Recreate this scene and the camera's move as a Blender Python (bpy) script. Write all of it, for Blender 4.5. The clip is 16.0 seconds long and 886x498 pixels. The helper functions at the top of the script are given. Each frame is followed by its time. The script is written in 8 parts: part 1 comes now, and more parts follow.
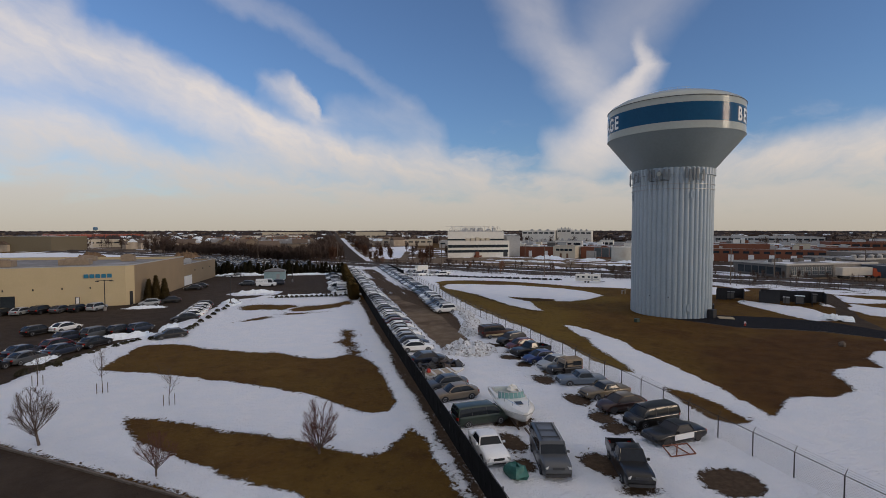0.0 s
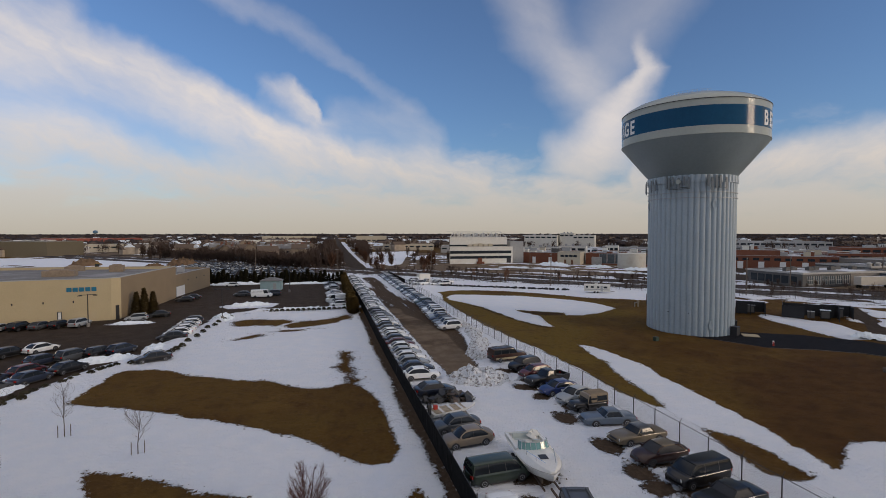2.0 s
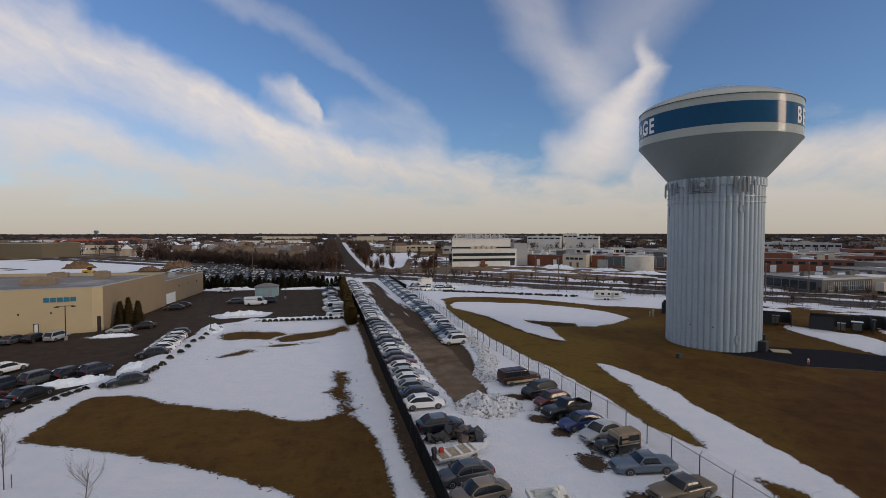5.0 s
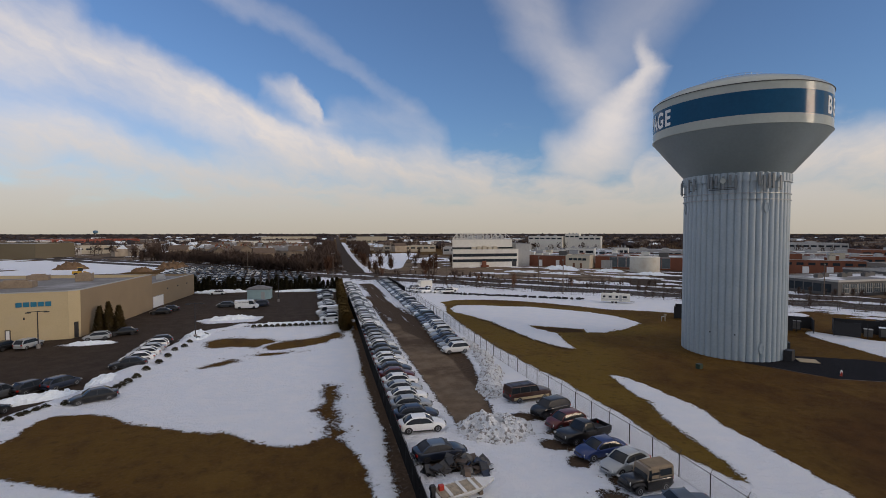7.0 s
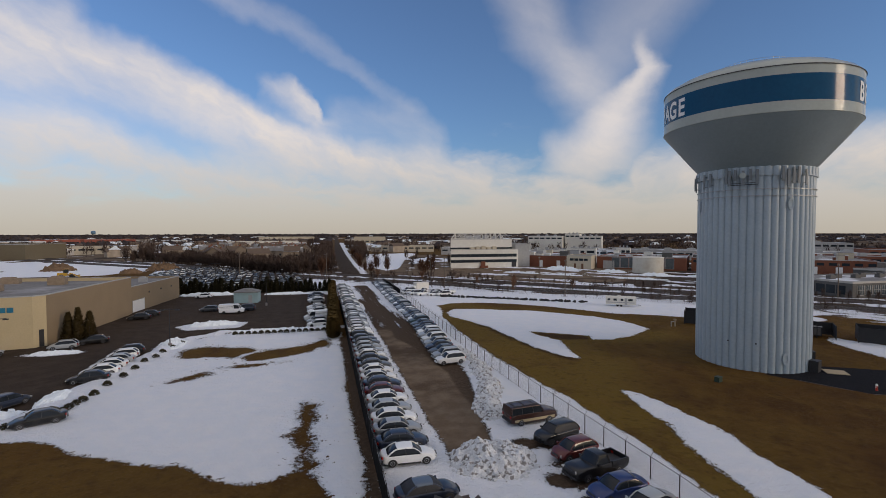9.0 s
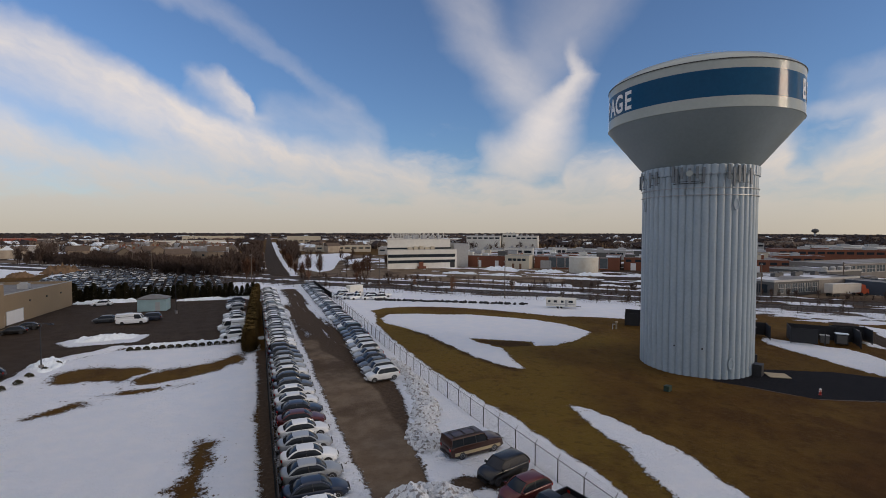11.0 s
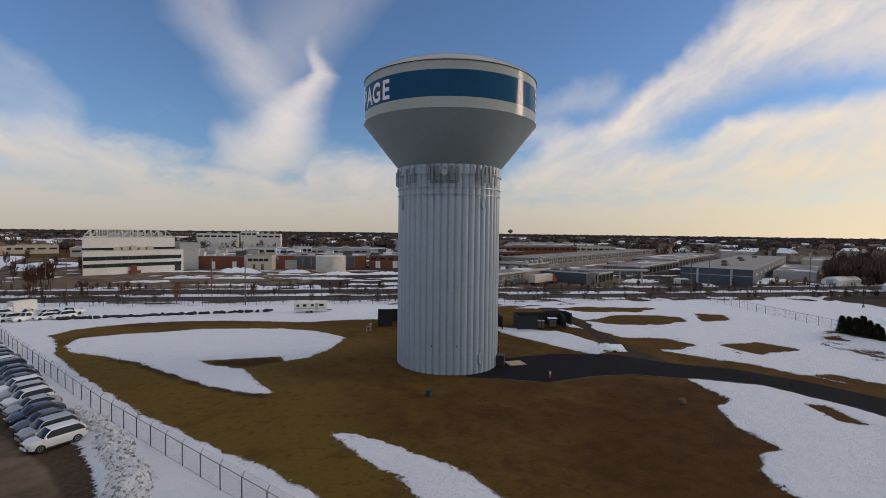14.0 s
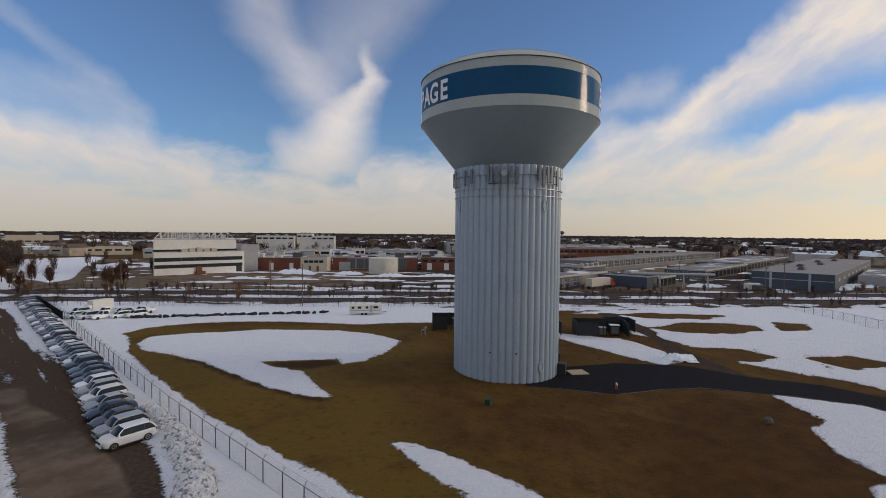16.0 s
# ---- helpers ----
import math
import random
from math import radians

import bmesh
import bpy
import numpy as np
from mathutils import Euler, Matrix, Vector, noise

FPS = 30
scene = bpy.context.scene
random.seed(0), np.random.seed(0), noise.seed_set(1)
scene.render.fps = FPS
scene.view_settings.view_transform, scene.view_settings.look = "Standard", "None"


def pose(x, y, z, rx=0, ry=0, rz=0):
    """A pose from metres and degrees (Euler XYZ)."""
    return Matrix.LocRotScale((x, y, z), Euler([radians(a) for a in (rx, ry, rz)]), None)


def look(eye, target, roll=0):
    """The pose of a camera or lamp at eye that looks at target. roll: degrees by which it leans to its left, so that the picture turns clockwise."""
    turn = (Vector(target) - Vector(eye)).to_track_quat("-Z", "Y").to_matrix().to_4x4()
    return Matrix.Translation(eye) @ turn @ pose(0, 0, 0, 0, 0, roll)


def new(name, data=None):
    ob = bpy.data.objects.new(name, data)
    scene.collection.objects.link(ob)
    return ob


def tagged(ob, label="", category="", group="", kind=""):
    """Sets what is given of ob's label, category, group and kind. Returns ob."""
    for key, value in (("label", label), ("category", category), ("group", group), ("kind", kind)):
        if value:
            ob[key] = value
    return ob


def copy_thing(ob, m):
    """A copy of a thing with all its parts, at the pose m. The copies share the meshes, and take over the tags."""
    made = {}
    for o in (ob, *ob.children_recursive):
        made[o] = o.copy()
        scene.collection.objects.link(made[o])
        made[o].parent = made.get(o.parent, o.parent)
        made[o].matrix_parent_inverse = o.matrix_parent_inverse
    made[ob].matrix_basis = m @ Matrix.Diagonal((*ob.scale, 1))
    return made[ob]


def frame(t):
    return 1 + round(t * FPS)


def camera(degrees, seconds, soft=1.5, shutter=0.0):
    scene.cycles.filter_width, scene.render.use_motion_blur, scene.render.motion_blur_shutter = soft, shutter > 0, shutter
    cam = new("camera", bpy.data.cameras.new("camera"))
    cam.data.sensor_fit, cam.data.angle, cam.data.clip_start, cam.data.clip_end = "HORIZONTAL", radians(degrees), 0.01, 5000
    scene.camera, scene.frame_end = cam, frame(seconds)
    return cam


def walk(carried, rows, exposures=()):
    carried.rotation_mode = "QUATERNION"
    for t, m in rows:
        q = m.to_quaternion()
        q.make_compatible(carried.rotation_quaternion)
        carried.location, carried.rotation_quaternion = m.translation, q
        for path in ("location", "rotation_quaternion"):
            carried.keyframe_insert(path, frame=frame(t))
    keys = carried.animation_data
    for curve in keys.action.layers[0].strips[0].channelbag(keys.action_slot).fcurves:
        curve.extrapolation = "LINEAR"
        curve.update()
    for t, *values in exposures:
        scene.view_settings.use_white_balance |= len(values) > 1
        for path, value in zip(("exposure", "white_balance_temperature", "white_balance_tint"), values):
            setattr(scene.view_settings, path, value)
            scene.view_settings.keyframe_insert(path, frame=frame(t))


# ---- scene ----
cam = camera(85.0, 16.0, 0.65)
PATH = [
    (0, (-4.984, -21.206, 16.512), (-4.497, -19.268, 16.43), 0.0),
    (0.5, (-4.789, -19.707, 16.657), (-4.302, -17.769, 16.573), 0.0),
    (1, (-4.582, -18.135, 16.939), (-4.094, -16.197, 16.858), 0.0),
    (1.5, (-4.466, -16.551, 17.466), (-3.979, -14.613, 17.391), 0.0),
    (2, (-4.308, -15.256, 18.064), (-3.823, -13.317, 17.994), 0.0),
    (2.5, (-4.208, -14.242, 18.545), (-3.724, -12.302, 18.479), 0.0),
    (3, (-4.064, -13.309, 18.912), (-3.582, -11.369, 18.844), 0.0),
    (3.5, (-3.908, -12.419, 19.122), (-3.427, -10.479, 19.052), 0.0),
    (4, (-3.703, -11.305, 19.245), (-3.222, -9.365, 19.174), 0.0),
    (6.5, (-2.145, -4.404, 19.281), (-1.667, -2.463, 19.21), -0.0),
    (7, (-1.739, -2.954, 19.276), (-1.26, -1.013, 19.205), -0.0),
    (7.5, (-1.234, -1.465, 19.256), (-0.755, 0.475, 19.186), -0.1),
    (8, (-0.709, 0.044, 19.249), (-0.231, 1.985, 19.178), -0.1),
    (10.5, (2.784, 8.332, 19.317), (3.31, 10.26, 19.245), -0.0),
    (11, (3.43, 10.265, 19.262), (4.152, 12.128, 19.189), 0.1),
    (11.5, (4.299, 12.014, 19.219), (5.244, 13.775, 19.146), 0.2),
    (12, (5.152, 13.656, 19.222), (6.178, 15.372, 19.15), 0.2),
    (12.5, (5.883, 15.037, 19.22), (6.911, 16.751, 19.148), 0.3),
    (13, (6.462, 16.169, 19.207), (7.492, 17.882, 19.135), 0.3),
    (13.5, (6.939, 17.35, 19.196), (8.137, 18.95, 19.123), 0.3),
    (14, (7.387, 18.335, 19.16), (8.939, 19.594, 19.087), 0.65),
    (14.5, (7.851, 19.039, 19.181), (9.515, 20.144, 19.107), 0.8),
    (15, (7.892, 19.607, 19.233), (9.521, 20.764, 19.16), 0.8),
    (15.5, (7.902, 20.074, 19.27), (9.392, 21.406, 19.2), 0.6),
    (16, (7.985, 20.482, 19.293), (9.401, 21.892, 19.225), 0.55),
]
walk(cam, [(t, look(eye, target, roll)) for t, eye, target, roll in PATH], [(0, -0.34, 6500, 14), (16, -0.28, 6500, 14)])

# ---- light and sky ----
SUN_AZ, SUN_EL = 130.0, 12.0        # degrees clockwise from +y, degrees above the horizon
sun_dir = Vector((math.sin(radians(SUN_AZ)) * math.cos(radians(SUN_EL)), math.cos(radians(SUN_AZ)) * math.cos(radians(SUN_EL)), math.sin(radians(SUN_EL))))
sun = new("sun", bpy.data.lights.new("sun", "SUN"))
sun.data.energy, sun.data.angle, sun.data.color = 1.1, radians(13), (1.0, 0.80, 0.56)
sun.matrix_world = look((0, 0, 200), Vector((0, 0, 200)) - sun_dir)

world = bpy.data.worlds.new("world")
scene.world = world
world.use_nodes = True
wn, wl = world.node_tree.nodes, world.node_tree.links
wn.clear()


def wnode(kind, *inputs, **props):
    n = wn.new(kind)
    for key, value in props.items():
        if key == "operation":
            n.operation = value
        elif key == "blend_type":
            n.blend_type = value
        elif key == "data_type":
            n.data_type = value
        elif key == "interpolation_type":
            n.interpolation_type = value
    for k, v in enumerate(inputs):
        if v is None:
            continue
        if isinstance(v, bpy.types.NodeSocket):
            wl.new(v, n.inputs[k])
        else:
            n.inputs[k].default_value = v
    return n


def wmath(op, a, b=0.0, c=0.0):
    return wnode("ShaderNodeMath", a, b, c, operation=op).outputs[0]


sky = wn.new("ShaderNodeTexSky")
sky.sky_type, sky.sun_disc = "NISHITA", False
sky.sun_elevation, sky.sun_rotation = radians(SUN_EL), radians(SUN_AZ)
sky.air_density, sky.dust_density, sky.ozone_density = 1.0, 0.4, 5.0
coord = wn.new("ShaderNodeTexCoord").outputs["Generated"]
ray = wnode("ShaderNodeVectorMath", coord, operation="NORMALIZE").outputs[0]
axes = wnode("ShaderNodeSeparateXYZ", ray).outputs
az = wmath("MULTIPLY", wmath("ARCTAN2", axes[0], axes[1]), 57.2958)
el = wmath("MULTIPLY", wmath("ARCSINE", axes[2]), 57.2958)
# wisps: noise drawn out along the wind, and slower ones that bend the banks
flat = wnode("ShaderNodeCombineXYZ", az, el, 0.0).outputs[0]


def wnoise(place, scale, detail, rough):
    n = wn.new("ShaderNodeTexNoise")
    n.inputs["Scale"].default_value, n.inputs["Detail"].default_value, n.inputs["Roughness"].default_value = scale, detail, rough
    wl.new(place, n.inputs["Vector"])
    return n


def wshift(place, source, amount):
    off = wnode("ShaderNodeVectorMath", source.outputs["Color"], (0.5, 0.5, 0.5), operation="SUBTRACT").outputs[0]
    off = wnode("ShaderNodeVectorMath", off, (*amount, 0.0), operation="MULTIPLY").outputs[0]
    return wnode("ShaderNodeVectorMath", place, off, operation="ADD").outputs[0]


def wturn(place, degrees, stretch):
    """The place turned so that the wind blows along its x, and squeezed along it."""
    n = wn.new("ShaderNodeMapping")
    n.vector_type = "POINT"
    n.inputs["Rotation"].default_value = (0, 0, radians(degrees))
    wl.new(place, n.inputs["Vector"])
    return wnode("ShaderNodeVectorMath", n.outputs[0], (1.0 / stretch, 1.0, 1.0), operation="MULTIPLY").outputs[0]


eased = wshift(wshift(flat, wnoise(flat, 0.16, 3.0, 0.5), (1.5, 1.3)), wnoise(flat, 0.75, 4.0, 0.6), (0.9, 0.8))
bent = wshift(wshift(flat, wnoise(flat, 0.11, 3.0, 0.5), (3.4, 2.4)), wnoise(flat, 0.62, 5.0, 0.5), (1.6, 1.3))
west_wisp = wnoise(wturn(bent, 26, 2.6), 0.42, 7.0, 0.58).outputs["Fac"]
east_wisp = wnoise(wturn(bent, -30, 2.6), 0.42, 7.0, 0.58).outputs["Fac"]
east_share = wnode("ShaderNodeMapRange", az, 26.0, 44.0, 0.0, 1.0, interpolation_type="SMOOTHSTEP").outputs[0]
fine = wmath("ADD", west_wisp, wmath("MULTIPLY", east_share, wmath("SUBTRACT", east_wisp, west_wisp)))
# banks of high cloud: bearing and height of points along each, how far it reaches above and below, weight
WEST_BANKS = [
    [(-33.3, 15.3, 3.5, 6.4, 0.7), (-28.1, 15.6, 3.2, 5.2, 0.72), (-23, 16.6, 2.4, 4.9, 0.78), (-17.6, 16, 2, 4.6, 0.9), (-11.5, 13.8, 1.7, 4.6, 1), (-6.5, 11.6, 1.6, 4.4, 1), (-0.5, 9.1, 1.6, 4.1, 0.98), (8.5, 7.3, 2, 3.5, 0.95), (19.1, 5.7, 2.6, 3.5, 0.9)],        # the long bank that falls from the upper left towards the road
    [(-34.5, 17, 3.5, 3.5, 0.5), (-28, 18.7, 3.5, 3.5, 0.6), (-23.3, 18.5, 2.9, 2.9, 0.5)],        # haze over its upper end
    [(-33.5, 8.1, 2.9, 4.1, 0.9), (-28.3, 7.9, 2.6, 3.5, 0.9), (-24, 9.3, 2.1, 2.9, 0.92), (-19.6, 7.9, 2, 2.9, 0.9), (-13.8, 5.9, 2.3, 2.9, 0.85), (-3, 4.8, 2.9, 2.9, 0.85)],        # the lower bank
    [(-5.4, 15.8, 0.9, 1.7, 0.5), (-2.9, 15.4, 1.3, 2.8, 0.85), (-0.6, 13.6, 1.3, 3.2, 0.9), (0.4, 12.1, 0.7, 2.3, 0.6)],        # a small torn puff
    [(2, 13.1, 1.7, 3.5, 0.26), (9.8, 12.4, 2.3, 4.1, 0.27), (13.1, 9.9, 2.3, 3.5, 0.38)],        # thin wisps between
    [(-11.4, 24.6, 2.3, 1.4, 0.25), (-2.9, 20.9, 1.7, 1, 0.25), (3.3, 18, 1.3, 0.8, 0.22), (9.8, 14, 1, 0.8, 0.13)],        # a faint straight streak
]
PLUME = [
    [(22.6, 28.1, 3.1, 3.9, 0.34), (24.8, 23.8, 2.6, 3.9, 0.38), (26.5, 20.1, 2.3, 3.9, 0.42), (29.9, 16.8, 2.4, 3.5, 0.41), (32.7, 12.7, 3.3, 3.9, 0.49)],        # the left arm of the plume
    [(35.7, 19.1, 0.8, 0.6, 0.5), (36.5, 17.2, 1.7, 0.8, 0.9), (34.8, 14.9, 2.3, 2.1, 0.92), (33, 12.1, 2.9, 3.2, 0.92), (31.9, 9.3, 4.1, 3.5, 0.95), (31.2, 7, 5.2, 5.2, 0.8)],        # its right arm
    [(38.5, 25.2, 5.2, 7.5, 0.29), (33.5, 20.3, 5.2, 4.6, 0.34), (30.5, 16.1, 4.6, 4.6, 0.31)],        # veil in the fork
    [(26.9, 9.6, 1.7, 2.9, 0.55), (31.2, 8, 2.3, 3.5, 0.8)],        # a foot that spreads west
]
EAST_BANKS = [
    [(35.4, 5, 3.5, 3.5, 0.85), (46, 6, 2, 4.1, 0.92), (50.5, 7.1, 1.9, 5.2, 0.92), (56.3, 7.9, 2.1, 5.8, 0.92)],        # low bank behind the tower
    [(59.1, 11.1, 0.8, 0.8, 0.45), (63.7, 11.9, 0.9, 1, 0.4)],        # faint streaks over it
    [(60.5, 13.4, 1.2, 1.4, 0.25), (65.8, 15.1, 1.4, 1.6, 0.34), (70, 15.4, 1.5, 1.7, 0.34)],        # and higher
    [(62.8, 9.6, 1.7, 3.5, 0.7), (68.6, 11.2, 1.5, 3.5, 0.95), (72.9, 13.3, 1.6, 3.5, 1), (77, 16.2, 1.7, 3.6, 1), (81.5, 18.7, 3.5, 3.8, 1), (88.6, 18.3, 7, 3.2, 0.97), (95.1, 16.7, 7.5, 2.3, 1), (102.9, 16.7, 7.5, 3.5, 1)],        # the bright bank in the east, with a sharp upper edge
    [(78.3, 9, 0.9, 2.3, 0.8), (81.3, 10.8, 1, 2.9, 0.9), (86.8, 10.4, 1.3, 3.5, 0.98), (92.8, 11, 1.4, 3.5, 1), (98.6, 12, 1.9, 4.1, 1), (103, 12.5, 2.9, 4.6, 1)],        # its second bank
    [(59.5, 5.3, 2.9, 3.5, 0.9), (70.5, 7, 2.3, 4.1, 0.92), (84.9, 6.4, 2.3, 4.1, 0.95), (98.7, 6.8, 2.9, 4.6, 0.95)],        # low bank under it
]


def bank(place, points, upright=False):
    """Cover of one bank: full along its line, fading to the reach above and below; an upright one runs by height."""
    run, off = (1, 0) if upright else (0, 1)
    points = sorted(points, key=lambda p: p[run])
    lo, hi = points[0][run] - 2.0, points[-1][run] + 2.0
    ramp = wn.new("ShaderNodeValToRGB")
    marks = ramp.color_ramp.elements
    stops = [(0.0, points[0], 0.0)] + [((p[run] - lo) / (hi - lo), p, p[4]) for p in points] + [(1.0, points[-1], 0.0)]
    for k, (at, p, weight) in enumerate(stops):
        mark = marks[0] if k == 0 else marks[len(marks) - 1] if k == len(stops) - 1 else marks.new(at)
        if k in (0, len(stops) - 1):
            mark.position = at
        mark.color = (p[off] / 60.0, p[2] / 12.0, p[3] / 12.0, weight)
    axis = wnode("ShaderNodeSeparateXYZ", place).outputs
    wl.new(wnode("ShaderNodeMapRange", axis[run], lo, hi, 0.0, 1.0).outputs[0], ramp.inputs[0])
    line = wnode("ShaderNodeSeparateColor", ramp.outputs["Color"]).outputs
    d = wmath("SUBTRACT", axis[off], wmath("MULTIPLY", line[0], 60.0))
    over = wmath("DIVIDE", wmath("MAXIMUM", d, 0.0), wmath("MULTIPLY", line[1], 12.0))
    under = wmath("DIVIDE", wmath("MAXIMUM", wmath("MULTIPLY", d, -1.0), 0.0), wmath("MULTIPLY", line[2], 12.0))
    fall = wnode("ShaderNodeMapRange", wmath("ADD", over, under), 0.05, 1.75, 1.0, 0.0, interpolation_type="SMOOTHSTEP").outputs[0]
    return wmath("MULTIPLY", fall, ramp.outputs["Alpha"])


def union(covers):
    clear = 1.0
    for m in covers:
        clear = wmath("MULTIPLY", clear, wmath("SUBTRACT", 1.0, m))
    return wmath("SUBTRACT", 1.0, clear)


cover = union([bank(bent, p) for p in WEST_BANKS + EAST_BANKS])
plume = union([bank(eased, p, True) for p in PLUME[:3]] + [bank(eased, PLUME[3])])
plume = wmath("MULTIPLY", plume, wnode("ShaderNodeMapRange", fine, 0.3, 0.7, 0.78, 1.06).outputs[0])
wisp = wnode("ShaderNodeMapRange", fine, 0.30, 0.66, 0.66, 1.10).outputs[0]
low = wnoise(wnode("ShaderNodeVectorMath", bent, (0.32, 1.0, 1.0), operation="MULTIPLY").outputs[0], 0.45, 5.0, 0.55).outputs["Fac"]
veil = wnode("ShaderNodeMapRange", wmath("ADD", el, wmath("MULTIPLY", low, 13.0)), 8.6, 17.5, 0.90, 0.02, interpolation_type="SMOOTHSTEP").outputs[0]
# thin overcast added out of view, overhead and behind, to brighten the ground
high = wnode("ShaderNodeMapRange", el, 33.0, 58.0, 0.0, 0.82, interpolation_type="SMOOTHSTEP").outputs[0]
side = wnode("ShaderNodeMapRange", wmath("ABSOLUTE", wmath("SUBTRACT", az, 35.0)), 82.0, 115.0, 0.0, 0.5, interpolation_type="SMOOTHSTEP").outputs[0]
veil = wmath("MAXIMUM", veil, wmath("MULTIPLY", wmath("MAXIMUM", high, side), wnode("ShaderNodeMapRange", fine, 0.3, 0.7, 0.75, 1.15).outputs[0]))
cloud = wnode("ShaderNodeMath", wmath("MAXIMUM", wmath("MULTIPLY", cover, wisp), plume), veil, operation="MAXIMUM")
cloud.use_clamp = True
# cream towards the horizon, white higher up
lift = wnode("ShaderNodeMapRange", el, 0.0, 11.0, 0.0, 1.0).outputs[0]
cream = wnode("ShaderNodeMix", None, None, None, None, None, None, (0.61, 0.565, 0.47, 1), (0.91, 0.86, 0.81, 1), data_type="RGBA")
wl.new(lift, cream.inputs[0])
# the west glows yellow under the low sun
glow = wnode("ShaderNodeMapRange", wnode("ShaderNodeMath", az, 125.0, operation="SUBTRACT").outputs[0], -75.0, -15.0, 0.0, 1.0, interpolation_type="SMOOTHSTEP").outputs[0]
warm = wnode("ShaderNodeMix", data_type="RGBA")
wl.new(wmath("MULTIPLY", glow, wnode("ShaderNodeMapRange", el, 0.0, 16.0, 0.9, 0.25).outputs[0]), warm.inputs[0])
wl.new(cream.outputs[2], warm.inputs[6])
warm.inputs[7].default_value = (1.22, 1.02, 0.65, 1)
SKY_GAIN = 0.15
air = wnode("ShaderNodeVectorMath", wnode("ShaderNodeVectorMath", sky.outputs[0], (1.28, 1.16, 1.14), operation="MULTIPLY").outputs[0], operation="SCALE")
air.inputs["Scale"].default_value = SKY_GAIN
mixed = wnode("ShaderNodeMix", data_type="RGBA")
wl.new(cloud.outputs[0], mixed.inputs[0])
wl.new(air.outputs[0], mixed.inputs[6])
wl.new(warm.outputs[2], mixed.inputs[7])
back = wn.new("ShaderNodeBackground")
wl.new(mixed.outputs[2], back.inputs["Color"])
back.inputs["Strength"].default_value = 1.0
wl.new(back.outputs[0], wn.new("ShaderNodeOutputWorld").inputs["Surface"])
scene.view_settings.exposure = 0.0


# ---- mesh and material tools ----
class Shape:
    """Gathers vertices and faces of one mesh."""

    def __init__(self):
        self.v, self.f = [], []

    def add(self, verts, faces):
        n = len(self.v)
        self.v += [tuple(p) for p in verts]
        self.f += [tuple(n + i for i in f) for f in faces]
        return self

    def box(self, x, y, z, sx, sy, sz, rot=0.0, taper=1.0):
        """A box whose base centre is (x, y, z)."""
        c, s = math.cos(radians(rot)), math.sin(radians(rot))
        pts = []
        for k, zz in ((1.0, z), (taper, z + sz)):
            for a, b in ((-1, -1), (1, -1), (1, 1), (-1, 1)):
                px, py = a * sx / 2 * k, b * sy / 2 * k
                pts.append((x + px * c - py * s, y + px * s + py * c, zz))
        return self.add(pts, [(3, 2, 1, 0), (4, 5, 6, 7), (0, 1, 5, 4), (1, 2, 6, 5), (2, 3, 7, 6), (3, 0, 4, 7)])

    def prism(self, poly, z0, z1):
        n = len(poly)
        pts = [(x, y, z0) for x, y in poly] + [(x, y, z1) for x, y in poly]
        return self.add(pts, [tuple(range(n))[::-1], tuple(range(n, 2 * n))] + [(i, (i + 1) % n, n + (i + 1) % n, n + i) for i in range(n)])

    def loft(self, rings, caps=True):
        n = len(rings[0])
        faces = []
        for r in range(len(rings) - 1):
            for i in range(n):
                j = (i + 1) % n
                faces.append((r * n + i, r * n + j, (r + 1) * n + j, (r + 1) * n + i))
        if caps:
            faces += [tuple(range(n))[::-1], tuple(range((len(rings) - 1) * n, len(rings) * n))]
        return self.add([p for ring in rings for p in ring], faces)

    def tube(self, a, b, r0, r1=None, n=6, caps=True):
        a, b = Vector(a), Vector(b)
        r1 = r0 if r1 is None else r1
        d = (b - a).normalized()
        u = d.orthogonal().normalized()
        w = d.cross(u)
        rings = [[p + r * (math.cos(t) * u + math.sin(t) * w) for t in (2 * math.pi * i / n for i in range(n))] for p, r in ((a, r0), (b, r1))]
        return self.loft(rings, caps)

    def lathe(self, profile, n, x=0.0, y=0.0, caps=True):
        rings = [[(x + r * math.cos(2 * math.pi * i / n), y + r * math.sin(2 * math.pi * i / n), z) for i in range(n)] for r, z in profile]
        return self.loft(rings, caps)

    def blob(self, x, y, z, rx, ry, rz, rough=0.2, seed=0, rows=6, cols=9):
        rng = random.Random(seed)
        rings = []
        for r in range(rows + 1):
            th = math.pi * (0.02 + 0.96 * r / rows)
            ring = []
            for c in range(cols):
                k = 1 + rough * (rng.random() - 0.5) * 2
                ph = 2 * math.pi * c / cols
                ring.append((x + k * rx * math.sin(th) * math.cos(ph), y + k * ry * math.sin(th) * math.sin(ph), z - k * rz * math.cos(th)))
            rings.append(ring)
        return self.loft(rings)

    def mesh(self, name, material, smooth=False):
        me = bpy.data.meshes.new(name)
        me.from_pydata(self.v, [], self.f)
        me.validate()
        if smooth:
            me.polygons.foreach_set("use_smooth", [True] * len(me.polygons))
            me.set_sharp_from_angle(angle=radians(38))
        me.materials.append(material)
        me.update()
        return me


def part(name, shape, material, parent=None, label="", smooth=False, kind=""):
    """One mesh under a thing or a part; without a parent it is a thing itself."""
    ob = new(name, shape if isinstance(shape, bpy.types.Mesh) else shape.mesh(name, material, smooth))
    if parent is not None:
        ob.parent = parent
    return tagged(ob, label, "", "", kind)


def thing(name, label, category, group="", m=None, kind=""):
    ob = new(name)
    ob.empty_display_size = 0.3
    if m is not None:
        ob.matrix_basis = m
    return tagged(ob, label, category, group, kind)


MATS = {}


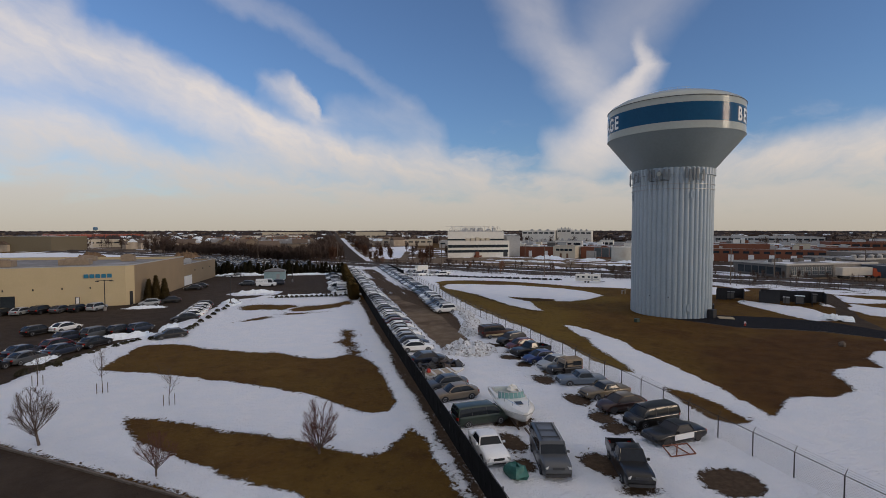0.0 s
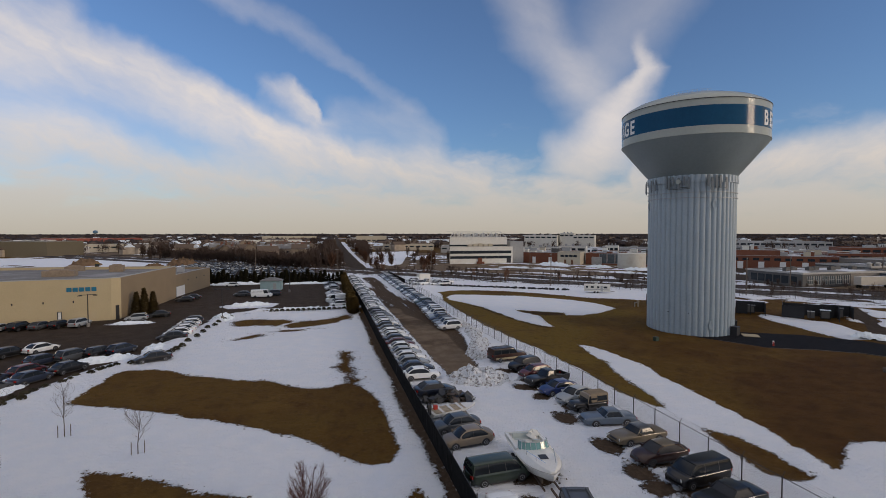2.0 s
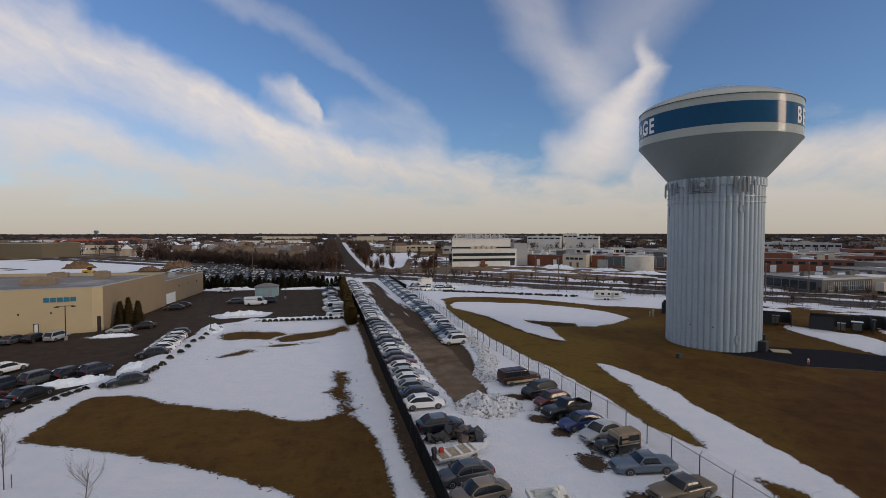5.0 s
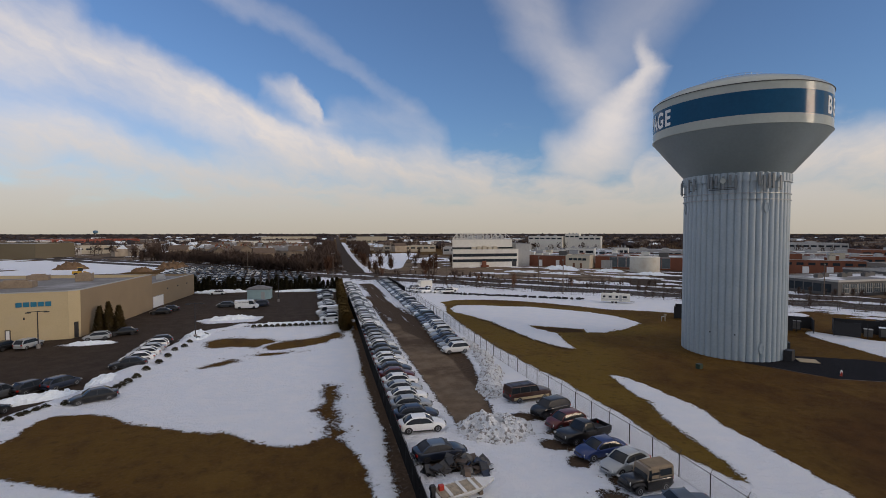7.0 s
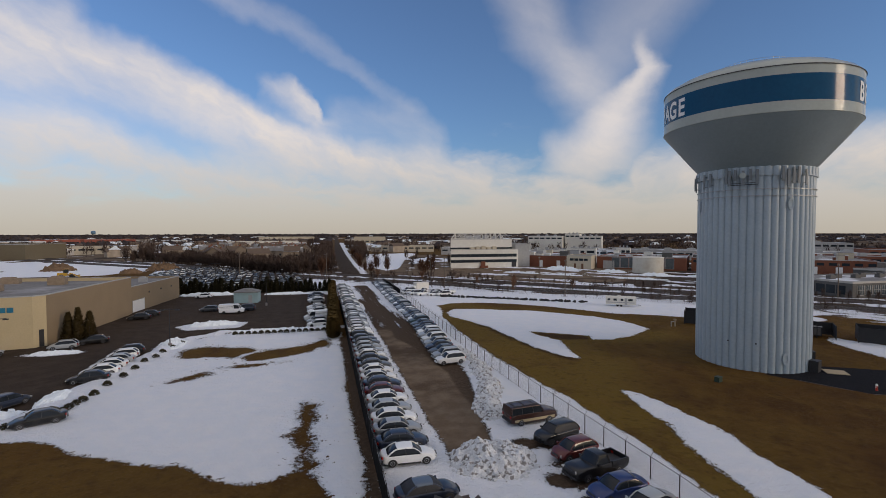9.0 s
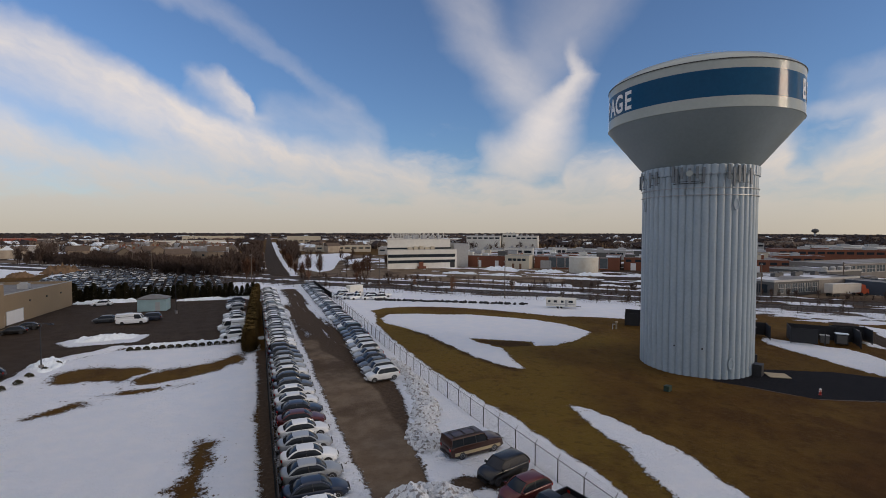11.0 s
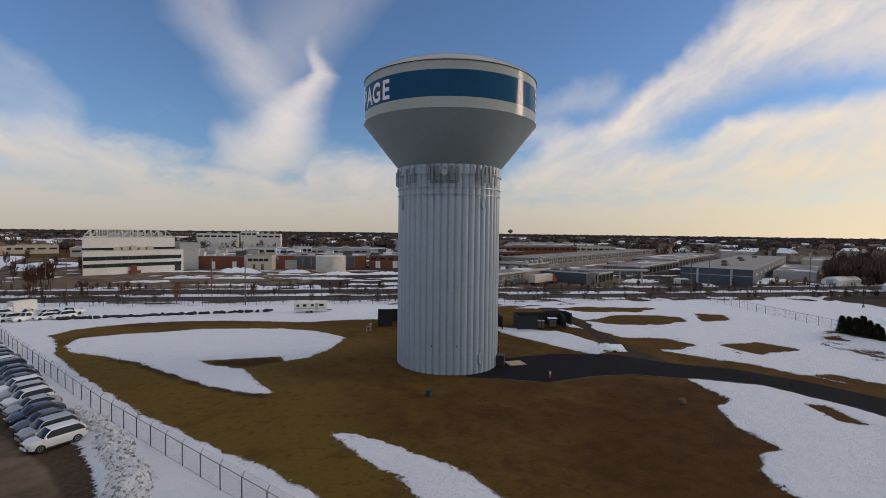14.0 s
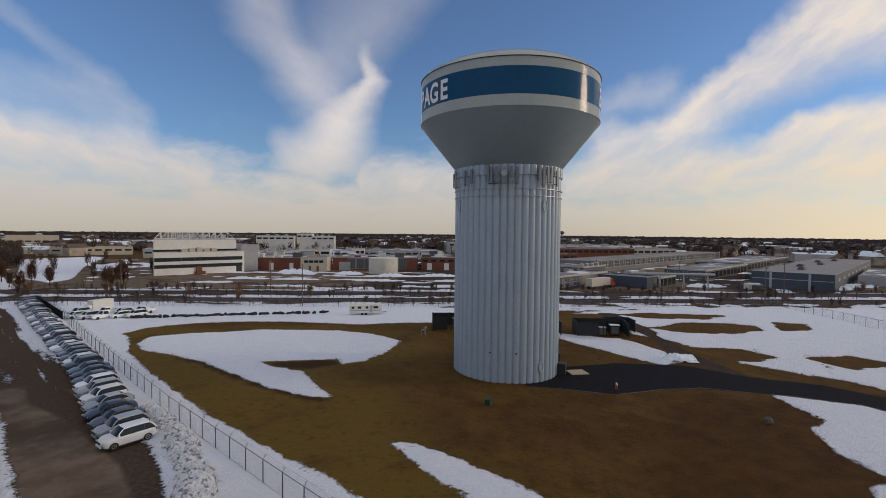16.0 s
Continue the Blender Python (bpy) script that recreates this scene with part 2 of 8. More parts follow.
def surface(name, color, rough=0.6, metal=0.0, vary=0.25, scale=1.0, grain=8.0, bump=0.0, dirt=None, dirt_amount=0.0, coat=0.0, spread=0.0, spec=0.5, crisp=False):
    """A procedural surface: base colour varied at two scales, optional dirt, relief and change from object to object."""
    if name in MATS:
        return MATS[name]
    mat = bpy.data.materials.new(name)
    mat.use_nodes = True
    nt = mat.node_tree
    n, l = nt.nodes, nt.links
    bsdf = n["Principled BSDF"]
    geo = n.new("ShaderNodeTexCoord")
    big, small = n.new("ShaderNodeTexNoise"), n.new("ShaderNodeTexNoise")
    for t, s, d in ((big, scale, 4.0), (small, scale * grain, 3.0)):
        t.inputs["Scale"].default_value, t.inputs["Detail"].default_value = s, d
        l.new(geo.outputs["Object"], t.inputs["Vector"])
    add = n.new("ShaderNodeMath")
    add.operation = "ADD"
    l.new(big.outputs["Fac"], add.inputs[0])
    l.new(small.outputs["Fac"], add.inputs[1])
    rng = n.new("ShaderNodeMapRange")
    for k, v in zip((1, 2, 3, 4), (0.7, 1.3, 1 - vary, 1 + vary)):
        rng.inputs[k].default_value = v
    l.new(add.outputs[0], rng.inputs[0])
    value = rng.outputs[0]
    if spread:
        info = n.new("ShaderNodeObjectInfo")
        rr = n.new("ShaderNodeMapRange")
        for k, v in zip((3, 4), (1 - spread, 1 + spread)):
            rr.inputs[k].default_value = v
        l.new(info.outputs["Random"], rr.inputs[0])
        mu = n.new("ShaderNodeMath")
        mu.operation = "MULTIPLY"
        l.new(value, mu.inputs[0])
        l.new(rr.outputs[0], mu.inputs[1])
        value = mu.outputs[0]
    tint = n.new("ShaderNodeVectorMath")
    tint.operation = "SCALE"
    tint.inputs[0].default_value = color
    l.new(value, tint.inputs["Scale"])
    col = tint.outputs[0]
    if dirt:
        mask = n.new("ShaderNodeMapRange")
        for k, v in zip((1, 2, 3, 4), (0.53, 0.60, 0.0, dirt_amount) if crisp else (0.62 - 0.25 * dirt_amount, 0.75, 0.0, dirt_amount)):
            mask.inputs[k].default_value = v
        l.new(big.outputs["Fac"], mask.inputs[0])
        mix = n.new("ShaderNodeMix")
        mix.data_type = "RGBA"
        mix.inputs[7].default_value = (*dirt, 1)
        l.new(mask.outputs[0], mix.inputs[0])
        l.new(col, mix.inputs[6])
        col = mix.outputs[2]
    l.new(col, bsdf.inputs["Base Color"])
    bsdf.inputs["Roughness"].default_value, bsdf.inputs["Metallic"].default_value = rough, metal
    bsdf.inputs["Coat Weight"].default_value = coat
    bsdf.inputs["Specular IOR Level"].default_value = spec
    if bump:
        b = n.new("ShaderNodeBump")
        b.inputs["Strength"].default_value, b.inputs["Distance"].default_value = 0.6, bump
        l.new(small.outputs["Fac"], b.inputs["Height"])
        l.new(b.outputs[0], bsdf.inputs["Normal"])
    MATS[name] = mat
    return mat


def glassy(name, color, rough=0.08):
    return surface(name, color, rough, 0.0, 0.15, 0.5, spec=0.27)


SNOW = surface("snow", (0.78, 0.84, 0.88), 0.7, vary=0.08, scale=0.6, bump=0.04)
DIRTY_SNOW = surface("dirty_snow", (0.72, 0.74, 0.76), 0.8, vary=0.2, scale=2.3, bump=0.18, dirt=(0.10, 0.074, 0.054), dirt_amount=0.75, crisp=True)
TANK_WHITE = surface("tank_white_paint", (0.40, 0.43, 0.395), 0.12, spec=0.09, vary=0.05, scale=0.25, dirt=(0.40, 0.39, 0.36), dirt_amount=0.15)
TANK_BLUE = surface("tank_blue_paint", (0.010, 0.072, 0.150), 0.11, spec=0.11, vary=0.08, scale=0.3)
SHAFT_PAINT = surface("shaft_paint", (0.33, 0.40, 0.45), 0.31, vary=0.07, scale=0.35, dirt=(0.36, 0.37, 0.37), dirt_amount=0.25)
STEEL = surface("galvanised_steel", (0.35, 0.36, 0.37), 0.45, 0.7, vary=0.15, scale=3.0)
DARK_STEEL = surface("dark_steel", (0.03, 0.03, 0.033), 0.55, 0.3, vary=0.2, scale=2.0)
RUBBER = surface("rubber", (0.022, 0.022, 0.024), 0.8, vary=0.2, scale=4.0)
ALLOY = surface("alloy", (0.45, 0.46, 0.47), 0.35, 0.8, vary=0.1, scale=5.0)
BLACK_PLASTIC = surface("black_plastic", (0.03, 0.03, 0.032), 0.55, vary=0.2, scale=3.0)
CHROME = surface("chrome", (0.6, 0.6, 0.6), 0.18, 1.0, vary=0.05)
LAMP_CLEAR = surface("lamp_clear", (0.62, 0.62, 0.60), 0.15, vary=0.05)
LAMP_RED = surface("lamp_red", (0.32, 0.02, 0.015), 0.2, vary=0.05)
CAR_GLASS = glassy("car_glass", (0.018, 0.022, 0.027), 0.06)
PANE = glassy("window_pane", (0.03, 0.038, 0.045), 0.08)
WOOD_POLE = surface("weathered_pole", (0.13, 0.10, 0.075), 0.85, vary=0.25, scale=1.5)
BARK = surface("bark", (0.10, 0.075, 0.06), 0.9, vary=0.25, scale=3.0)
TWIG = surface("twigs", (0.095, 0.066, 0.052), 0.9, vary=0.2, scale=2.0, spec=0.1)
OAK_LEAF = surface("dead_leaves", (0.17, 0.085, 0.045), 0.85, vary=0.3, scale=2.0)
BRONZED = surface("bronzed_evergreen", (0.095, 0.070, 0.030), 1.0, vary=0.35, scale=1.5, spread=0.2, spec=0.05)
EVERGREEN = surface("evergreen", (0.036, 0.033, 0.018), 1.0, vary=0.35, scale=1.5, spread=0.2, spec=0.05)
HEDGE_BROWN = surface("winter_hedge", (0.098, 0.066, 0.024), 1.0, vary=0.35, scale=1.0, spread=0.15, spec=0.05)
SHRUB = surface("shrub", (0.045, 0.040, 0.022), 0.9, vary=0.3, scale=3.0, spread=0.25)
SCREEN_CLOTH = surface("black_screen_cloth", (0.012, 0.012, 0.012), 0.95, vary=0.25, scale=1.2, spec=0.05)
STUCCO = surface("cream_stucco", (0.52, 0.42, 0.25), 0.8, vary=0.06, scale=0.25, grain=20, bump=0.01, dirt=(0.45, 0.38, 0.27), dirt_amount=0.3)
# tan for the side walls, with their shade mixed into the colour
STUCCO_TAN_SHADED = surface("shaded_tan_stucco", (0.29, 0.215, 0.13), 0.8, vary=0.07, scale=0.25, grain=20, bump=0.01)
WHITE_PANEL = surface("white_panel", (0.72, 0.70, 0.63), 0.6, vary=0.07, scale=0.12, dirt=(0.5, 0.46, 0.38), dirt_amount=0.3)
DARK_PANEL = surface("dark_grey_panel", (0.10, 0.095, 0.088), 0.7, vary=0.12, scale=0.2)
GREY_PANEL = surface("grey_panel", (0.40, 0.40, 0.39), 0.65, vary=0.1, scale=0.15)
BRICK = surface("red_brick", (0.19, 0.068, 0.036), 0.85, vary=0.16, scale=0.3, grain=14)
BEIGE = surface("beige_concrete", (0.52, 0.46, 0.35), 0.8, vary=0.08, scale=0.25, dirt=(0.38, 0.32, 0.24), dirt_amount=0.3)
BLUE_METAL = surface("slate_blue_metal", (0.05, 0.066, 0.085), 0.55, vary=0.1, scale=0.3)
ROOF_GREY = surface("roof_membrane", (0.20, 0.195, 0.19), 0.85, vary=0.2, scale=0.09, dirt=(0.78, 0.81, 0.85), dirt_amount=0.8, crisp=True)
ROOF_TAR = surface("roof_gravel", (0.20, 0.19, 0.18), 0.9, vary=0.2, scale=0.12, dirt=(0.62, 0.63, 0.66), dirt_amount=0.35)
SHINGLE = surface("shingles", (0.13, 0.092, 0.066), 0.9, vary=0.15, scale=0.5, spread=0.35)
SIDING = surface("house_siding", (0.26, 0.20, 0.14), 0.75, vary=0.06, scale=0.4, spread=0.3)
CONCRETE = surface("concrete", (0.24, 0.22, 0.20), 0.85, vary=0.12, scale=0.6)
RAIL_STEEL = surface("rusty_rail", (0.10, 0.075, 0.06), 0.6, 0.4, vary=0.2, scale=2.0)
BALLAST = surface("ballast", (0.052, 0.043, 0.039), 0.95, vary=0.3, scale=1.0, grain=6, bump=0.06)
SIGN_BLUE = surface("sign_blue", (0.02, 0.17, 0.28), 0.4, vary=0.05)
WHITE_PAINT = surface("white_paint", (0.78, 0.78, 0.76), 0.45, vary=0.04)
RED_PAINT = surface("red_paint", (0.42, 0.035, 0.02), 0.45, vary=0.08)
ORANGE_PAINT = surface("orange_paint", (0.55, 0.10, 0.035), 0.45, vary=0.08)
GREEN_PAINT = surface("green_paint", (0.02, 0.042, 0.028), 0.5, vary=0.1)
TEAL_PAINT = surface("pale_teal_paint", (0.36, 0.50, 0.50), 0.5, vary=0.08)

# ---- ground: one sheet, with plan outlines of snow, paving, bare dirt and painted shade ----
RAIL_P, RAIL_U, RAIL_N = np.array((80.0, 138.0)), np.array((0.735, -0.678)), np.array((0.678, 0.735))


def axis_steps(lo, hi, step, far, grow):
    vals = list(np.arange(lo, hi + step / 2, step))
    d, x = step, vals[-1]
    while x < far:
        d *= grow
        x += d
        vals.append(x)
    d, x = step, vals[0]
    while x > -far:
        d *= grow
        x -= d
        vals.insert(0, x)
    return np.array(vals)


gx, gy = axis_steps(-62, 128, 0.62, 4200, 1.07), axis_steps(-4, 150, 0.62, 4200, 1.07)
GX, GY = np.meshgrid(gx, gy, indexing="ij")
PX, PY = GX.ravel(), GY.ravel()


def value_noise(x, y, seed):
    """Smooth noise from -1 to 1 with unit cells."""
    table = np.random.RandomState(seed).rand(64, 64) * 2 - 1
    ix, iy = np.floor(x).astype(int), np.floor(y).astype(int)
    fx, fy = x - ix, y - iy
    fx, fy = fx * fx * (3 - 2 * fx), fy * fy * (3 - 2 * fy)
    a, b, c, d = (table[(ix + i) % 64, (iy + j) % 64] for i, j in ((0, 0), (1, 0), (0, 1), (1, 1)))
    return (a * (1 - fx) + b * fx) * (1 - fy) + (c * (1 - fx) + d * fx) * fy


def inside(poly):
    """Signed distance to an outline, in metres, positive inside."""
    p = np.array(poly, float)
    best, sign = np.full(PX.shape, 1e9), np.full(PX.shape, -1.0)
    for a, b in zip(p, np.roll(p, -1, axis=0)):
        e = b - a
        t = np.clip(((PX - a[0]) * e[0] + (PY - a[1]) * e[1]) / (e @ e), 0, 1)
        best = np.minimum(best, np.hypot(PX - a[0] - t * e[0], PY - a[1] - t * e[1]))
        up = (a[1] > PY) != (b[1] > PY)
        with np.errstate(divide="ignore", invalid="ignore"):
            cut = PX < (b[0] - a[0]) * (PY - a[1]) / (b[1] - a[1]) + a[0]
        sign = np.where(up & cut, -sign, sign)
    return best * sign


def oval(x, y, rx, ry, rot=0.0):
    c, s = math.cos(radians(rot)), math.sin(radians(rot))
    u, v = ((PX - x) * c + (PY - y) * s) / rx, (-(PX - x) * s + (PY - y) * c) / ry
    return (1 - np.hypot(u, v)) * min(rx, ry)


along = (PX - RAIL_P[0]) * RAIL_U[0] + (PY - RAIL_P[1]) * RAIL_U[1]
across = (PX - RAIL_P[0]) * RAIL_N[0] + (PY - RAIL_P[1]) * RAIL_N[1]
far_patch = value_noise(PX / 38, PY / 38, 5) + 0.6 * value_noise(PX / 14, PY / 14, 6)

lot = inside([(-37.5, 34), (-36, 45), (-34, 54), (-29.5, 63), (-28, 73), (-26.5, 84), (-24.5, 97), (-17, 104), (3.4, 103), (3.4, 165), (-150, 175), (-150, 20)])
street = 6.5 - np.abs((PX + 28.8) * -0.583 + (PY - 22.0) * -0.812 - 6.5)
drive = inside([(60, 57), (62, 53.8), (65.3, 47), (70.7, 44.2), (74.7, 40.8), (79, 32), (81.3, 25.2), (78.4, 16), (73, 8), (60, -8), (40, -30), (48, -34), (68, -8), (81.2, 7.2), (84.5, 12.9), (86.4, 18.8), (87.3, 29.4), (85, 37), (85, 45), (79.3, 53.5), (71.2, 58.3), (69, 62)])
cart_way = inside([(118, 77), (98.7, 56), (86, 46), (84.5, 36), (92.5, 46.6), (109.4, 62), (121, 74)])
far_road = inside([(9, 215), (8.6, 303), (10, 425), (20, 868), (56, 2500), (68, 2500), (28, 868), (18.8, 425), (17.4, 303), (17, 215)])
yard = inside([(11.0, 41), (10.9, 53), (10.75, 64), (10.75, 84), (10.4, 120), (9.7, 150), (9.6, 178), (16.2, 178), (16.1, 144), (16.4, 122), (17.8, 112), (19.6, 104), (20.4, 94), (20.0, 84), (18.8, 75), (19.6, 69), (19.2, 64), (18.0, 58.6), (16.6, 51.8), (15.2, 43)])
siding = inside([(194, 20), (171, -6), (160, -22), (190, -24), (215, 5), (228, 12)])
hedge_lot = inside([(148.6, 4.6), (165, -5.6), (150, -24), (139, -6), (141, 3.4)])
works_yard = np.minimum(across - 27, 190 - across)
far_lot = inside([(-64, 170), (-2, 168), (-8, 226), (-33, 252), (-66, 300), (-76, 280), (-72, 240)])

# snow: positive where it lies
field = inside([(-36.5, 36), (-35, 46), (-33, 55), (-28.6, 63), (-27, 73), (-25.5, 84), (-23.5, 96), (-16, 102), (3.2, 101), (4.7, 90), (5, 60), (5, -40), (-60, -40), (-70, 36)])
for brown in ([(-30.0, 47.9), (-30.1, 54.1), (-29.2, 55.2), (-26.6, 54.8), (-23.8, 53.7), (-20.7, 50.9), (-15.9, 48.3), (-12.3, 46.3), (-11.2, 46.5), (-9.5, 45.1), (-7.8, 43.1), (-6.0, 42.0), (-4.0, 41.9), (-1.2, 43.3), (0, 41.2), (1.5, 35.3), (1.7, 24.5), (0.9, 21.8), (-0.8, 21.6), (-5.6, 27.8), (-13.3, 33.6), (-18.6, 37.0), (-26.5, 41.2), (-30.5, 43)],
              [(-21.8, 26), (-18.3, 24.4), (-12.7, 20.6), (-8.1, 18.4), (-5.1, 16.1), (-2.3, 13.5), (-0.6, 14), (2.1, 17.5), (2.8, 14), (3.2, 4), (-2, 5.5), (-5.8, 8.9), (-8.2, 10.7), (-11.3, 12.9), (-15, 16.7), (-19.2, 20.6)],
              [(-1.7, 58.9), (-0.2, 58.3), (-0.7, 53.7), (-1.0, 49.6), (-0.5, 46.4), (-0.9, 45.6), (-1.7, 47.8), (-2.5, 50.6), (-1.6, 53.0)],
              [(-21.9, 88.0), (-18.8, 90.4), (-11.3, 88.0), (-9.6, 86.2), (-11.6, 84.2), (-13.0, 82.6), (-17.2, 83.6), (-20.2, 84)],
              [(-10.2, 84.6), (-7.2, 86.2), (-2.8, 87.6), (1.1, 91.6), (1.2, 87.7), (-2.7, 82.4), (-6.8, 80.4), (-10.3, 80.1), (-11.8, 81.8)],
              [(3.4, 93), (3.5, 77), (3.3, 62), (3.4, 53), (3.8, 42.4), (3.4, 36), (3.7, 28), (3.95, 16), (4.2, -6), (4.9, -6), (4.9, 93)]):
    away = -inside(brown)
    if brown[0][1] > 58 and brown[0][0] < 0:      # thin snow: tufts show far into it
        away = np.where(away > 0, away * 0.34, away * 0.8)
    field = np.minimum(field, away)
for spot in (oval(-16.4, 72.8, 1.8, 0.8, 40), oval(-9.5, 77.0, 2.4, 0.6, 10), oval(-0.9, 44.0, 0.5, 1.2)):
    field = np.minimum(field, np.where(spot < 0, -spot * 0.4, -spot))
strip = inside([(23.6, 160), (24.2, 135), (29.4, 124.5), (29.0, 118), (26.9, 109.6), (26.2, 95), (26.1, 84), (26.4, 73), (26.9, 66), (27.5, 59), (28.3, 54), (28.6, 47), (28.6, 37), (28.2, 32.5), (28.9, 28.6), (29.8, 26.8), (31.1, 30.6), (31.9, 37), (32.5, 40.5), (34.2, 44.5), (34.6, 48.8), (35.5, 52.8), (36.2, 56),
                (37.6, 53.5), (38.2, 49.8), (38.6, 41.8), (37.4, 37), (36.9, 32.5), (36.1, 26), (35.3, 20.4), (34.6, 18.4), (33.7, 12.7), (39.9, 16.2), (43.8, 15), (48.2, 16), (51.6, 21.1), (54, 22.5), (57.8, 22.7), (60.1, 21.5), (63.1, 25.3), (68.7, 28.1), (72.3, 27.3), (77.9, 33.7), (81, 25), (78.2, 16), (70, 5), (56, -12), (24.4, -40)])
strip = np.minimum(strip, -inside([(29.4, 21.7), (31, 19.2), (31.3, 16.6), (30.6, 12.1), (29.1, 12.1), (28, 13.1), (28.4, 17.3)]))
for brown in ([(76.1, 20.9), (76.6, 18.3), (72.3, 15.3), (72.0, 17.4)], [(68.9, 11.5), (71.4, 8.6), (68.2, 9.1), (66.2, 10.5)]):
    strip = np.minimum(strip, -inside(brown))
bowl = inside([(28.8, 113.8), (32, 119.0), (38.2, 117.4), (44, 114.0), (50, 111.6), (60.4, 101), (63.5, 94), (63.7, 86.2), (57.8, 82.4), (51, 79.9), (47.6, 80.6), (48.6, 83.3), (44, 86.4), (39.3, 89.6), (39.4, 86), (41.7, 81.2), (40, 74.8), (38.8, 69.4), (36.8, 71.5), (35, 77), (33.7, 86.5), (33, 95.6), (30.7, 103), (28.5, 108)])
behind = inside([(4, 152), (24, 122), (29.4, 125), (33.5, 128), (42, 127.4), (49, 123.5), (57, 116.5), (66, 104), (78, 96.5), (92, 80), (108, 84), (88, 122), (60, 146), (-20, 222), (-60, 250)])
right = inside([(104, 58.5), (119.5, 48), (141, 40), (176, 30), (205, 8.4), (177, -30), (110, -40), (84, 2), (88.6, 15.6), (91.2, 27.6), (91.6, 40)])
for brown in ([(96, 50), (101.4, 42), (99.3, 36.5), (89.5, 41.8)], [(102.5, 33.3), (109.2, 28.6), (107.3, 23), (99.7, 26.8)], [(90.8, 18.9), (92.7, 15.3), (91.4, 9.1), (87.9, 11.2), (87.6, 14.1)], [(103.4, 6.1), (106.9, 3.1), (92.9, 5.3), (92.6, 7.3)]):
    right = np.minimum(right, -inside(brown))
right = np.maximum(right, inside([(100.5, 59.5), (116.6, 77), (113.4, 80), (124.3, 75.8), (140.1, 65.5), (156.6, 54), (185, 26.6), (176, 24), (140, 36), (118, 44), (102, 52)]))
for brown in ([(119.1, 72.8), (128.5, 67.5), (138.2, 53.2), (127.7, 55.3), (119.7, 65.5)], [(109, 60.3), (121.2, 58.8), (128, 45.9), (122.6, 42.9), (114.4, 46.3), (107.6, 55.2)], [(135.8, 45), (139.6, 37.7), (130.2, 37), (126, 40.5)]):
    right = np.minimum(right, -inside(brown))
right = np.minimum(right, 2.6 + 2.4 * value_noise(PX / 15, PY / 6, 41))
drift = inside([(90.5, 72), (95, 61), (91, 50.3), (87, 45.7), (82.5, 48), (84.5, 58), (86.6, 68.5)])
yard_snow = inside([(5, 190), (5, -40), (26.0, -40), (26.0, 60), (24.5, 150), (23.4, 190)])
yard_snow = np.minimum(yard_snow, -yard)
for x, y, rx, ry in ((18.6, 27.0, 1.5, 2.2), (18.9, 20.4, 1.5, 2.0), (18.6, 15.8, 1.4, 1.8), (18.5, 13.6, 1.6, 1.5), (18.4, 36.6, 1.5, 1.4), (18.3, 43.4, 1.8, 1.4), (19, 33, 1.4, 1.3), (10.8, 17.2, 2.6, 1.8), (9.2, 13.2, 1.2, 2.0), (8.7, 9.6, 0.9, 1.3),
                     (14.0, 8.4, 1.6, 2.3), (20.8, 4.2, 2.6, 2.4), (14.4, 4.8, 1.2, 0.8), (22, 43, 4, 1.6), (22, 39, 4, 1.6), (22, 35.6, 4, 1.6), (22.3, 29.2, 3.4, 1.4), (22, 17, 3.4, 1.4), (22, 12.4, 3.6, 1.5), (8, 35.5, 2.8, 2.2)):
    yard_snow = np.minimum(yard_snow, -oval(x, y, rx * 0.74, ry * 0.74))
slush = np.where((PY > 84) & (PY < 180) & (yard > 0), 1.2 * value_noise((PX + 0.05 * PY) * 1.3, PY * 0.06, 9) - 0.24 + 0.16 * (np.abs(PX - 13) - 2.0) - np.clip((112 - PY) / 22, 0, 1), -3.0)
rail_snow = np.minimum(across + 14, 26 - across) * 0.3
rail_snow = np.minimum(rail_snow, 2.6 * np.minimum(np.abs(across) - 2.4, np.abs(across - 15) - 2.6))
rail_snow = np.minimum(rail_snow, 0.40 + 1.5 * value_noise(along / 9, across / 2.2, 11))
works_snow = np.minimum(works_yard, 4.0 * value_noise(along / 26, across / 5, 61) + 1.5 * value_noise(along / 7, across / 3, 62) - 1.7)
far_field = np.maximum(across - 190, np.maximum(-60 - PX, PY - 245))
town_snow = np.minimum(far_field, far_patch * 6 - 4.2)
ring_lot = np.minimum(lot, 1.2 * (far_patch - 1.25))

# snow ploughed up along the edges of the car lot
rim = np.minimum(1.6 - np.abs(lot + 0.4), np.minimum(46 + PX, np.minimum(PX + 48, 40 - np.abs(PY - 64))))
rim2 = inside([(-29, 111), (-23, 117), (-15, 113), (-16, 107), (-26, 106.5)])
island = np.maximum(oval(-41, 92, 4.2, 1.8), oval(-24.3, 93.5, 2.6, 5.0))
west = np.minimum(inside([(-240, 250), (-70, 245), (-90, 340), (-240, 380)]), far_patch * 5 + 3)
store_front = np.maximum(inside([(24, 276), (30.7, 241), (38.6, 251), (57, 341), (82, 431), (36, 419)]), inside([(17.2, 225), (21, 225), (20.2, 303), (22.4, 425), (35, 868), (28.2, 868), (19, 425), (17.6, 303)]))
snow = np.maximum.reduce([west, store_front, field, strip, bowl, np.minimum(np.minimum(behind, -yard), -across - 6), right, drift, yard_snow, slush, rail_snow, works_snow, town_snow, ring_lot, np.minimum(rim, 1.0) + 0.3 * value_noise(PX, PY, 21), rim2, island])
street_side = -(street + 0.15)
snow = np.minimum(snow, np.where(street > -1.5, street_side, 9.0))
snow = np.minimum(snow, -drive)
snow = np.minimum(snow, -cart_way - 0.3)
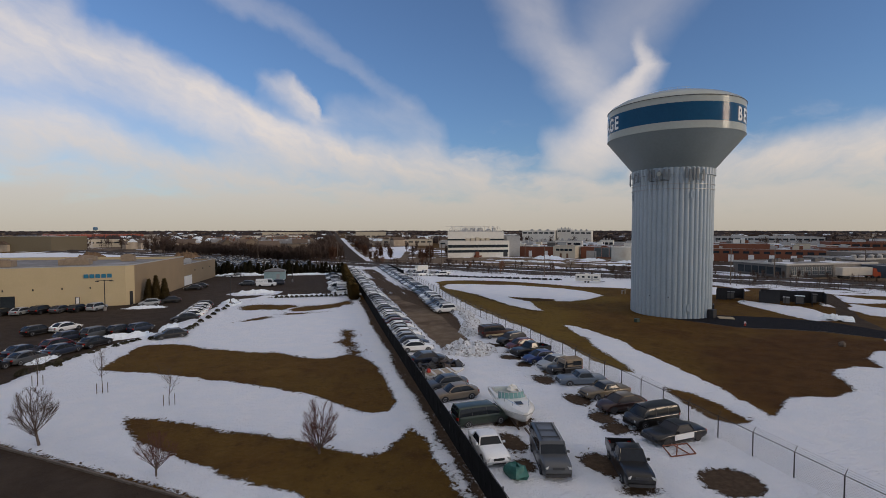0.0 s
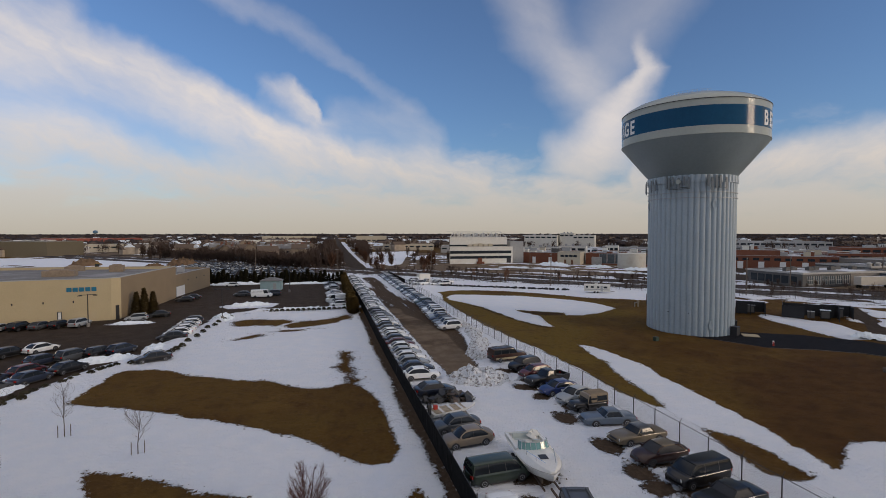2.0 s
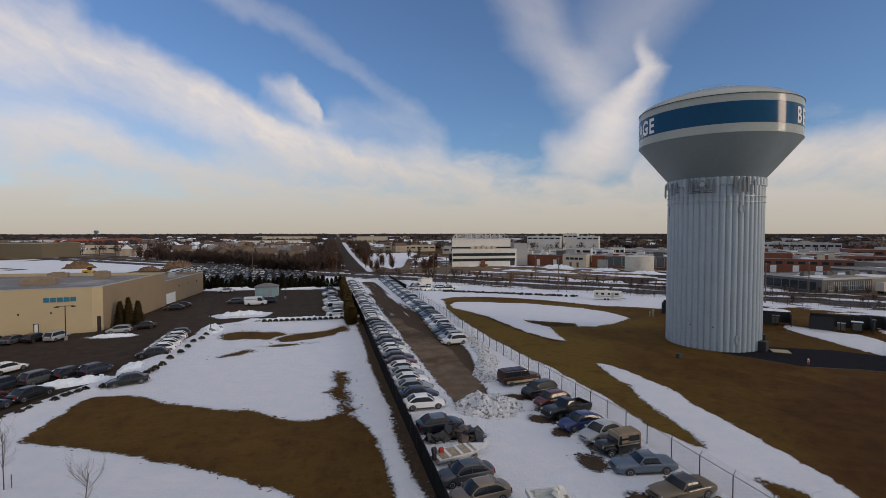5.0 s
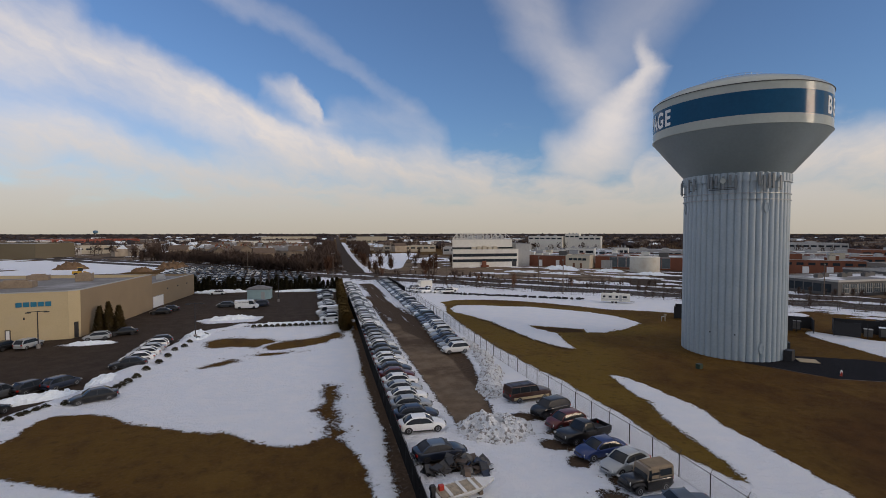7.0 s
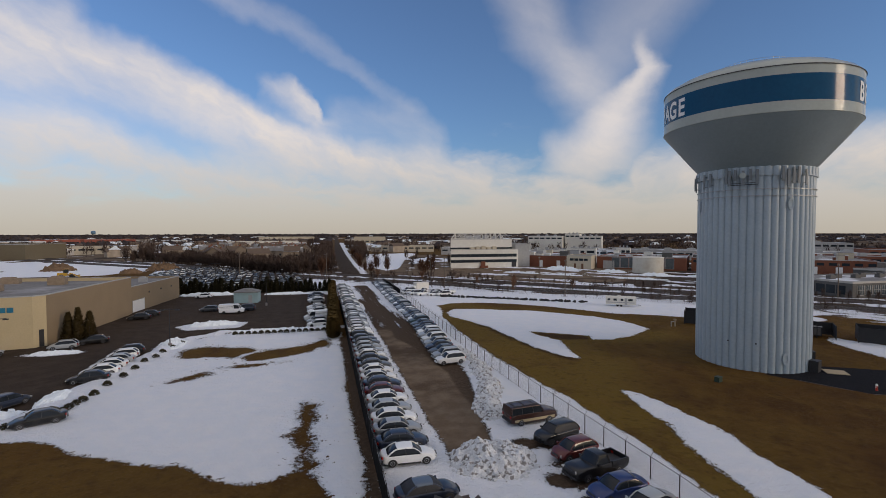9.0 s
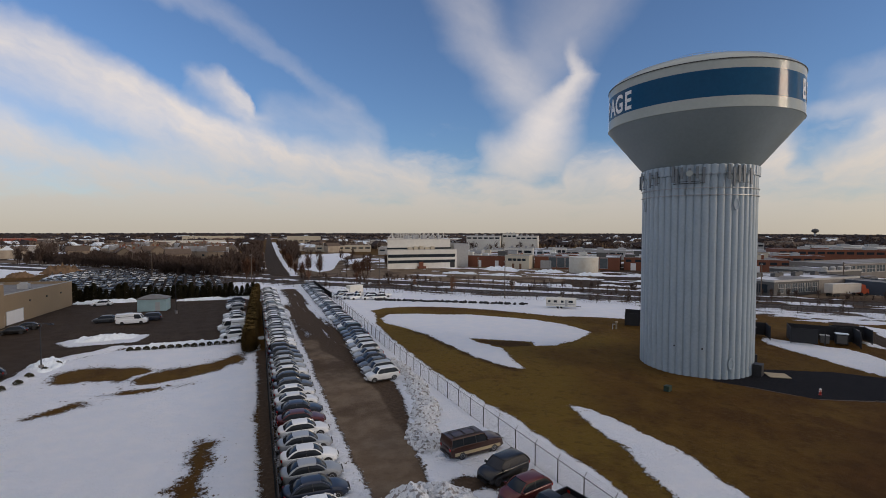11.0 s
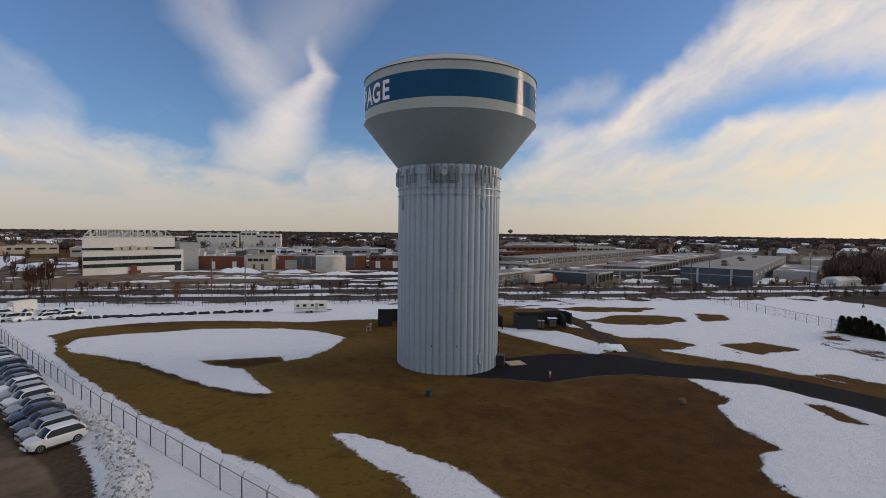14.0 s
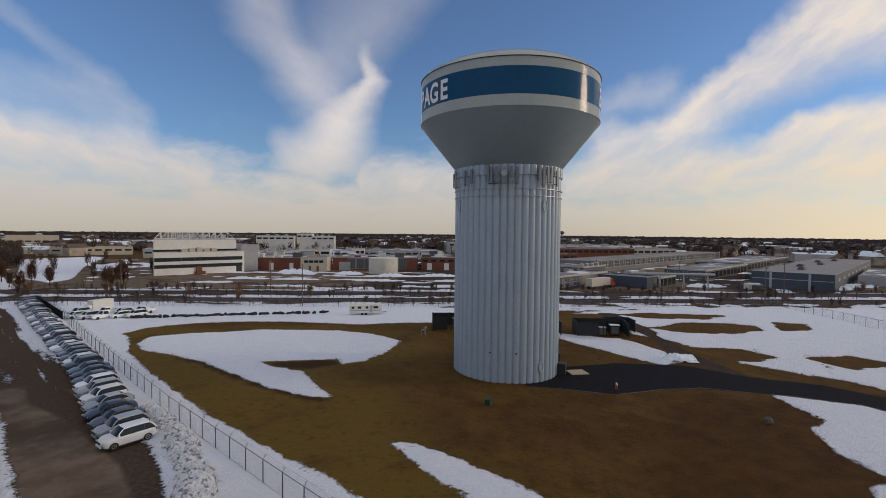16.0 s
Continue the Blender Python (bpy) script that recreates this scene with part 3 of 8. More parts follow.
snow = np.minimum(snow, -far_road)
snow = np.minimum(snow, -np.maximum.reduce([siding, hedge_lot, far_lot]))
snow += np.where(PX > 86, 1.1 * value_noise(PX * 0.16, PY * 0.16, 71) + 0.6 * value_noise(PX * 0.4, PY * 0.4, 72), 0.0) * np.clip((PX - 86) / 4, 0, 1) * np.clip(3 - np.maximum(drive, cart_way) * 3, 0, 1)
snow += 0.22 * value_noise(PX * 0.7, PY * 0.7, 2) + 0.16 * value_noise(PX * 1.5, PY * 1.5, 3)
paved = np.maximum.reduce([lot, street, drive, cart_way, far_road, far_lot, siding, hedge_lot, np.minimum(works_yard, 3 * far_patch - 0.5)])
olive = inside([(24, 165), (24.2, 60), (27, 24), (33, 24), (38, 50), (46, 77), (63, 80), (67, 92), (61, 106), (42, 121)])
ruddy = inside([(33, 16), (45, 34), (58, 40), (72, 41), (80, 26), (70, 8), (50, -10), (30, -10)]) + 2.2 * value_noise(PX / 7, PY / 7, 81)
# shade of the bank along the bowl's near edge, painted as a band
wet = np.maximum(inside([(38.2, 68), (36, 70), (34.2, 76), (32.8, 86), (31.8, 95), (29.6, 103), (33.0, 97), (34.6, 87), (36.2, 77), (38.4, 71)]), inside([(39.6, 89.4), (44, 86.2), (48.4, 83.2), (47.4, 80.8), (43.4, 81.0), (41.9, 82.4), (40.2, 85.6)])) + 0.5 * value_noise(PX, PY, 82)
# the strip at x 3.3 to 5.3 paints the screened fence's shade as dark soil
dirt = np.maximum.reduce([yard, works_yard, inside([(3.3, 93), (3.3, -8), (5.3, -8), (5.3, 93)]), inside([(5, 188), (5, -40), (24.0, -40), (21.5, 188)]), np.minimum(np.minimum(across + 15, 27 - across), 1.0)])

near = np.clip((260 - np.hypot(PX - 20, PY - 60)) / 80, 0, 1)
lift_s = np.clip((snow + 0.1) / 0.6, 0, 1)
Z = near * (0.05 * value_noise(PX / 6, PY / 6, 31) + 0.02 * value_noise(PX / 1.4, PY / 1.4, 32) + 0.09 * lift_s * lift_s * (3 - 2 * lift_s) * (1 + 0.5 * value_noise(PX / 2.1, PY / 2.1, 33)))
Z += near * np.where(np.maximum(lot, drive) > 0, -0.03, 0.0)
Z += near * 0.28 * np.clip(np.minimum(rim, 1.2), 0, 1) * (0.8 + 0.6 * value_noise(PX / 1.1, PY / 1.1, 34))
Z -= 0.65 * np.exp(-((PX - 63) ** 2 + (PY - 56) ** 2) / 800)      # the ground sinks a little round the tower
Z -= 0.12 * np.clip(street / 0.4, 0, 1) * near

nx, ny = len(gx), len(gy)
idx = np.arange(nx * ny).reshape(nx, ny)
quads = np.stack([idx[:-1, :-1], idx[1:, :-1], idx[1:, 1:], idx[:-1, 1:]], axis=-1).reshape(-1, 4)
gm = bpy.data.meshes.new("ground")
gm.vertices.add(nx * ny)
gm.vertices.foreach_set("co", np.stack([PX, PY, Z], axis=1).ravel())
gm.loops.add(len(quads) * 4)
gm.loops.foreach_set("vertex_index", quads.ravel())
gm.polygons.add(len(quads))
gm.polygons.foreach_set("loop_start", np.arange(len(quads)) * 4)
gm.polygons.foreach_set("use_smooth", np.ones(len(quads), bool))
for key, arr in (("snow_cover", snow), ("paved_cover", paved), ("dirt_cover", dirt), ("new_asphalt", drive), ("greener", olive / 3), ("ruddy", ruddy / 3), ("wet", wet), ("lane", np.maximum(np.minimum(np.minimum(yard, 0.06 * (96 - PY) + 0.8 * value_noise(PX / 3, PY / 5, 83)), -inside([(13.5, 100), (16.1, 98.3), (19.8, 72), (19.9, 62), (16.6, 52), (16.4, 58), (17.0, 66.7), (15.6, 80.5), (13.2, 90)])), works_yard))):
    gm.attributes.new(key, "FLOAT", "POINT").data.foreach_set("value", np.clip(arr, -3, 3))
gm.update(calc_edges=True)
gm.validate()

gmat = bpy.data.materials.new("ground_cover")
gmat.use_nodes = True
gn, gl = gmat.node_tree.nodes, gmat.node_tree.links
gb = gn["Principled BSDF"]
gpos = gn.new("ShaderNodeTexCoord").outputs["Object"]


def gnoise(scale, detail=4.0, rough=0.55, stretch=None):
    t = gn.new("ShaderNodeTexNoise")
    t.inputs["Scale"].default_value, t.inputs["Detail"].default_value, t.inputs["Roughness"].default_value = scale, detail, rough
    src = gpos
    if stretch:
        mp = gn.new("ShaderNodeMapping")
        mp.inputs["Scale"].default_value = stretch
        mp.inputs["Rotation"].default_value = (0, 0, 0.5)
        gl.new(gpos, mp.inputs["Vector"])
        src = mp.outputs[0]
    gl.new(src, t.inputs["Vector"])
    return t.outputs["Fac"]


def gmath(op, a, b):
    n = gn.new("ShaderNodeMath")
    n.operation = op
    for k, v in enumerate((a, b)):
        if isinstance(v, bpy.types.NodeSocket):
            gl.new(v, n.inputs[k])
        else:
            n.inputs[k].default_value = v
    return n.outputs[0]


def grange(v, a, b, c=0.0, d=1.0):
    n = gn.new("ShaderNodeMapRange")
    n.interpolation_type = "SMOOTHSTEP"
    for k, x in zip((1, 2, 3, 4), (a, b, c, d)):
        n.inputs[k].default_value = x
    gl.new(v, n.inputs[0])
    return n.outputs[0]


def gmix(f, a, b):
    n = gn.new("ShaderNodeMix")
    n.data_type = "RGBA"
    gl.new(f, n.inputs[0])
    for k, v in ((6, a), (7, b)):
        if isinstance(v, bpy.types.NodeSocket):
            gl.new(v, n.inputs[k])
        else:
            n.inputs[k].default_value = (*v, 1)
    return n.outputs[2]


def gattr(name):
    n = gn.new("ShaderNodeAttribute")
    n.attribute_name = name
    return n.outputs["Fac"]


n_wide, n_mid, n_fine, n_grit = gnoise(0.07, 5), gnoise(0.45, 5, 0.6), gnoise(2.6, 6, 0.65), gnoise(11.0, 5, 0.7)
n_rill = gmath("ADD", gnoise(1.2, 4, 0.6, (0.75, 1.5, 1.0)), gmath("MULTIPLY", gnoise(4.5, 4, 0.7), 0.5))
grass = gmix(grange(gnoise(0.035, 3), 0.40, 0.60), (0.116, 0.067, 0.016), (0.090, 0.045, 0.013))
grass = gmix(grange(n_wide, 0.40, 0.70, 0.0, 0.6), grass, (0.128, 0.070, 0.016))
grass = gmix(grange(n_mid, 0.40, 0.72, 0.0, 0.6), grass, (0.066, 0.034, 0.011))
grass = gmix(grange(gmath('ADD', gattr('greener'), gmath('MULTIPLY', gmath('SUBTRACT', n_wide, 0.5), 5.0)), -1.4, 1.0, 0.0, 0.85), grass, (0.150, 0.098, 0.020))
grass = gmix(grange(gnoise(0.11, 6, 0.65), 0.52, 0.66, 0.0, 0.55), grass, (0.060, 0.029, 0.012))
grass = gmix(grange(n_fine, 0.5, 0.75, 0.0, 0.6), grass, (0.160, 0.096, 0.034))
grass = gmix(grange(gnoise(0.22, 6, 0.7, (1.0, 0.6, 1.0)), 0.50, 0.66, 0.0, 0.6), grass, (0.150, 0.088, 0.022))
grass = gmix(grange(gnoise(1.1, 5, 0.7), 0.52, 0.68, 0.0, 0.55), grass, (0.050, 0.028, 0.011))
grass = gmix(grange(gattr('ruddy'), -1.0, 1.2, 0.0, 0.8), grass, gmix(grange(n_mid, 0.35, 0.7), (0.086, 0.040, 0.014), (0.054, 0.026, 0.010)))
# the bank's shade darkens the grass colour
grass = gmix(grange(gattr('wet'), -0.4, 0.8, 0.0, 0.85), grass, (0.042, 0.022, 0.011))
soil = gmix(grange(n_mid, 0.35, 0.65), (0.146, 0.106, 0.072), (0.205, 0.156, 0.110))
soil = gmix(grange(n_wide, 0.5, 0.62, 0.0, 0.7), soil, (0.062, 0.040, 0.026))
soil = gmix(grange(n_fine, 0.55, 0.75, 0.0, 0.5), soil, (0.17, 0.135, 0.10))
# off the lane the soil is darker, also for the fence's shade
soil = gmix(grange(gattr("lane"), -0.3, 0.3), gmix(grange(n_fine, 0.4, 0.7), (0.072, 0.050, 0.034), (0.112, 0.078, 0.053)), soil)
tar = gmix(grange(n_mid, 0.35, 0.7), (0.052, 0.038, 0.028), (0.072, 0.054, 0.041))
tar = gmix(grange(n_wide, 0.45, 0.65, 0.0, 0.6), tar, (0.060, 0.045, 0.034))
tar = gmix(grange(n_fine, 0.55, 0.75, 0.0, 0.4), tar, (0.080, 0.066, 0.056))
tar = gmix(grange(gattr("new_asphalt"), -0.2, 0.2), tar, (0.017, 0.017, 0.020))
white = gmix(grange(n_mid, 0.35, 0.7), (0.85, 0.89, 0.95), (0.90, 0.92, 0.96))
white = gmix(grange(n_grit, 0.66, 0.8, 0.0, 0.12), white, (0.55, 0.53, 0.52))
ragged = gmath("ADD", gmath("MULTIPLY", gmath("SUBTRACT", n_fine, 0.5), 1.15), gmath("MULTIPLY", gmath("SUBTRACT", n_grit, 0.5), 0.8))
f_dirt_shade = grange(gmath("ADD", gattr("dirt_cover"), gmath("MULTIPLY", ragged, 0.8)), -0.1, 0.35)
f_tar = grange(gmath("ADD", gattr("paved_cover"), gmath("MULTIPLY", ragged, 0.3)), -0.05, 0.12)
# tufts poke through the thin snow along its edges
tufts = gmath("MULTIPLY", grange(gmath("ADD", gnoise(1.7, 3, 0.6), gmath("MULTIPLY", n_mid, 0.35)), 0.78, 0.88), -0.42)
f_snow = grange(gmath("ADD", gmath("ADD", gmath("MULTIPLY", gattr("snow_cover"), 0.75), tufts), ragged), -0.04, 0.10)
gcol = gmix(f_snow, gmix(f_tar, gmix(f_dirt_shade, grass, soil), tar), white)
gl.new(gcol, gb.inputs["Base Color"])
gb.inputs["Roughness"].default_value = 0.85
gb.inputs["Specular IOR Level"].default_value = 0.06
hgt = gmath("ADD", gmath("MULTIPLY", n_fine, 0.5), gmath("MULTIPLY", n_grit, 0.3))
hgt = gmath("ADD", hgt, gmath("MULTIPLY", gmath("MULTIPLY", n_rill, f_snow), 1.25))
hgt = gmath("ADD", hgt, gmath("MULTIPLY", f_snow, 0.5))
gbump = gn.new("ShaderNodeBump")
gbump.inputs["Strength"].default_value, gbump.inputs["Distance"].default_value = 1.0, 0.34
gl.new(hgt, gbump.inputs["Height"])
gl.new(gbump.outputs[0], gb.inputs["Normal"])
gm.materials.append(gmat)
tagged(new("ground", gm), "winter ground of brown grass, melting snow, dirt and asphalt", "ground", "", "structure")

# concrete kerb along the street
kerb = Shape()
for k in range(34):
    s = -34 + k * 2.4
    x, y = -28.8 + s * 0.812, 22.0 - s * 0.583
    kerb.box(x - 0.03, y - 0.05, -0.15, 2.38, 0.16, 0.24, -35.7)
part("kerb", kerb, surface("sandy_kerb", (0.13, 0.105, 0.085), 0.9, vary=0.3, scale=1.0), None, "weathered sandy concrete kerb between street and snowy verge", kind="structure")["category"] = "kerb"
kerb = Shape()
EDGE = [(62, 53.6), (65.3, 46.8), (70.7, 44.0), (74.7, 40.6), (79, 31.8), (81.1, 25.2), (78.2, 16), (73, 8)]
for a, b in zip(EDGE, EDGE[1:]):
    kerb.box((a[0] + b[0]) / 2, (a[1] + b[1]) / 2, -0.16 - 0.65 * math.exp(-(((a[0] + b[0]) / 2 - 63) ** 2 + ((a[1] + b[1]) / 2 - 56) ** 2) / 800), math.dist(a, b), 0.16, 0.2, math.degrees(math.atan2(b[1] - a[1], b[0] - a[0])))
part("kerb", kerb, surface("old_kerb", (0.10, 0.078, 0.06), 0.9, vary=0.3, scale=1.0), None, "worn brownish concrete kerb along the asphalt drive", kind="structure")["category"] = "kerb"

# ---- water tower ----
TX, TY = 64.86, 63.9
tower = thing("water_tower", "tall pale grey water tower with fluted shaft and blue-banded tank", "water tower", m=pose(TX, TY, -0.95))
Z0, Z1 = 1.32, 0.75       # lift of the tank and of the gear on the shaft


def fluted(n, r, depth, z, per=8):
    ring = []
    for i in range(n * per):
        a = 2 * math.pi * i / (n * per)
        k = (i % per) / per
        bulge = abs(math.sin(math.pi * k)) ** 0.6
        ring.append(((r - depth + depth * bulge) * math.cos(a), (r - depth + depth * bulge) * math.sin(a), z))
    return ring


part("shaft", Shape().loft([fluted(48, 7.62, 0.28, z + Z1) for z in (-Z1, 8.0, 16.0, 24.0, 28.9)]), SHAFT_PAINT, tower, "pale blue-grey fluted steel shaft", smooth=True)
part("shaft_collar", Shape().loft([fluted(48, 7.85, 0.26, z + Z1) for z in (27.2, 28.5)]), SHAFT_PAINT, tower, "scalloped collar where the shaft meets the bowl", smooth=True)
part("base_ring", Shape().lathe([(7.55, 0.0), (7.86, 0.0), (7.86, 0.16), (7.7, 0.2)], 96), CONCRETE, tower, "pale concrete base ring")
# grey paint of the underside, set darker for the shade below the tank
part("bowl", Shape().lathe([(7.3, 27.7 + Z0), (8.0, 28.4 + Z0), (12.5, 33.95 + Z0), (12.7, 34.3 + Z0)], 128, caps=False), surface("bowl_shaded_grey_paint", (0.22, 0.268, 0.278), 0.4, vary=0.05, scale=0.3), tower, "grey conical underside of the tank", smooth=True)
part("tank_lower_band", Shape().lathe([(12.7, 34.3 + Z0), (12.7, 35.6 + Z0)], 128, caps=False), TANK_WHITE, tower, "white painted lower band", smooth=True)
part("tank_blue_band", Shape().lathe([(12.7, 35.6 + Z0), (12.7, 38.95 + Z0)], 128, caps=False), TANK_BLUE, tower, "blue painted band", smooth=True)
part("tank_upper_band", Shape().lathe([(12.7, 38.95 + Z0), (12.7, 40.1 + Z0)], 128, caps=False), TANK_WHITE, tower, "white painted upper band", smooth=True)
part("tank_roof", Shape().lathe([(12.74, 40.05 + Z0), (12.74, 40.2 + Z0), (12.2, 40.75 + Z0), (10.8, 41.55 + Z0), (8.0, 42.5 + Z0), (4.0, 43.2 + Z0), (1.5, 43.4 + Z0), (0.1, 43.42 + Z0)], 96), TANK_WHITE, tower, "low domed white roof", smooth=True)
part("rim", Shape().lathe([(12.72, 40.06 + Z0), (12.79, 40.06 + Z0), (12.79, 40.15 + Z0), (12.72, 40.15 + Z0)], 128), DARK_STEEL, tower, "thin dark roof rim")
part("lower_rim", Shape().lathe([(12.66, 34.22 + Z0), (12.75, 34.24 + Z0), (12.75, 34.34 + Z0), (12.66, 34.36 + Z0)], 128), TANK_WHITE, tower)
part("roof_vent", Shape().lathe([(0.5, 43.3 + Z0), (0.5, 43.5 + Z0), (0.65, 43.55 + Z0), (0.2, 43.7 + Z0)], 16), TANK_WHITE, tower, smooth=True)
part("mast", Shape().tube((2.3, -1.6, 43.2 + Z0), (2.3, -1.6, 44.5 + Z0), 0.06), DARK_STEEL, tower)
rail = Shape()
for k in range(11):
    a0, a1 = radians(165 + k * 9), radians(174 + k * 9)
    p, q = (5.2 * math.cos(a0), 5.2 * math.sin(a0)), (5.2 * math.cos(a1), 5.2 * math.sin(a1))
    rail.tube((*p, 42.9 + Z0), (*p, 43.6 + Z0), 0.02, n=4)
    for h in (43.3, 43.6):
        rail.tube((*p, h + Z0), (*q, h + Z0), 0.02, n=4)
part("roof_railing", rail, STEEL, tower)
for z in (24.4, 25.35, 27.3):
    ring = Shape().lathe([(7.62, z + Z1), (7.74, z + Z1), (7.74, z + 0.1 + Z1), (7.62, z + 0.1 + Z1)], 96)
    part("cable_ring", ring, STEEL, tower)


def on_shaft(az_deg, r):
    a = radians(90 - az_deg)
    return r * math.cos(a), r * math.sin(a), 90 - az_deg


# panel aerials, by compass bearing round the shaft
for az_c, h0, hh in ((-158, 26.4, 2.0), (-136, 26.0, 2.1), (-130.5, 26.6, 1.6), (-124, 26.0, 2.0), (-117, 26.6, 1.6), (-112, 26.0, 2.1), (-109, 26.2, 2.3), (-91, 26.0, 2.0), (-173, 26.0, 2.3), (-168, 26.0, 2.3), (-163, 25.6, 2.4), (-82, 25.8, 2.2), (-64, 25.5, 2.6), (-58, 25.8, 2.0), (178, 25.8, 2.2)):
    x, y, rot = on_shaft(az_c, 8.12)
    aerial = part("panel_aerial", Shape().box(x, y, h0 + Z1, 0.14, 0.34, hh, rot), surface("aerial_grey", (0.17, 0.19, 0.20), 0.5, vary=0.1), tower)
    bx, by, _ = on_shaft(az_c, 7.85)
    for hb in (0.3, hh - 0.4):
        part("bracket", Shape().box(bx, by, h0 + hb + Z1, 0.5, 0.06, 0.06, rot), DARK_STEEL, aerial)
frame_bar = Shape()
for a0 in range(-137, -111, 4):
    p, q = on_shaft(a0, 8.0), on_shaft(a0 + 4, 8.0)
    frame_bar.tube((p[0], p[1], 26.0 + Z1), (q[0], q[1], 26.0 + Z1), 0.05, n=5).tube((p[0], p[1], 26.25 + Z1), (q[0], q[1], 26.25 + Z1), 0.04, n=5)
part("aerial_frame", frame_bar, DARK_STEEL, tower)
x, y, rot = on_shaft(-124, 8.1)
dish = Shape()
dish.tube((x, y, 27.3 + Z1), (x * 1.03, y * 1.03, 27.3 + Z1), 0.42, n=16)
part("dish_aerial", dish, TANK_WHITE, tower)
for az_c, zc in ((-168, 23.2), (-66, 23.2), (-121, 24.9), (-166, 1.6)):
    x, y, rot = on_shaft(az_c, 7.6)
    hatch = Shape()
    d = Vector((x, y, 0)).normalized()
    side = Vector((-d.y, d.x, 0))
    big = 0.85 if zc < 24 else 0.3
    rings = []
    for k, (rr, o) in enumerate(((1.0, 0.0), (1.0, 0.14), (0.72, 0.14), (0.72, 0.06))):
        rings.append([Vector((x, y, zc + Z1)) + d * o + side * (0.48 * big * rr * math.cos(t)) + Vector((0, 0, 0.95 * big * rr * math.sin(t))) for t in (2 * math.pi * i / 20 for i in range(20))])
    hatch.loft(rings)
    part("oval_hatch", hatch, SHAFT_PAINT, tower, smooth=True)
# door and meter box at the foot
x, y, rot = on_shaft(130, 7.85)
door = part("entrance_door", Shape().box(x, y, 0.2, 0.3, 1.6, 2.3, rot), DARK_STEEL, tower, "dark steel entrance door")
x, y, rot = on_shaft(155, 8.2)
part("vault_box", Shape().box(x, y, 0.0, 1.1, 1.5, 1.9, rot), DARK_STEEL, tower, "dark steel box against the foot")
for az_c in (-112, -138):
    x, y, rot = on_shaft(az_c, 7.68)
    part("inlet_port", Shape().box(x, y, 4.25, 0.12, 0.18, 0.18, rot), DARK_STEEL, tower)


def tank_letter(ch, az_c, size=2.45):
    """One painted letter, bent round the tank."""
    cu = bpy.data.curves.new("letter", "FONT")
    cu.body, cu.size, cu.align_x, cu.extrude = ch, size * 1.42, "CENTER", 0.0
    cu.offset = 0.10
    ob = bpy.data.objects.new("letter", cu)
    scene.collection.objects.link(ob)
    me = bpy.data.meshes.new_from_object(ob.evaluated_get(bpy.context.evaluated_depsgraph_get()))
    bpy.data.objects.remove(ob)
    bm = bmesh.new()
    bm.from_mesh(me)
    bmesh.ops.triangulate(bm, faces=bm.faces)
    bmesh.ops.subdivide_edges(bm, edges=bm.edges, cuts=2)
    for v in bm.verts:
        a = radians(90 - az_c) + v.co.x * 0.84 / 12.7
        v.co = Vector((12.735 * math.cos(a), 12.735 * math.sin(a), 36.02 + Z0 + v.co.y))
    bm.to_mesh(me)
    bm.free()
    me.materials.append(WHITE_PAINT)
    lt = new("letter", me)
    lt.parent = tower
    return tagged(lt, "white painted capital letter " + ch)


STEP = 9.5
for k, ch in enumerate("PAGE"):
    tank_letter(ch, -86.8 + (3 - k) * STEP)
for k, ch in enumerate("BET"):
    tank_letter(ch, 159.5 - k * STEP)


# ---- vehicles ----
PAINTS = {
    "white": (0.78, 0.79, 0.78), "silver": (0.36, 0.38, 0.39), "grey": (0.075, 0.08, 0.085), "black": (0.009, 0.009, 0.010), "navy": (0.022, 0.030, 0.052),
    "maroon": (0.10, 0.018, 0.018), "blue": (0.02, 0.04, 0.14), "gold": (0.14, 0.11, 0.07), "teal": (0.06, 0.10, 0.11), "steel blue": (0.10, 0.13, 0.17), "green": (0.03, 0.045, 0.035), "tan": (0.23, 0.18, 0.125), "brown": (0.034, 0.013, 0.009),
}


def paint(color):
    metal = 0.0 if color in ("white",) else 0.15
    return surface("car_paint_" + color.replace(" ", "_"), PAINTS[color], 0.34, metal, vary=0.05, scale=1.2, coat=0.55, dirt=(0.16, 0.145, 0.13), dirt_amount=0.12, spread=0.15, spec=0.3)


# length, width, height, belt, cabin: screen foot, roof front, roof rear, rear foot (shares of the length from the middle), nose and tail height
KINDS = {
    "sedan": (4.75, 1.82, 1.46, 0.93, 0.245, 0.05, -0.19, -0.40, 0.68, 0.96),
    "old_sedan": (5.1, 1.93, 1.42, 0.93, 0.15, 0.045, -0.16, -0.235, 0.80, 0.88),
    "hatchback": (4.30, 1.76, 1.50, 0.95, 0.29, 0.08, -0.28, -0.475, 0.72, 0.97),
    "suv": (4.60, 1.84, 1.66, 1.05, 0.26, 0.09, -0.33, -0.482, 0.86, 1.05),
    "big_suv": (5.50, 2.00, 1.88, 1.18, 0.215, 0.12, -0.465, -0.492, 1.05, 1.15),
    "van": (5.0, 1.94, 1.68, 1.02, 0.34, 0.17, -0.43, -0.482, 0.86, 1.02),
    "cargo_van": (5.70, 2.05, 2.15, 1.20, 0.36, 0.24, -0.485, -0.495, 1.0, 1.18),
    "pickup": (5.45, 1.96, 1.78, 1.10, 0.155, 0.06, -0.10, -0.135, 1.02, 1.08),
    "jeep": (3.90, 1.75, 1.82, 1.05, 0.13, 0.085, -0.46, -0.485, 1.02, 1.04),
}


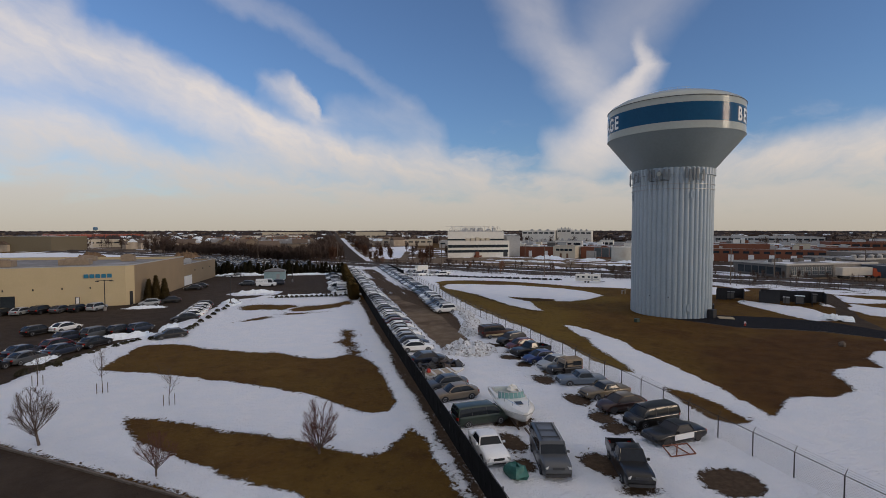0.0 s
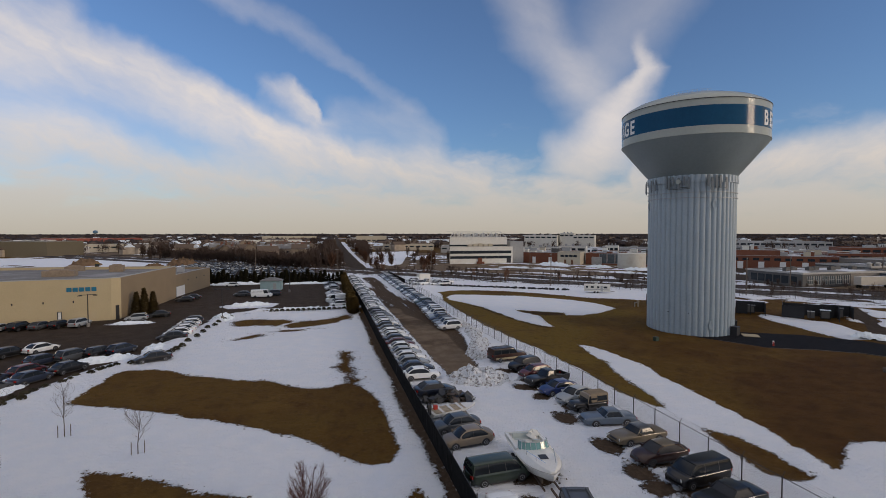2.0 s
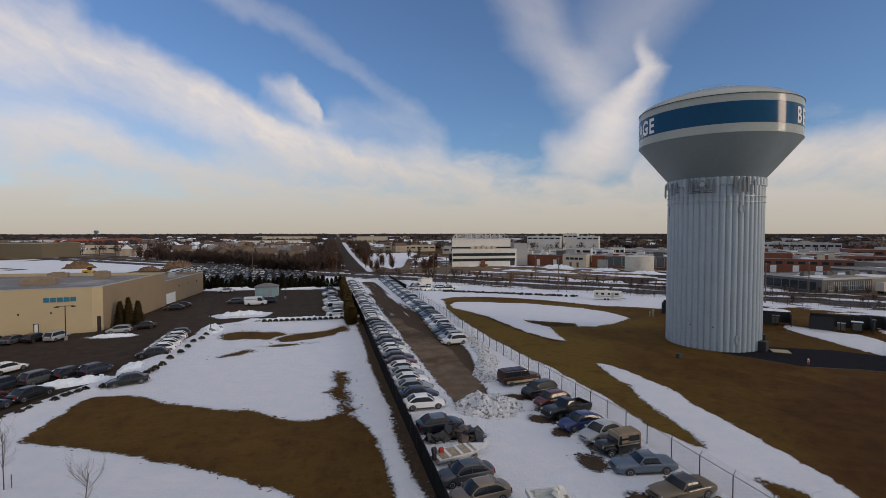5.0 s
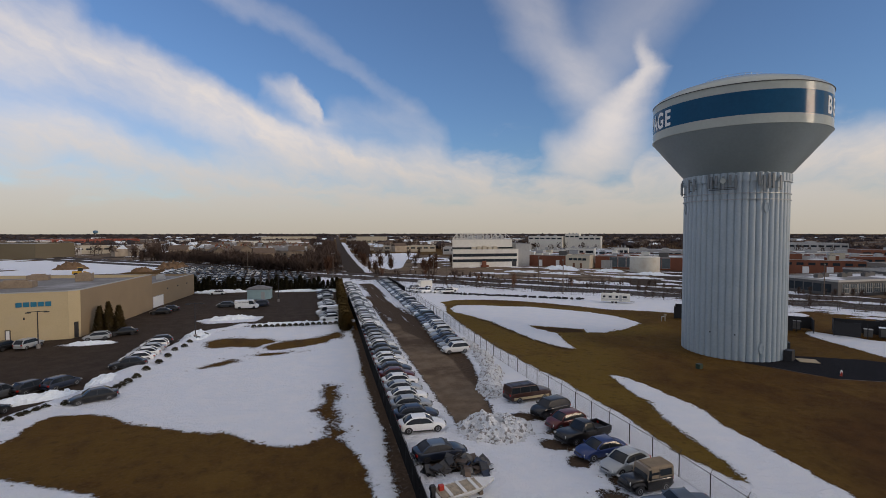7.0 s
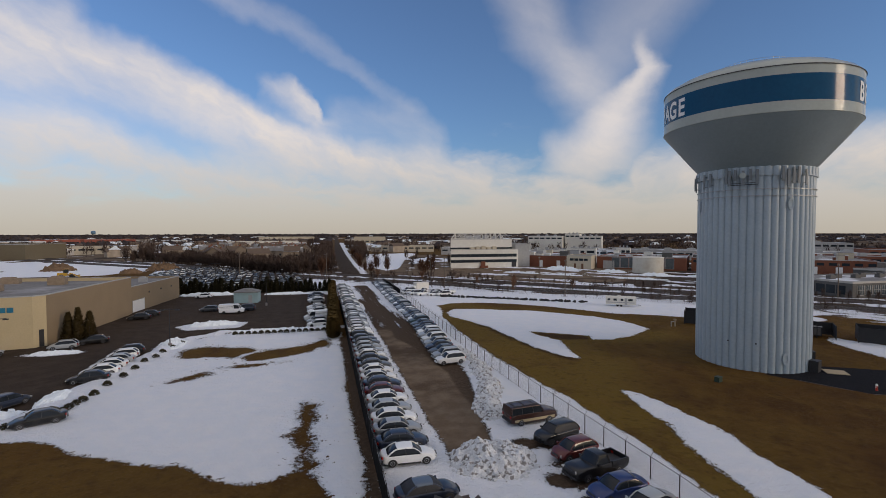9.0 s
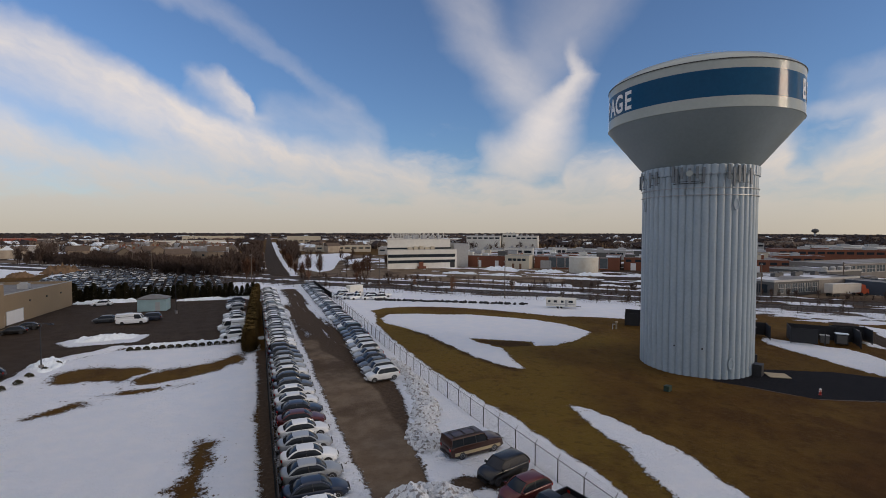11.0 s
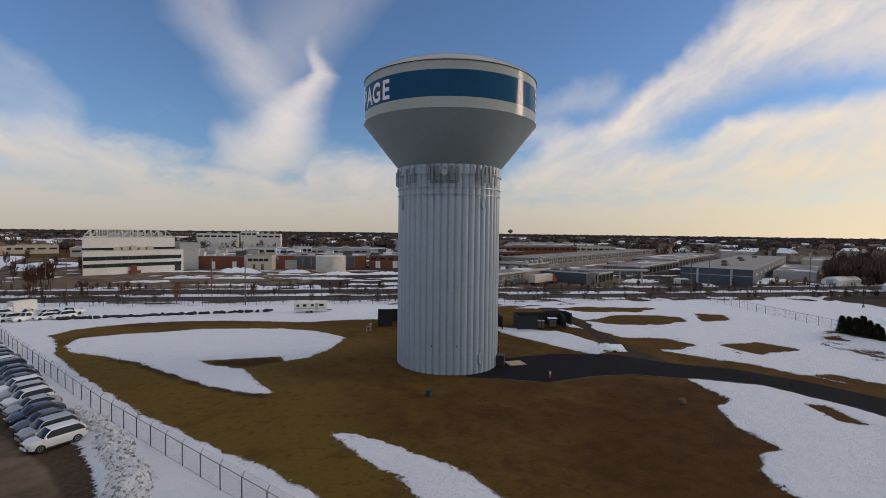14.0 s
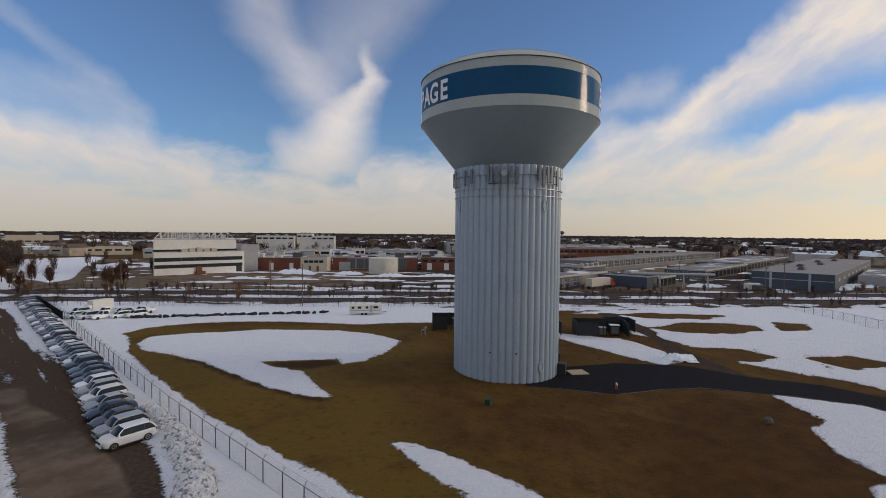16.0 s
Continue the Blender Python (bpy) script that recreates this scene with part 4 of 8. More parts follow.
def eased_table(rows, per):
    """Rows of numbers with extra rows between, on a smooth curve."""
    out = [rows[0]]
    for i in range(len(rows) - 1):
        p0, p1, p2, p3 = rows[max(i - 1, 0)], rows[i], rows[i + 1], rows[min(i + 2, len(rows) - 1)]
        for k in range(1, per):
            t = k / per
            mid = [0.5 * (2 * b + (c - a) * t + (2 * a - 5 * b + 4 * c - d) * t * t + (3 * b - a - 3 * c + d) * t ** 3) for a, b, c, d in zip(p0, p1, p2, p3)]
            mid[0] = p1[0] + (p2[0] - p1[0]) * t
            out.append(tuple(mid))
        out.append(p2)
    return out


def car_meshes(style):
    L, W, H, belt, xa, xb, xc, xd, nose, tail = KINDS[style]
    w = W / 2
    boxy = style in ("big_suv", "pickup", "jeep", "cargo_van", "old_sedan")
    bowed = 0.12 if boxy else 0.34      # how far the corners of nose and tail draw back
    deck = max(belt, tail) if xd < -0.4 else belt - 0.01
    # along the car: place, width, height of the top, height of the sill
    prof = [(-0.5, 0.91, tail - 0.26, 0.46), (-0.495, 0.945, tail - 0.10, 0.37), (-0.47, 0.975, tail - 0.015, 0.29), (-0.41, 0.99, tail, 0.24), (-0.30, 1.0, deck, 0.21), (-0.10, 1.0, belt, 0.20), (0.12, 1.0, belt - 0.01, 0.20),
            (xa + 0.01, 0.995, belt - 0.02, 0.20), ((xa + 0.46) / 2, 0.985, (belt + nose) / 2 + 0.035, 0.21), (0.435, 0.965, nose + 0.025, 0.24), (0.475, 0.93, nose - 0.05, 0.29), (0.493, 0.89, nose - 0.15, 0.35), (0.5, 0.85, nose - 0.27, 0.42)]
    if style == "pickup":
        prof = [q for q in prof if q[0] > xd] + [(-0.5, 0.93, 0.70, 0.44), (-0.49, 0.96, 0.74, 0.36), (-0.40, 0.985, 0.74, 0.26), (-0.25, 0.99, 0.74, 0.22), (xd - 0.03, 0.99, 0.74, 0.2), (xd - 0.02, 1.0, belt, 0.2)]
    if style == "jeep":
        prof = [(x, k if x < xa else 0.76, zt, zb) for x, k, zt, zb in prof]
    prof = sorted(prof)
    if not boxy:
        prof = eased_table(prof, 2)
    rings = []
    for px, k, zt, zb in prof:
        hw = w * k
        pull = bowed * min(1.0, max(0.0, (abs(px) - 0.38) / 0.11)) * (1 if px < 0 else -1)
        mid = min(0.60, zt - 0.16)
        ring = [(hw * 0.84, zb), (hw * 0.955, zb + 0.05), (hw * 0.99, (zb + mid) / 2), (hw, mid), (hw * 0.985, (mid + zt) / 2 + 0.02), (hw * 0.955, zt - 0.065), (hw * 0.90, zt - 0.02), (hw * 0.72, zt + 0.004), (hw * 0.30, zt + 0.02)]
        both = ring + [(-y, z) for y, z in reversed(ring)]
        rings.append([(px * L + pull * (abs(y) / w) ** 2.6, y, z) for y, z in both])
    out = {"body": Shape().loft(rings)}
    # glass house, with roof and pillars over it
    tilt = 0.82 if style in ("jeep", "cargo_van", "big_suv") else 0.72
    zb, zt = belt - 0.05, H - 0.05
    span = xa - xd
    uc, ub = (xc - xd) / span, (xb - xd) / span

    def crown(u):
        """Height of the cabin over the belt, 0 to 1, at a share of its length."""
        t = u / uc if u < uc else (1 - u) / (1 - ub) if u > ub else None
        if t is None:
            return 1.0 + (0.02 if boxy else 0.05) * math.sin(math.pi * (u - uc) / (ub - uc))
        t = max(t, 0.0)
        return t ** 0.92 if boxy else math.sin(t * math.pi / 2) ** 0.88

    def arch(u, grow_by=0.0):
        """Half widths at the belt and under the roof, height and place of a slice."""
        f = max(crown(u), 0.02)
        return w * 0.915 + grow_by, w * (0.915 - (0.915 - tilt * 1.03) * min(f, 1.0)) + grow_by, zb + f * (zt - zb), (xd + span * u) * L

    def curved(x, y, u):
        """Screens bow outwards."""
        return x + 0.14 * (y / w) ** 2 * (1 if u < uc else -1 if u > ub else 0) * (0.4 if boxy else 1.0)

    us = sorted({0.0, uc * 0.3, uc * 0.65, uc, uc + (ub - uc) * 0.2, uc + (ub - uc) * 0.5, uc + (ub - uc) * 0.8, ub, ub + (1 - ub) * 0.35, ub + (1 - ub) * 0.7, 1.0})
    rings_g = []
    for u in us:
        b_, t_, z, x = arch(u)
        half = [(b_, zb), ((b_ + t_) / 2 + 0.02, (zb + z) / 2), (t_, z - 0.03), (t_ * 0.80, z), (t_ * 0.35, z + 0.012)]
        rings_g.append([(curved(x, y, u), y, q) for y, q in half + [(-y, q) for y, q in reversed(half)]])
    out["glasshouse"] = Shape().loft(rings_g)
    rr = []
    for u in [uc - 0.045] + [v for v in us if uc <= v <= ub] + [ub + 0.04]:
        b_, t_, z, x = arch(u, 0.014)
        z += 0.03
        half = [(t_ + 0.008, z - 0.10), (t_ - 0.006, z - 0.045), (t_ * 0.88, z - 0.006), (t_ * 0.5, z + 0.012), (0.001, z + 0.018)]
        rr.append([(curved(x, y, u), y, q) for y, q in half + [(-y, q) for y, q in reversed(half)]])
    out["roof"] = Shape().loft(rr)
    pil, posts = [], []
    for s in (-1, 1):
        for edge, r in (([v for v in us if v >= ub], 0.05), ([v for v in us if v <= uc], 0.075 if xd < -0.3 else 0.085)):
            strip = Shape()
            pts = []
            for u in edge:
                b_, t_, z, x = arch(u)
                pts.append((curved(x, t_, u), s * (t_ * 0.985), z - 0.012))
            for a, b in zip(pts, pts[1:]):
                strip.tube(a, b, r, n=5)
            pil.append(strip)
        mids = [] if style == "pickup" else [0.52]
        if style in ("van", "big_suv", "suv", "cargo_van"):
            mids = [0.64, 0.32]
        for m_ in mids:
            b_, t_, z, x = arch(m_)
            posts.append(Shape().tube((x + 0.05, s * b_ * 0.995, zb), (x, s * t_ * 0.995, z - 0.06), 0.038, n=5, caps=False))
    out["pillar"], out["door_post"] = pil, posts
    if style == "cargo_van":
        out["side_panel"] = Shape().box((xd + 0.10) * L / 2, 0, zb, (0.10 - xd) * L * 0.99, w * 1.86, zt - zb + 0.02, 0, 0.93)
    if style == "jeep":
        x0, x1 = -0.488 * L, 0.02 * L
        top = Shape().loft([[(x, y, z) for y, z in ((w * 0.93, belt), (w * 0.86, H - 0.05), (w * 0.72, H + 0.05), (-w * 0.72, H + 0.05), (-w * 0.86, H - 0.05), (-w * 0.93, belt))] for x in (x0, x0 + 0.06, x1 - 0.05, x1)])
        out["soft_top"] = top
        out["soft_window"] = [Shape().add([(-0.44 * L, s * w * 0.927, belt + 0.12), (-0.17 * L, s * w * 0.927, belt + 0.12), (-0.17 * L, s * w * 0.888, H - 0.17), (-0.44 * L, s * w * 0.888, H - 0.17)], [(0, 1, 2, 3)]) for s in (-1, 1)]
        out["soft_window"].append(Shape().box(x0 - 0.005, 0, belt + 0.14, 0.02, w * 1.3, H - belt - 0.32))
        out["fender"] = [Shape().loft([[(0.30 * L + dx, s * (w + o), z), (0.30 * L + dx, s * (w * 0.72), z), (0.30 * L + dx, s * (w * 0.72), z - 0.09), (0.30 * L + dx, s * (w + o), z - 0.09)] for dx, z, o in ((-0.62, 0.60, 0.0), (-0.42, 0.84, 0.02), (0.30, 0.86, 0.02), (0.55, 0.74, 0.0))]) for s in (-1, 1)]
        spare = Shape().lathe([(0.10, -0.1), (0.36, -0.1), (0.39, 0.0), (0.36, 0.1), (0.10, 0.1)], 16)
        spare.v = [(-0.5 * L - 0.12 + z, x, y + 0.95) for x, y, z in spare.v]
        out["spare_wheel"] = spare
    if style == "pickup":
        x0, x1 = -0.493 * L, (xd - 0.025) * L
        out["bed_wall"] = [Shape().box((x0 + x1) / 2, s * (w - 0.065), 0.66, x1 - x0, 0.11, belt - 0.60, 0, 0.985) for s in (-1, 1)] + [Shape().box(x0 + 0.05, 0, 0.66, 0.10, W * 0.88, belt - 0.62), Shape().box(x1 - 0.03, 0, 0.66, 0.08, W * 0.88, belt - 0.62)]
        out["bed_floor"] = Shape().box((x0 + x1) / 2, 0, 0.75, x1 - x0 - 0.15, W * 0.85, 0.03)
    if style == "big_suv":
        out["roof_rack"] = Shape().box(-0.17 * L, w * 0.62, H + 0.02, 0.50 * L, 0.05, 0.05).box(-0.17 * L, -w * 0.62, H + 0.02, 0.50 * L, 0.05, 0.05)
        for k in range(3):
            out["roof_rack"].box((-0.38 + 0.2 * k) * L, 0, H + 0.03, 0.05, w * 1.2, 0.04)
    ty = Shape().lathe([(0.20, -0.11), (0.30, -0.115), (0.335, -0.08), (0.34, 0.0), (0.335, 0.08), (0.30, 0.115), (0.20, 0.11)], 20)
    ty.v = [(x, z, y) for x, y, z in ty.v]
    rm = Shape().lathe([(0.0, -0.115), (0.07, -0.105), (0.19, -0.112), (0.215, -0.09), (0.215, 0.09), (0.19, 0.112), (0.07, 0.105), (0.0, 0.118)], 14)
    rm.v = [(x, z, y) for x, y, z in rm.v]
    out["tyre"], out["rim"] = ty, rm
    arches = []
    ar = 0.40 if not boxy else 0.43
    for wx in (0.30, -0.29):
        for s in (-1, 1):
            fan = [(wx * L + ar * math.cos(math.pi * i / 10), s * (w * 1.004), 0.27 + ar * math.sin(math.pi * i / 10)) for i in range(11)]
            arches.append(Shape().add(fan, [tuple(range(11)) if s < 0 else tuple(range(11))[::-1]]))
    out["wheel_arch"] = arches
    out["sill"] = Shape().box(0.0, 0, 0.17, 0.40 * L, W * 0.985, 0.12, 0, 1.0)
    zh = nose - 0.19
    lamp_x = 0.5 * L - bowed * 0.42
    out["headlight"] = Shape().loft([[(lamp_x - 0.22, 0.17, z0), (lamp_x - 0.22, 0.17, z1), (lamp_x + 0.02, -0.02, z1 - 0.01), (lamp_x + 0.055, -0.17, z1 - 0.02), (lamp_x + 0.055, -0.17, z0), (lamp_x + 0.02, -0.02, z0)] for z0, z1 in ((zh, zh), (zh, zh + 0.15))])
    out["tail_light"] = Shape().box(-0.492 * L + bowed * 0.40, 0, tail - 0.30, 0.12, 0.24, 0.20, -14 if not boxy else 0, 0.95)
    out["grille"] = Shape().box(0.497 * L, 0, zh - 0.02, 0.05, W * 0.40, 0.15)
    out["air_intake"] = Shape().box(0.499 * L, 0, 0.34, 0.05, W * 0.5, 0.11)
    out["front_bumper"] = Shape().box(0.492 * L, 0, 0.36, 0.12, W * (0.84 if boxy else 0.56), 0.16, 0, 0.96)
    out["rear_bumper"] = Shape().box(-0.492 * L, 0, 0.40, 0.12, W * (0.86 if boxy else 0.60), 0.16, 0, 0.96)
    out["mirror"] = Shape().box((xa - 0.045) * L, 0, belt + 0.0, 0.13, 0.2, 0.14, 0, 0.85)
    return out


SHAPES, TEMPLATES = {}, {}
WORDS = {"sedan": "sedan", "old_sedan": "large older sedan", "hatchback": "hatchback", "suv": "sport utility car", "big_suv": "full-size sport utility", "van": "minivan", "cargo_van": "cargo van", "pickup": "pickup truck", "jeep": "off-roader with soft top"}


def car(style, color, x, y, rot, label="", group="", roof=None, z=0.02, broken=False):
    """A car on its wheels at x, y, its nose turned rot degrees from +x."""
    m = pose(x, y, z, 0, 0, rot)
    far_off = math.hypot(x, y) > 104        # small trim is left off there
    key = (style, color, roof, broken, far_off)
    if key in TEMPLATES:
        ob = copy_thing(TEMPLATES[key], m)
        return tagged(ob, label, "car", group)
    if style not in SHAPES:
        SHAPES[style] = car_meshes(style)
    sh = SHAPES[style]
    L, W = KINDS[style][:2]
    body_mat = paint(color)
    root = thing(style if style not in ("old_sedan", "big_suv") else {"old_sedan": "sedan", "big_suv": "suv"}[style], label or f"{color} {WORDS[style]}", "car", group, m)
    part("body", sh["body"], body_mat, root, smooth=True)
    part("glasshouse", sh["glasshouse"], CAR_GLASS if not broken else DARK_STEEL, root, "dark tinted glass", smooth=True)
    part("roof", sh["roof"], paint(roof) if roof else body_mat, root, smooth=True)
    for one in sh["pillar"]:
        part("pillar", one, paint(roof) if roof and style == "jeep" else body_mat, root)
    for extra, mat in (("door_post", BLACK_PLASTIC), ("side_panel", body_mat), ("soft_top", surface("canvas_" + (roof or color).replace(" ", "_"), PAINTS[roof or color], 0.9, vary=0.15, scale=1.5, spec=0.1)), ("soft_window", CAR_GLASS), ("fender", BLACK_PLASTIC), ("spare_wheel", RUBBER), ("bed_wall", body_mat), ("bed_floor", BLACK_PLASTIC), ("roof_rack", BLACK_PLASTIC), ("sill", BLACK_PLASTIC), ("air_intake", BLACK_PLASTIC)):
        if far_off and extra in ("door_post", "sill", "air_intake"):
            continue
        for one in (sh[extra] if isinstance(sh.get(extra), list) else [sh[extra]] if extra in sh else []):
            part(extra, one, mat, root)
    for one in [] if far_off else sh["wheel_arch"]:
        part("wheel_arch", one, BLACK_PLASTIC, root)
    tyre_me, rim_me = sh["tyre"].mesh("tyre", RUBBER, True), sh["rim"].mesh("rim", ALLOY if not broken else RAIL_STEEL, True)
    for wx in (0.30, -0.29):
        for s in (-1, 1):
            wheel = part("wheel", tyre_me, None, root)
            wheel.location = (wx * L, s * (W / 2 - 0.09), 0.34)
            if not far_off:
                part("rim", rim_me, None, wheel)
    lamp, tail_me = sh["headlight"].mesh("headlight", LAMP_CLEAR), sh["tail_light"].mesh("tail_light", LAMP_RED)
    mir = sh["mirror"].mesh("mirror", body_mat)
    for s in (-1, 1):
        if not broken:
            one = part("headlight", lamp, None, root)
            one.location, one.scale = (0, s * W * 0.345, 0), (1, -s, 1)
        one = part("tail_light", tail_me, None, root)
        one.location, one.scale = (0, s * W * 0.37, 0), (1, s, 1)
        part("mirror", mir, None, root).location = (0, s * (W / 2 + 0.06), 0)
    part("grille", sh["grille"], BLACK_PLASTIC, root)
    for side in ("front_bumper", "rear_bumper"):
        part(side, sh[side], BLACK_PLASTIC if style in ("pickup", "big_suv", "jeep", "cargo_van") else body_mat, root)
    TEMPLATES[key] = root
    return root


rng = random.Random(7)
# long row along the screened fence, noses to the dirt lane
ROW = "white navy silver white silver white maroon navy white white grey black white silver silver grey navy black white white silver white silver grey white silver black white silver white navy grey white silver teal white grey white silver navy white grey silver white silver navy white".split()
yy = 42.5
for k, color in enumerate(ROW):
    style = "sedan" if k in (0, 1, 2, 3, 5, 6) else rng.choice(["sedan", "sedan", "sedan", "sedan", "sedan", "hatchback"])
    car(style, color, 7.4 - 0.002 * (yy - 42) + rng.uniform(-0.15, 0.15), yy, rng.uniform(-2.5, 2.5), f"{color} {WORDS[style]} parked in a tight row", "cars in the fence row", z=0.08)
    yy += 2.85 + rng.uniform(-0.12, 0.15)
# slanted row along the chain-link fence
ROW = "white silver grey navy silver white silver white grey navy steel teal white grey steel silver white grey silver navy white grey teal white silver grey white navy silver white grey silver teal grey navy silver white grey silver grey".replace("steel", "steel_blue").split()
yy = 71.0
for k, color in enumerate(ROW):
    color = color.replace("_", " ")
    style = "suv" if k in (0, 1, 7) else rng.choice(["sedan", "sedan", "suv", "hatchback"])
    xx = 18.6 + min(1.5, 0.06 * max(0.0, yy - 74)) + rng.uniform(-0.15, 0.15)
    car(style, color, xx, yy, 188 + rng.uniform(-3, 3), f"{color} {WORDS[style]} slanted by the chain-link fence", "cars in the slanted row", z=0.05)
    yy += 2.75 + rng.uniform(-0.1, 0.2)

# cars standing in the snow of the yard
suv = car("big_suv", "brown", 20.9, 48.2, 8, "brown and gold full-size sport utility in the snow", "", "brown")
for s in (-1, 1):
    part("gold_trim", Shape().box(0.0, s * 1.0, 0.42, 4.6, 0.03, 0.26), surface("gold_trim", (0.42, 0.34, 0.2), 0.4, vary=0.08), suv, "pale gold lower trim")
car("suv", "black", 21.4, 43.4, 196, "burnt-out dark sport utility with bare rims", "", None, broken=True)
car("hatchback", "maroon", 21.4, 40.1, 192, "dull maroon hatchback half sunk in snow")
car("pickup", "black", 21.5, 37.0, 193, "black pickup truck with an open bed")
car("sedan", "blue", 21.3, 33.7, 188, "dark blue sedan with dented roof in the snow")
car("sedan", "silver", 21.9, 31.1, 197, "grey-blue sedan parked nose to the yard")
car("jeep", "black", 21.6, 28.1, 184, "black off-roader with a tan soft top", "", "tan")
car("old_sedan", "steel blue", 21.7, 24.7, 172, "silver-blue large sedan in fresh snow")
car("old_sedan", "gold", 22.0, 20.7, 186, "bronze large sedan with dark hood", "", "grey")
car("sedan", "brown", 21.5, 17.2, 184, "burnt sedan with rusty brown panels", "", "gold", broken=True)
car("van", "black", 22.0, 13.7, 186, "black minivan with long side windows")
car("old_sedan", "black", 21.7, 10.6, 186, "wrecked black and white patrol sedan", broken=True)
for s in (-1, 1):
    part("white_door", Shape().box(-0.1, s * 0.958, 0.40, 1.9, 0.03, 0.42), WHITE_PAINT, TEMPLATES[("old_sedan", "black", None, True, False)], "scuffed white door panels")
car("pickup", "black", 15.1, 6.9, 251, "black pickup truck with tailgate up in the snow", z=0.1)
car("big_suv", "grey", 10.5, 9.5, 256, "grey boxy sport utility with roof ribs", "", "grey")
car("old_sedan", "white", 6.8, 12.0, 268, "cream white sedan with a rusted hood")
car("van", "green", 8.0, 17.5, 5, "dark green minivan against the fence")
car("sedan", "tan", 7.5, 23.6, 188, "champagne sedan with its tail to the yard")
car("sedan", "grey", 7.3, 26.6, 188, "dark grey sedan beside the champagne one")
car("sedan", "navy", 7.7, 36.6, 5, "smashed dark blue sedan without its nose", "", "steel blue", broken=True)


# ---- fences ----
def fence_line(a, b, step):
    a, b = Vector((*a, 0)), Vector((*b, 0))
    n = max(1, round((b - a).length / step))
    return [a.lerp(b, i / n) for i in range(n + 1)]


def chain_fence(points, height, label, barbed=True, gap=0.17):
    root = thing("chain_link_fence", label, "fence", m=Matrix.Translation(points[0]))
    o = points[0]
    post = Shape().tube((0, 0, -0.1), (0, 0, height), 0.04, n=8)
    if barbed:
        post.tube((0, 0, height), (0.22, 0, height + 0.34), 0.022, n=5)
    post_me = post.mesh("post", DARK_STEEL)
    for p in points:
        part("post", post_me, None, root).location = p - o
    wire, rails = Shape(), {"top_rail": Shape(), "bottom_wire": Shape()}
    if barbed:
        rails.update({k: Shape() for k in (0.33, 0.66, 1.0)})
    run = (points[-1] - o).normalized()
    side = Vector((-run.y, run.x, 0))
    for k, rail in rails.items():
        at, rad, n = {"top_rail": (Vector((0, 0, height)), 0.025, 5), "bottom_wire": (Vector((0, 0, 0.06)), 0.012, 4)}.get(k) or (Vector((0.22 * k, 0, height + 0.34 * k)), 0.006, 3)
        rail.loft([[p - o + at + rad * (math.cos(6.2832 * i / n) * side + math.sin(6.2832 * i / n) * Vector((0, 0, 1))) for i in range(n)] for p in points])
    for p, q in zip(points, points[1:]):
        p, q = p - o, q - o
        up = Vector((0, 0, 1))
        d = q - p
        ln = d.length
        d = d / ln
        n = int((ln + height) / gap)
        for sgn in (1, -1):
            for i in range(n):
                s0 = -height + i * gap
                lo, hi = max(0.0, s0), min(ln, s0 + height)
                if hi <= lo:
                    continue
                z0, z1 = lo - s0, hi - s0
                if sgn < 0:
                    z0, z1 = height - z0, height - z1
                pa, pb = p + d * lo + up * z0, p + d * hi + up * z1
                t = 0.005 * (up - d * sgn).normalized()
                wire.add([pa - t, pa + t, pb + t, pb - t], [(0, 1, 2, 3)])
    for k, shape in rails.items():
        part(k if isinstance(k, str) else "barbed_wire", shape, DARK_STEEL, root)
    part("wire_mesh", wire, STEEL, root, "woven wire mesh", kind="stuff")
    return root


line = fence_line((25.1, -6), (25.2, 32), 3.05) + fence_line((25.2, 32), (24.4, 50), 3.05)[1:] + fence_line((24.4, 50), (23.3, 76), 3.05)[1:] + fence_line((23.3, 76), (23.2, 120), 3.05)[1:] + fence_line((23.2, 120), (23.5, 150), 3.05)[1:] + fence_line((23.5, 150), (22.5, 188), 3.05)[1:]
chain_fence(line, 1.85, "grey chain-link fence with slanted barbed-wire arms beside the snow")
chain_fence(fence_line((132.4, 16.4), (175, 58), 3.0), 2.0, "low chain-link fence across the snowy field", False, 0.3)

screen = thing("screened_fence", "long fence hung with black screen cloth along the car row", "fence", m=pose(4.6, 0, 0))
post_me = Shape().tube((0, 0, -0.1), (0, 0, 2.15), 0.045, n=8).mesh("post", DARK_STEEL)
cloth_rng = random.Random(3)
for k in range(48):
    y0 = -8 + k * 2.9
    xo = 0.25 * math.sin(k * 0.21) * 0.3
    part("post", post_me, None, screen).location = (xo + 0.05, y0, 0)
    cloth = Shape()
    rings = []
    for i in range(6):
        t = i / 5
        sag = 0.05 * math.sin(math.pi * t) * cloth_rng.uniform(0.3, 1)
        rings.append([(xo + 0.012, y0 + 2.9 * t, 0.05), (xo + 0.012 + 0.06 * cloth_rng.uniform(-1, 1), y0 + 2.9 * t, 1.0), (xo + 0.012, y0 + 2.9 * t, 2.0 - sag), (xo - 0.012, y0 + 2.9 * t, 2.0 - sag), (xo - 0.012 + 0.03, y0 + 2.9 * t, 1.0), (xo - 0.012, y0 + 2.9 * t, 0.05)])
    cloth.loft(rings)
    part("screen_panel", cloth, SCREEN_CLOTH, screen)
far_screen = thing("screened_fence", "far stretch of the yard fence hung with black cloth", "fence", m=pose(23.5, 150, 0, 0, 0, 1.5))
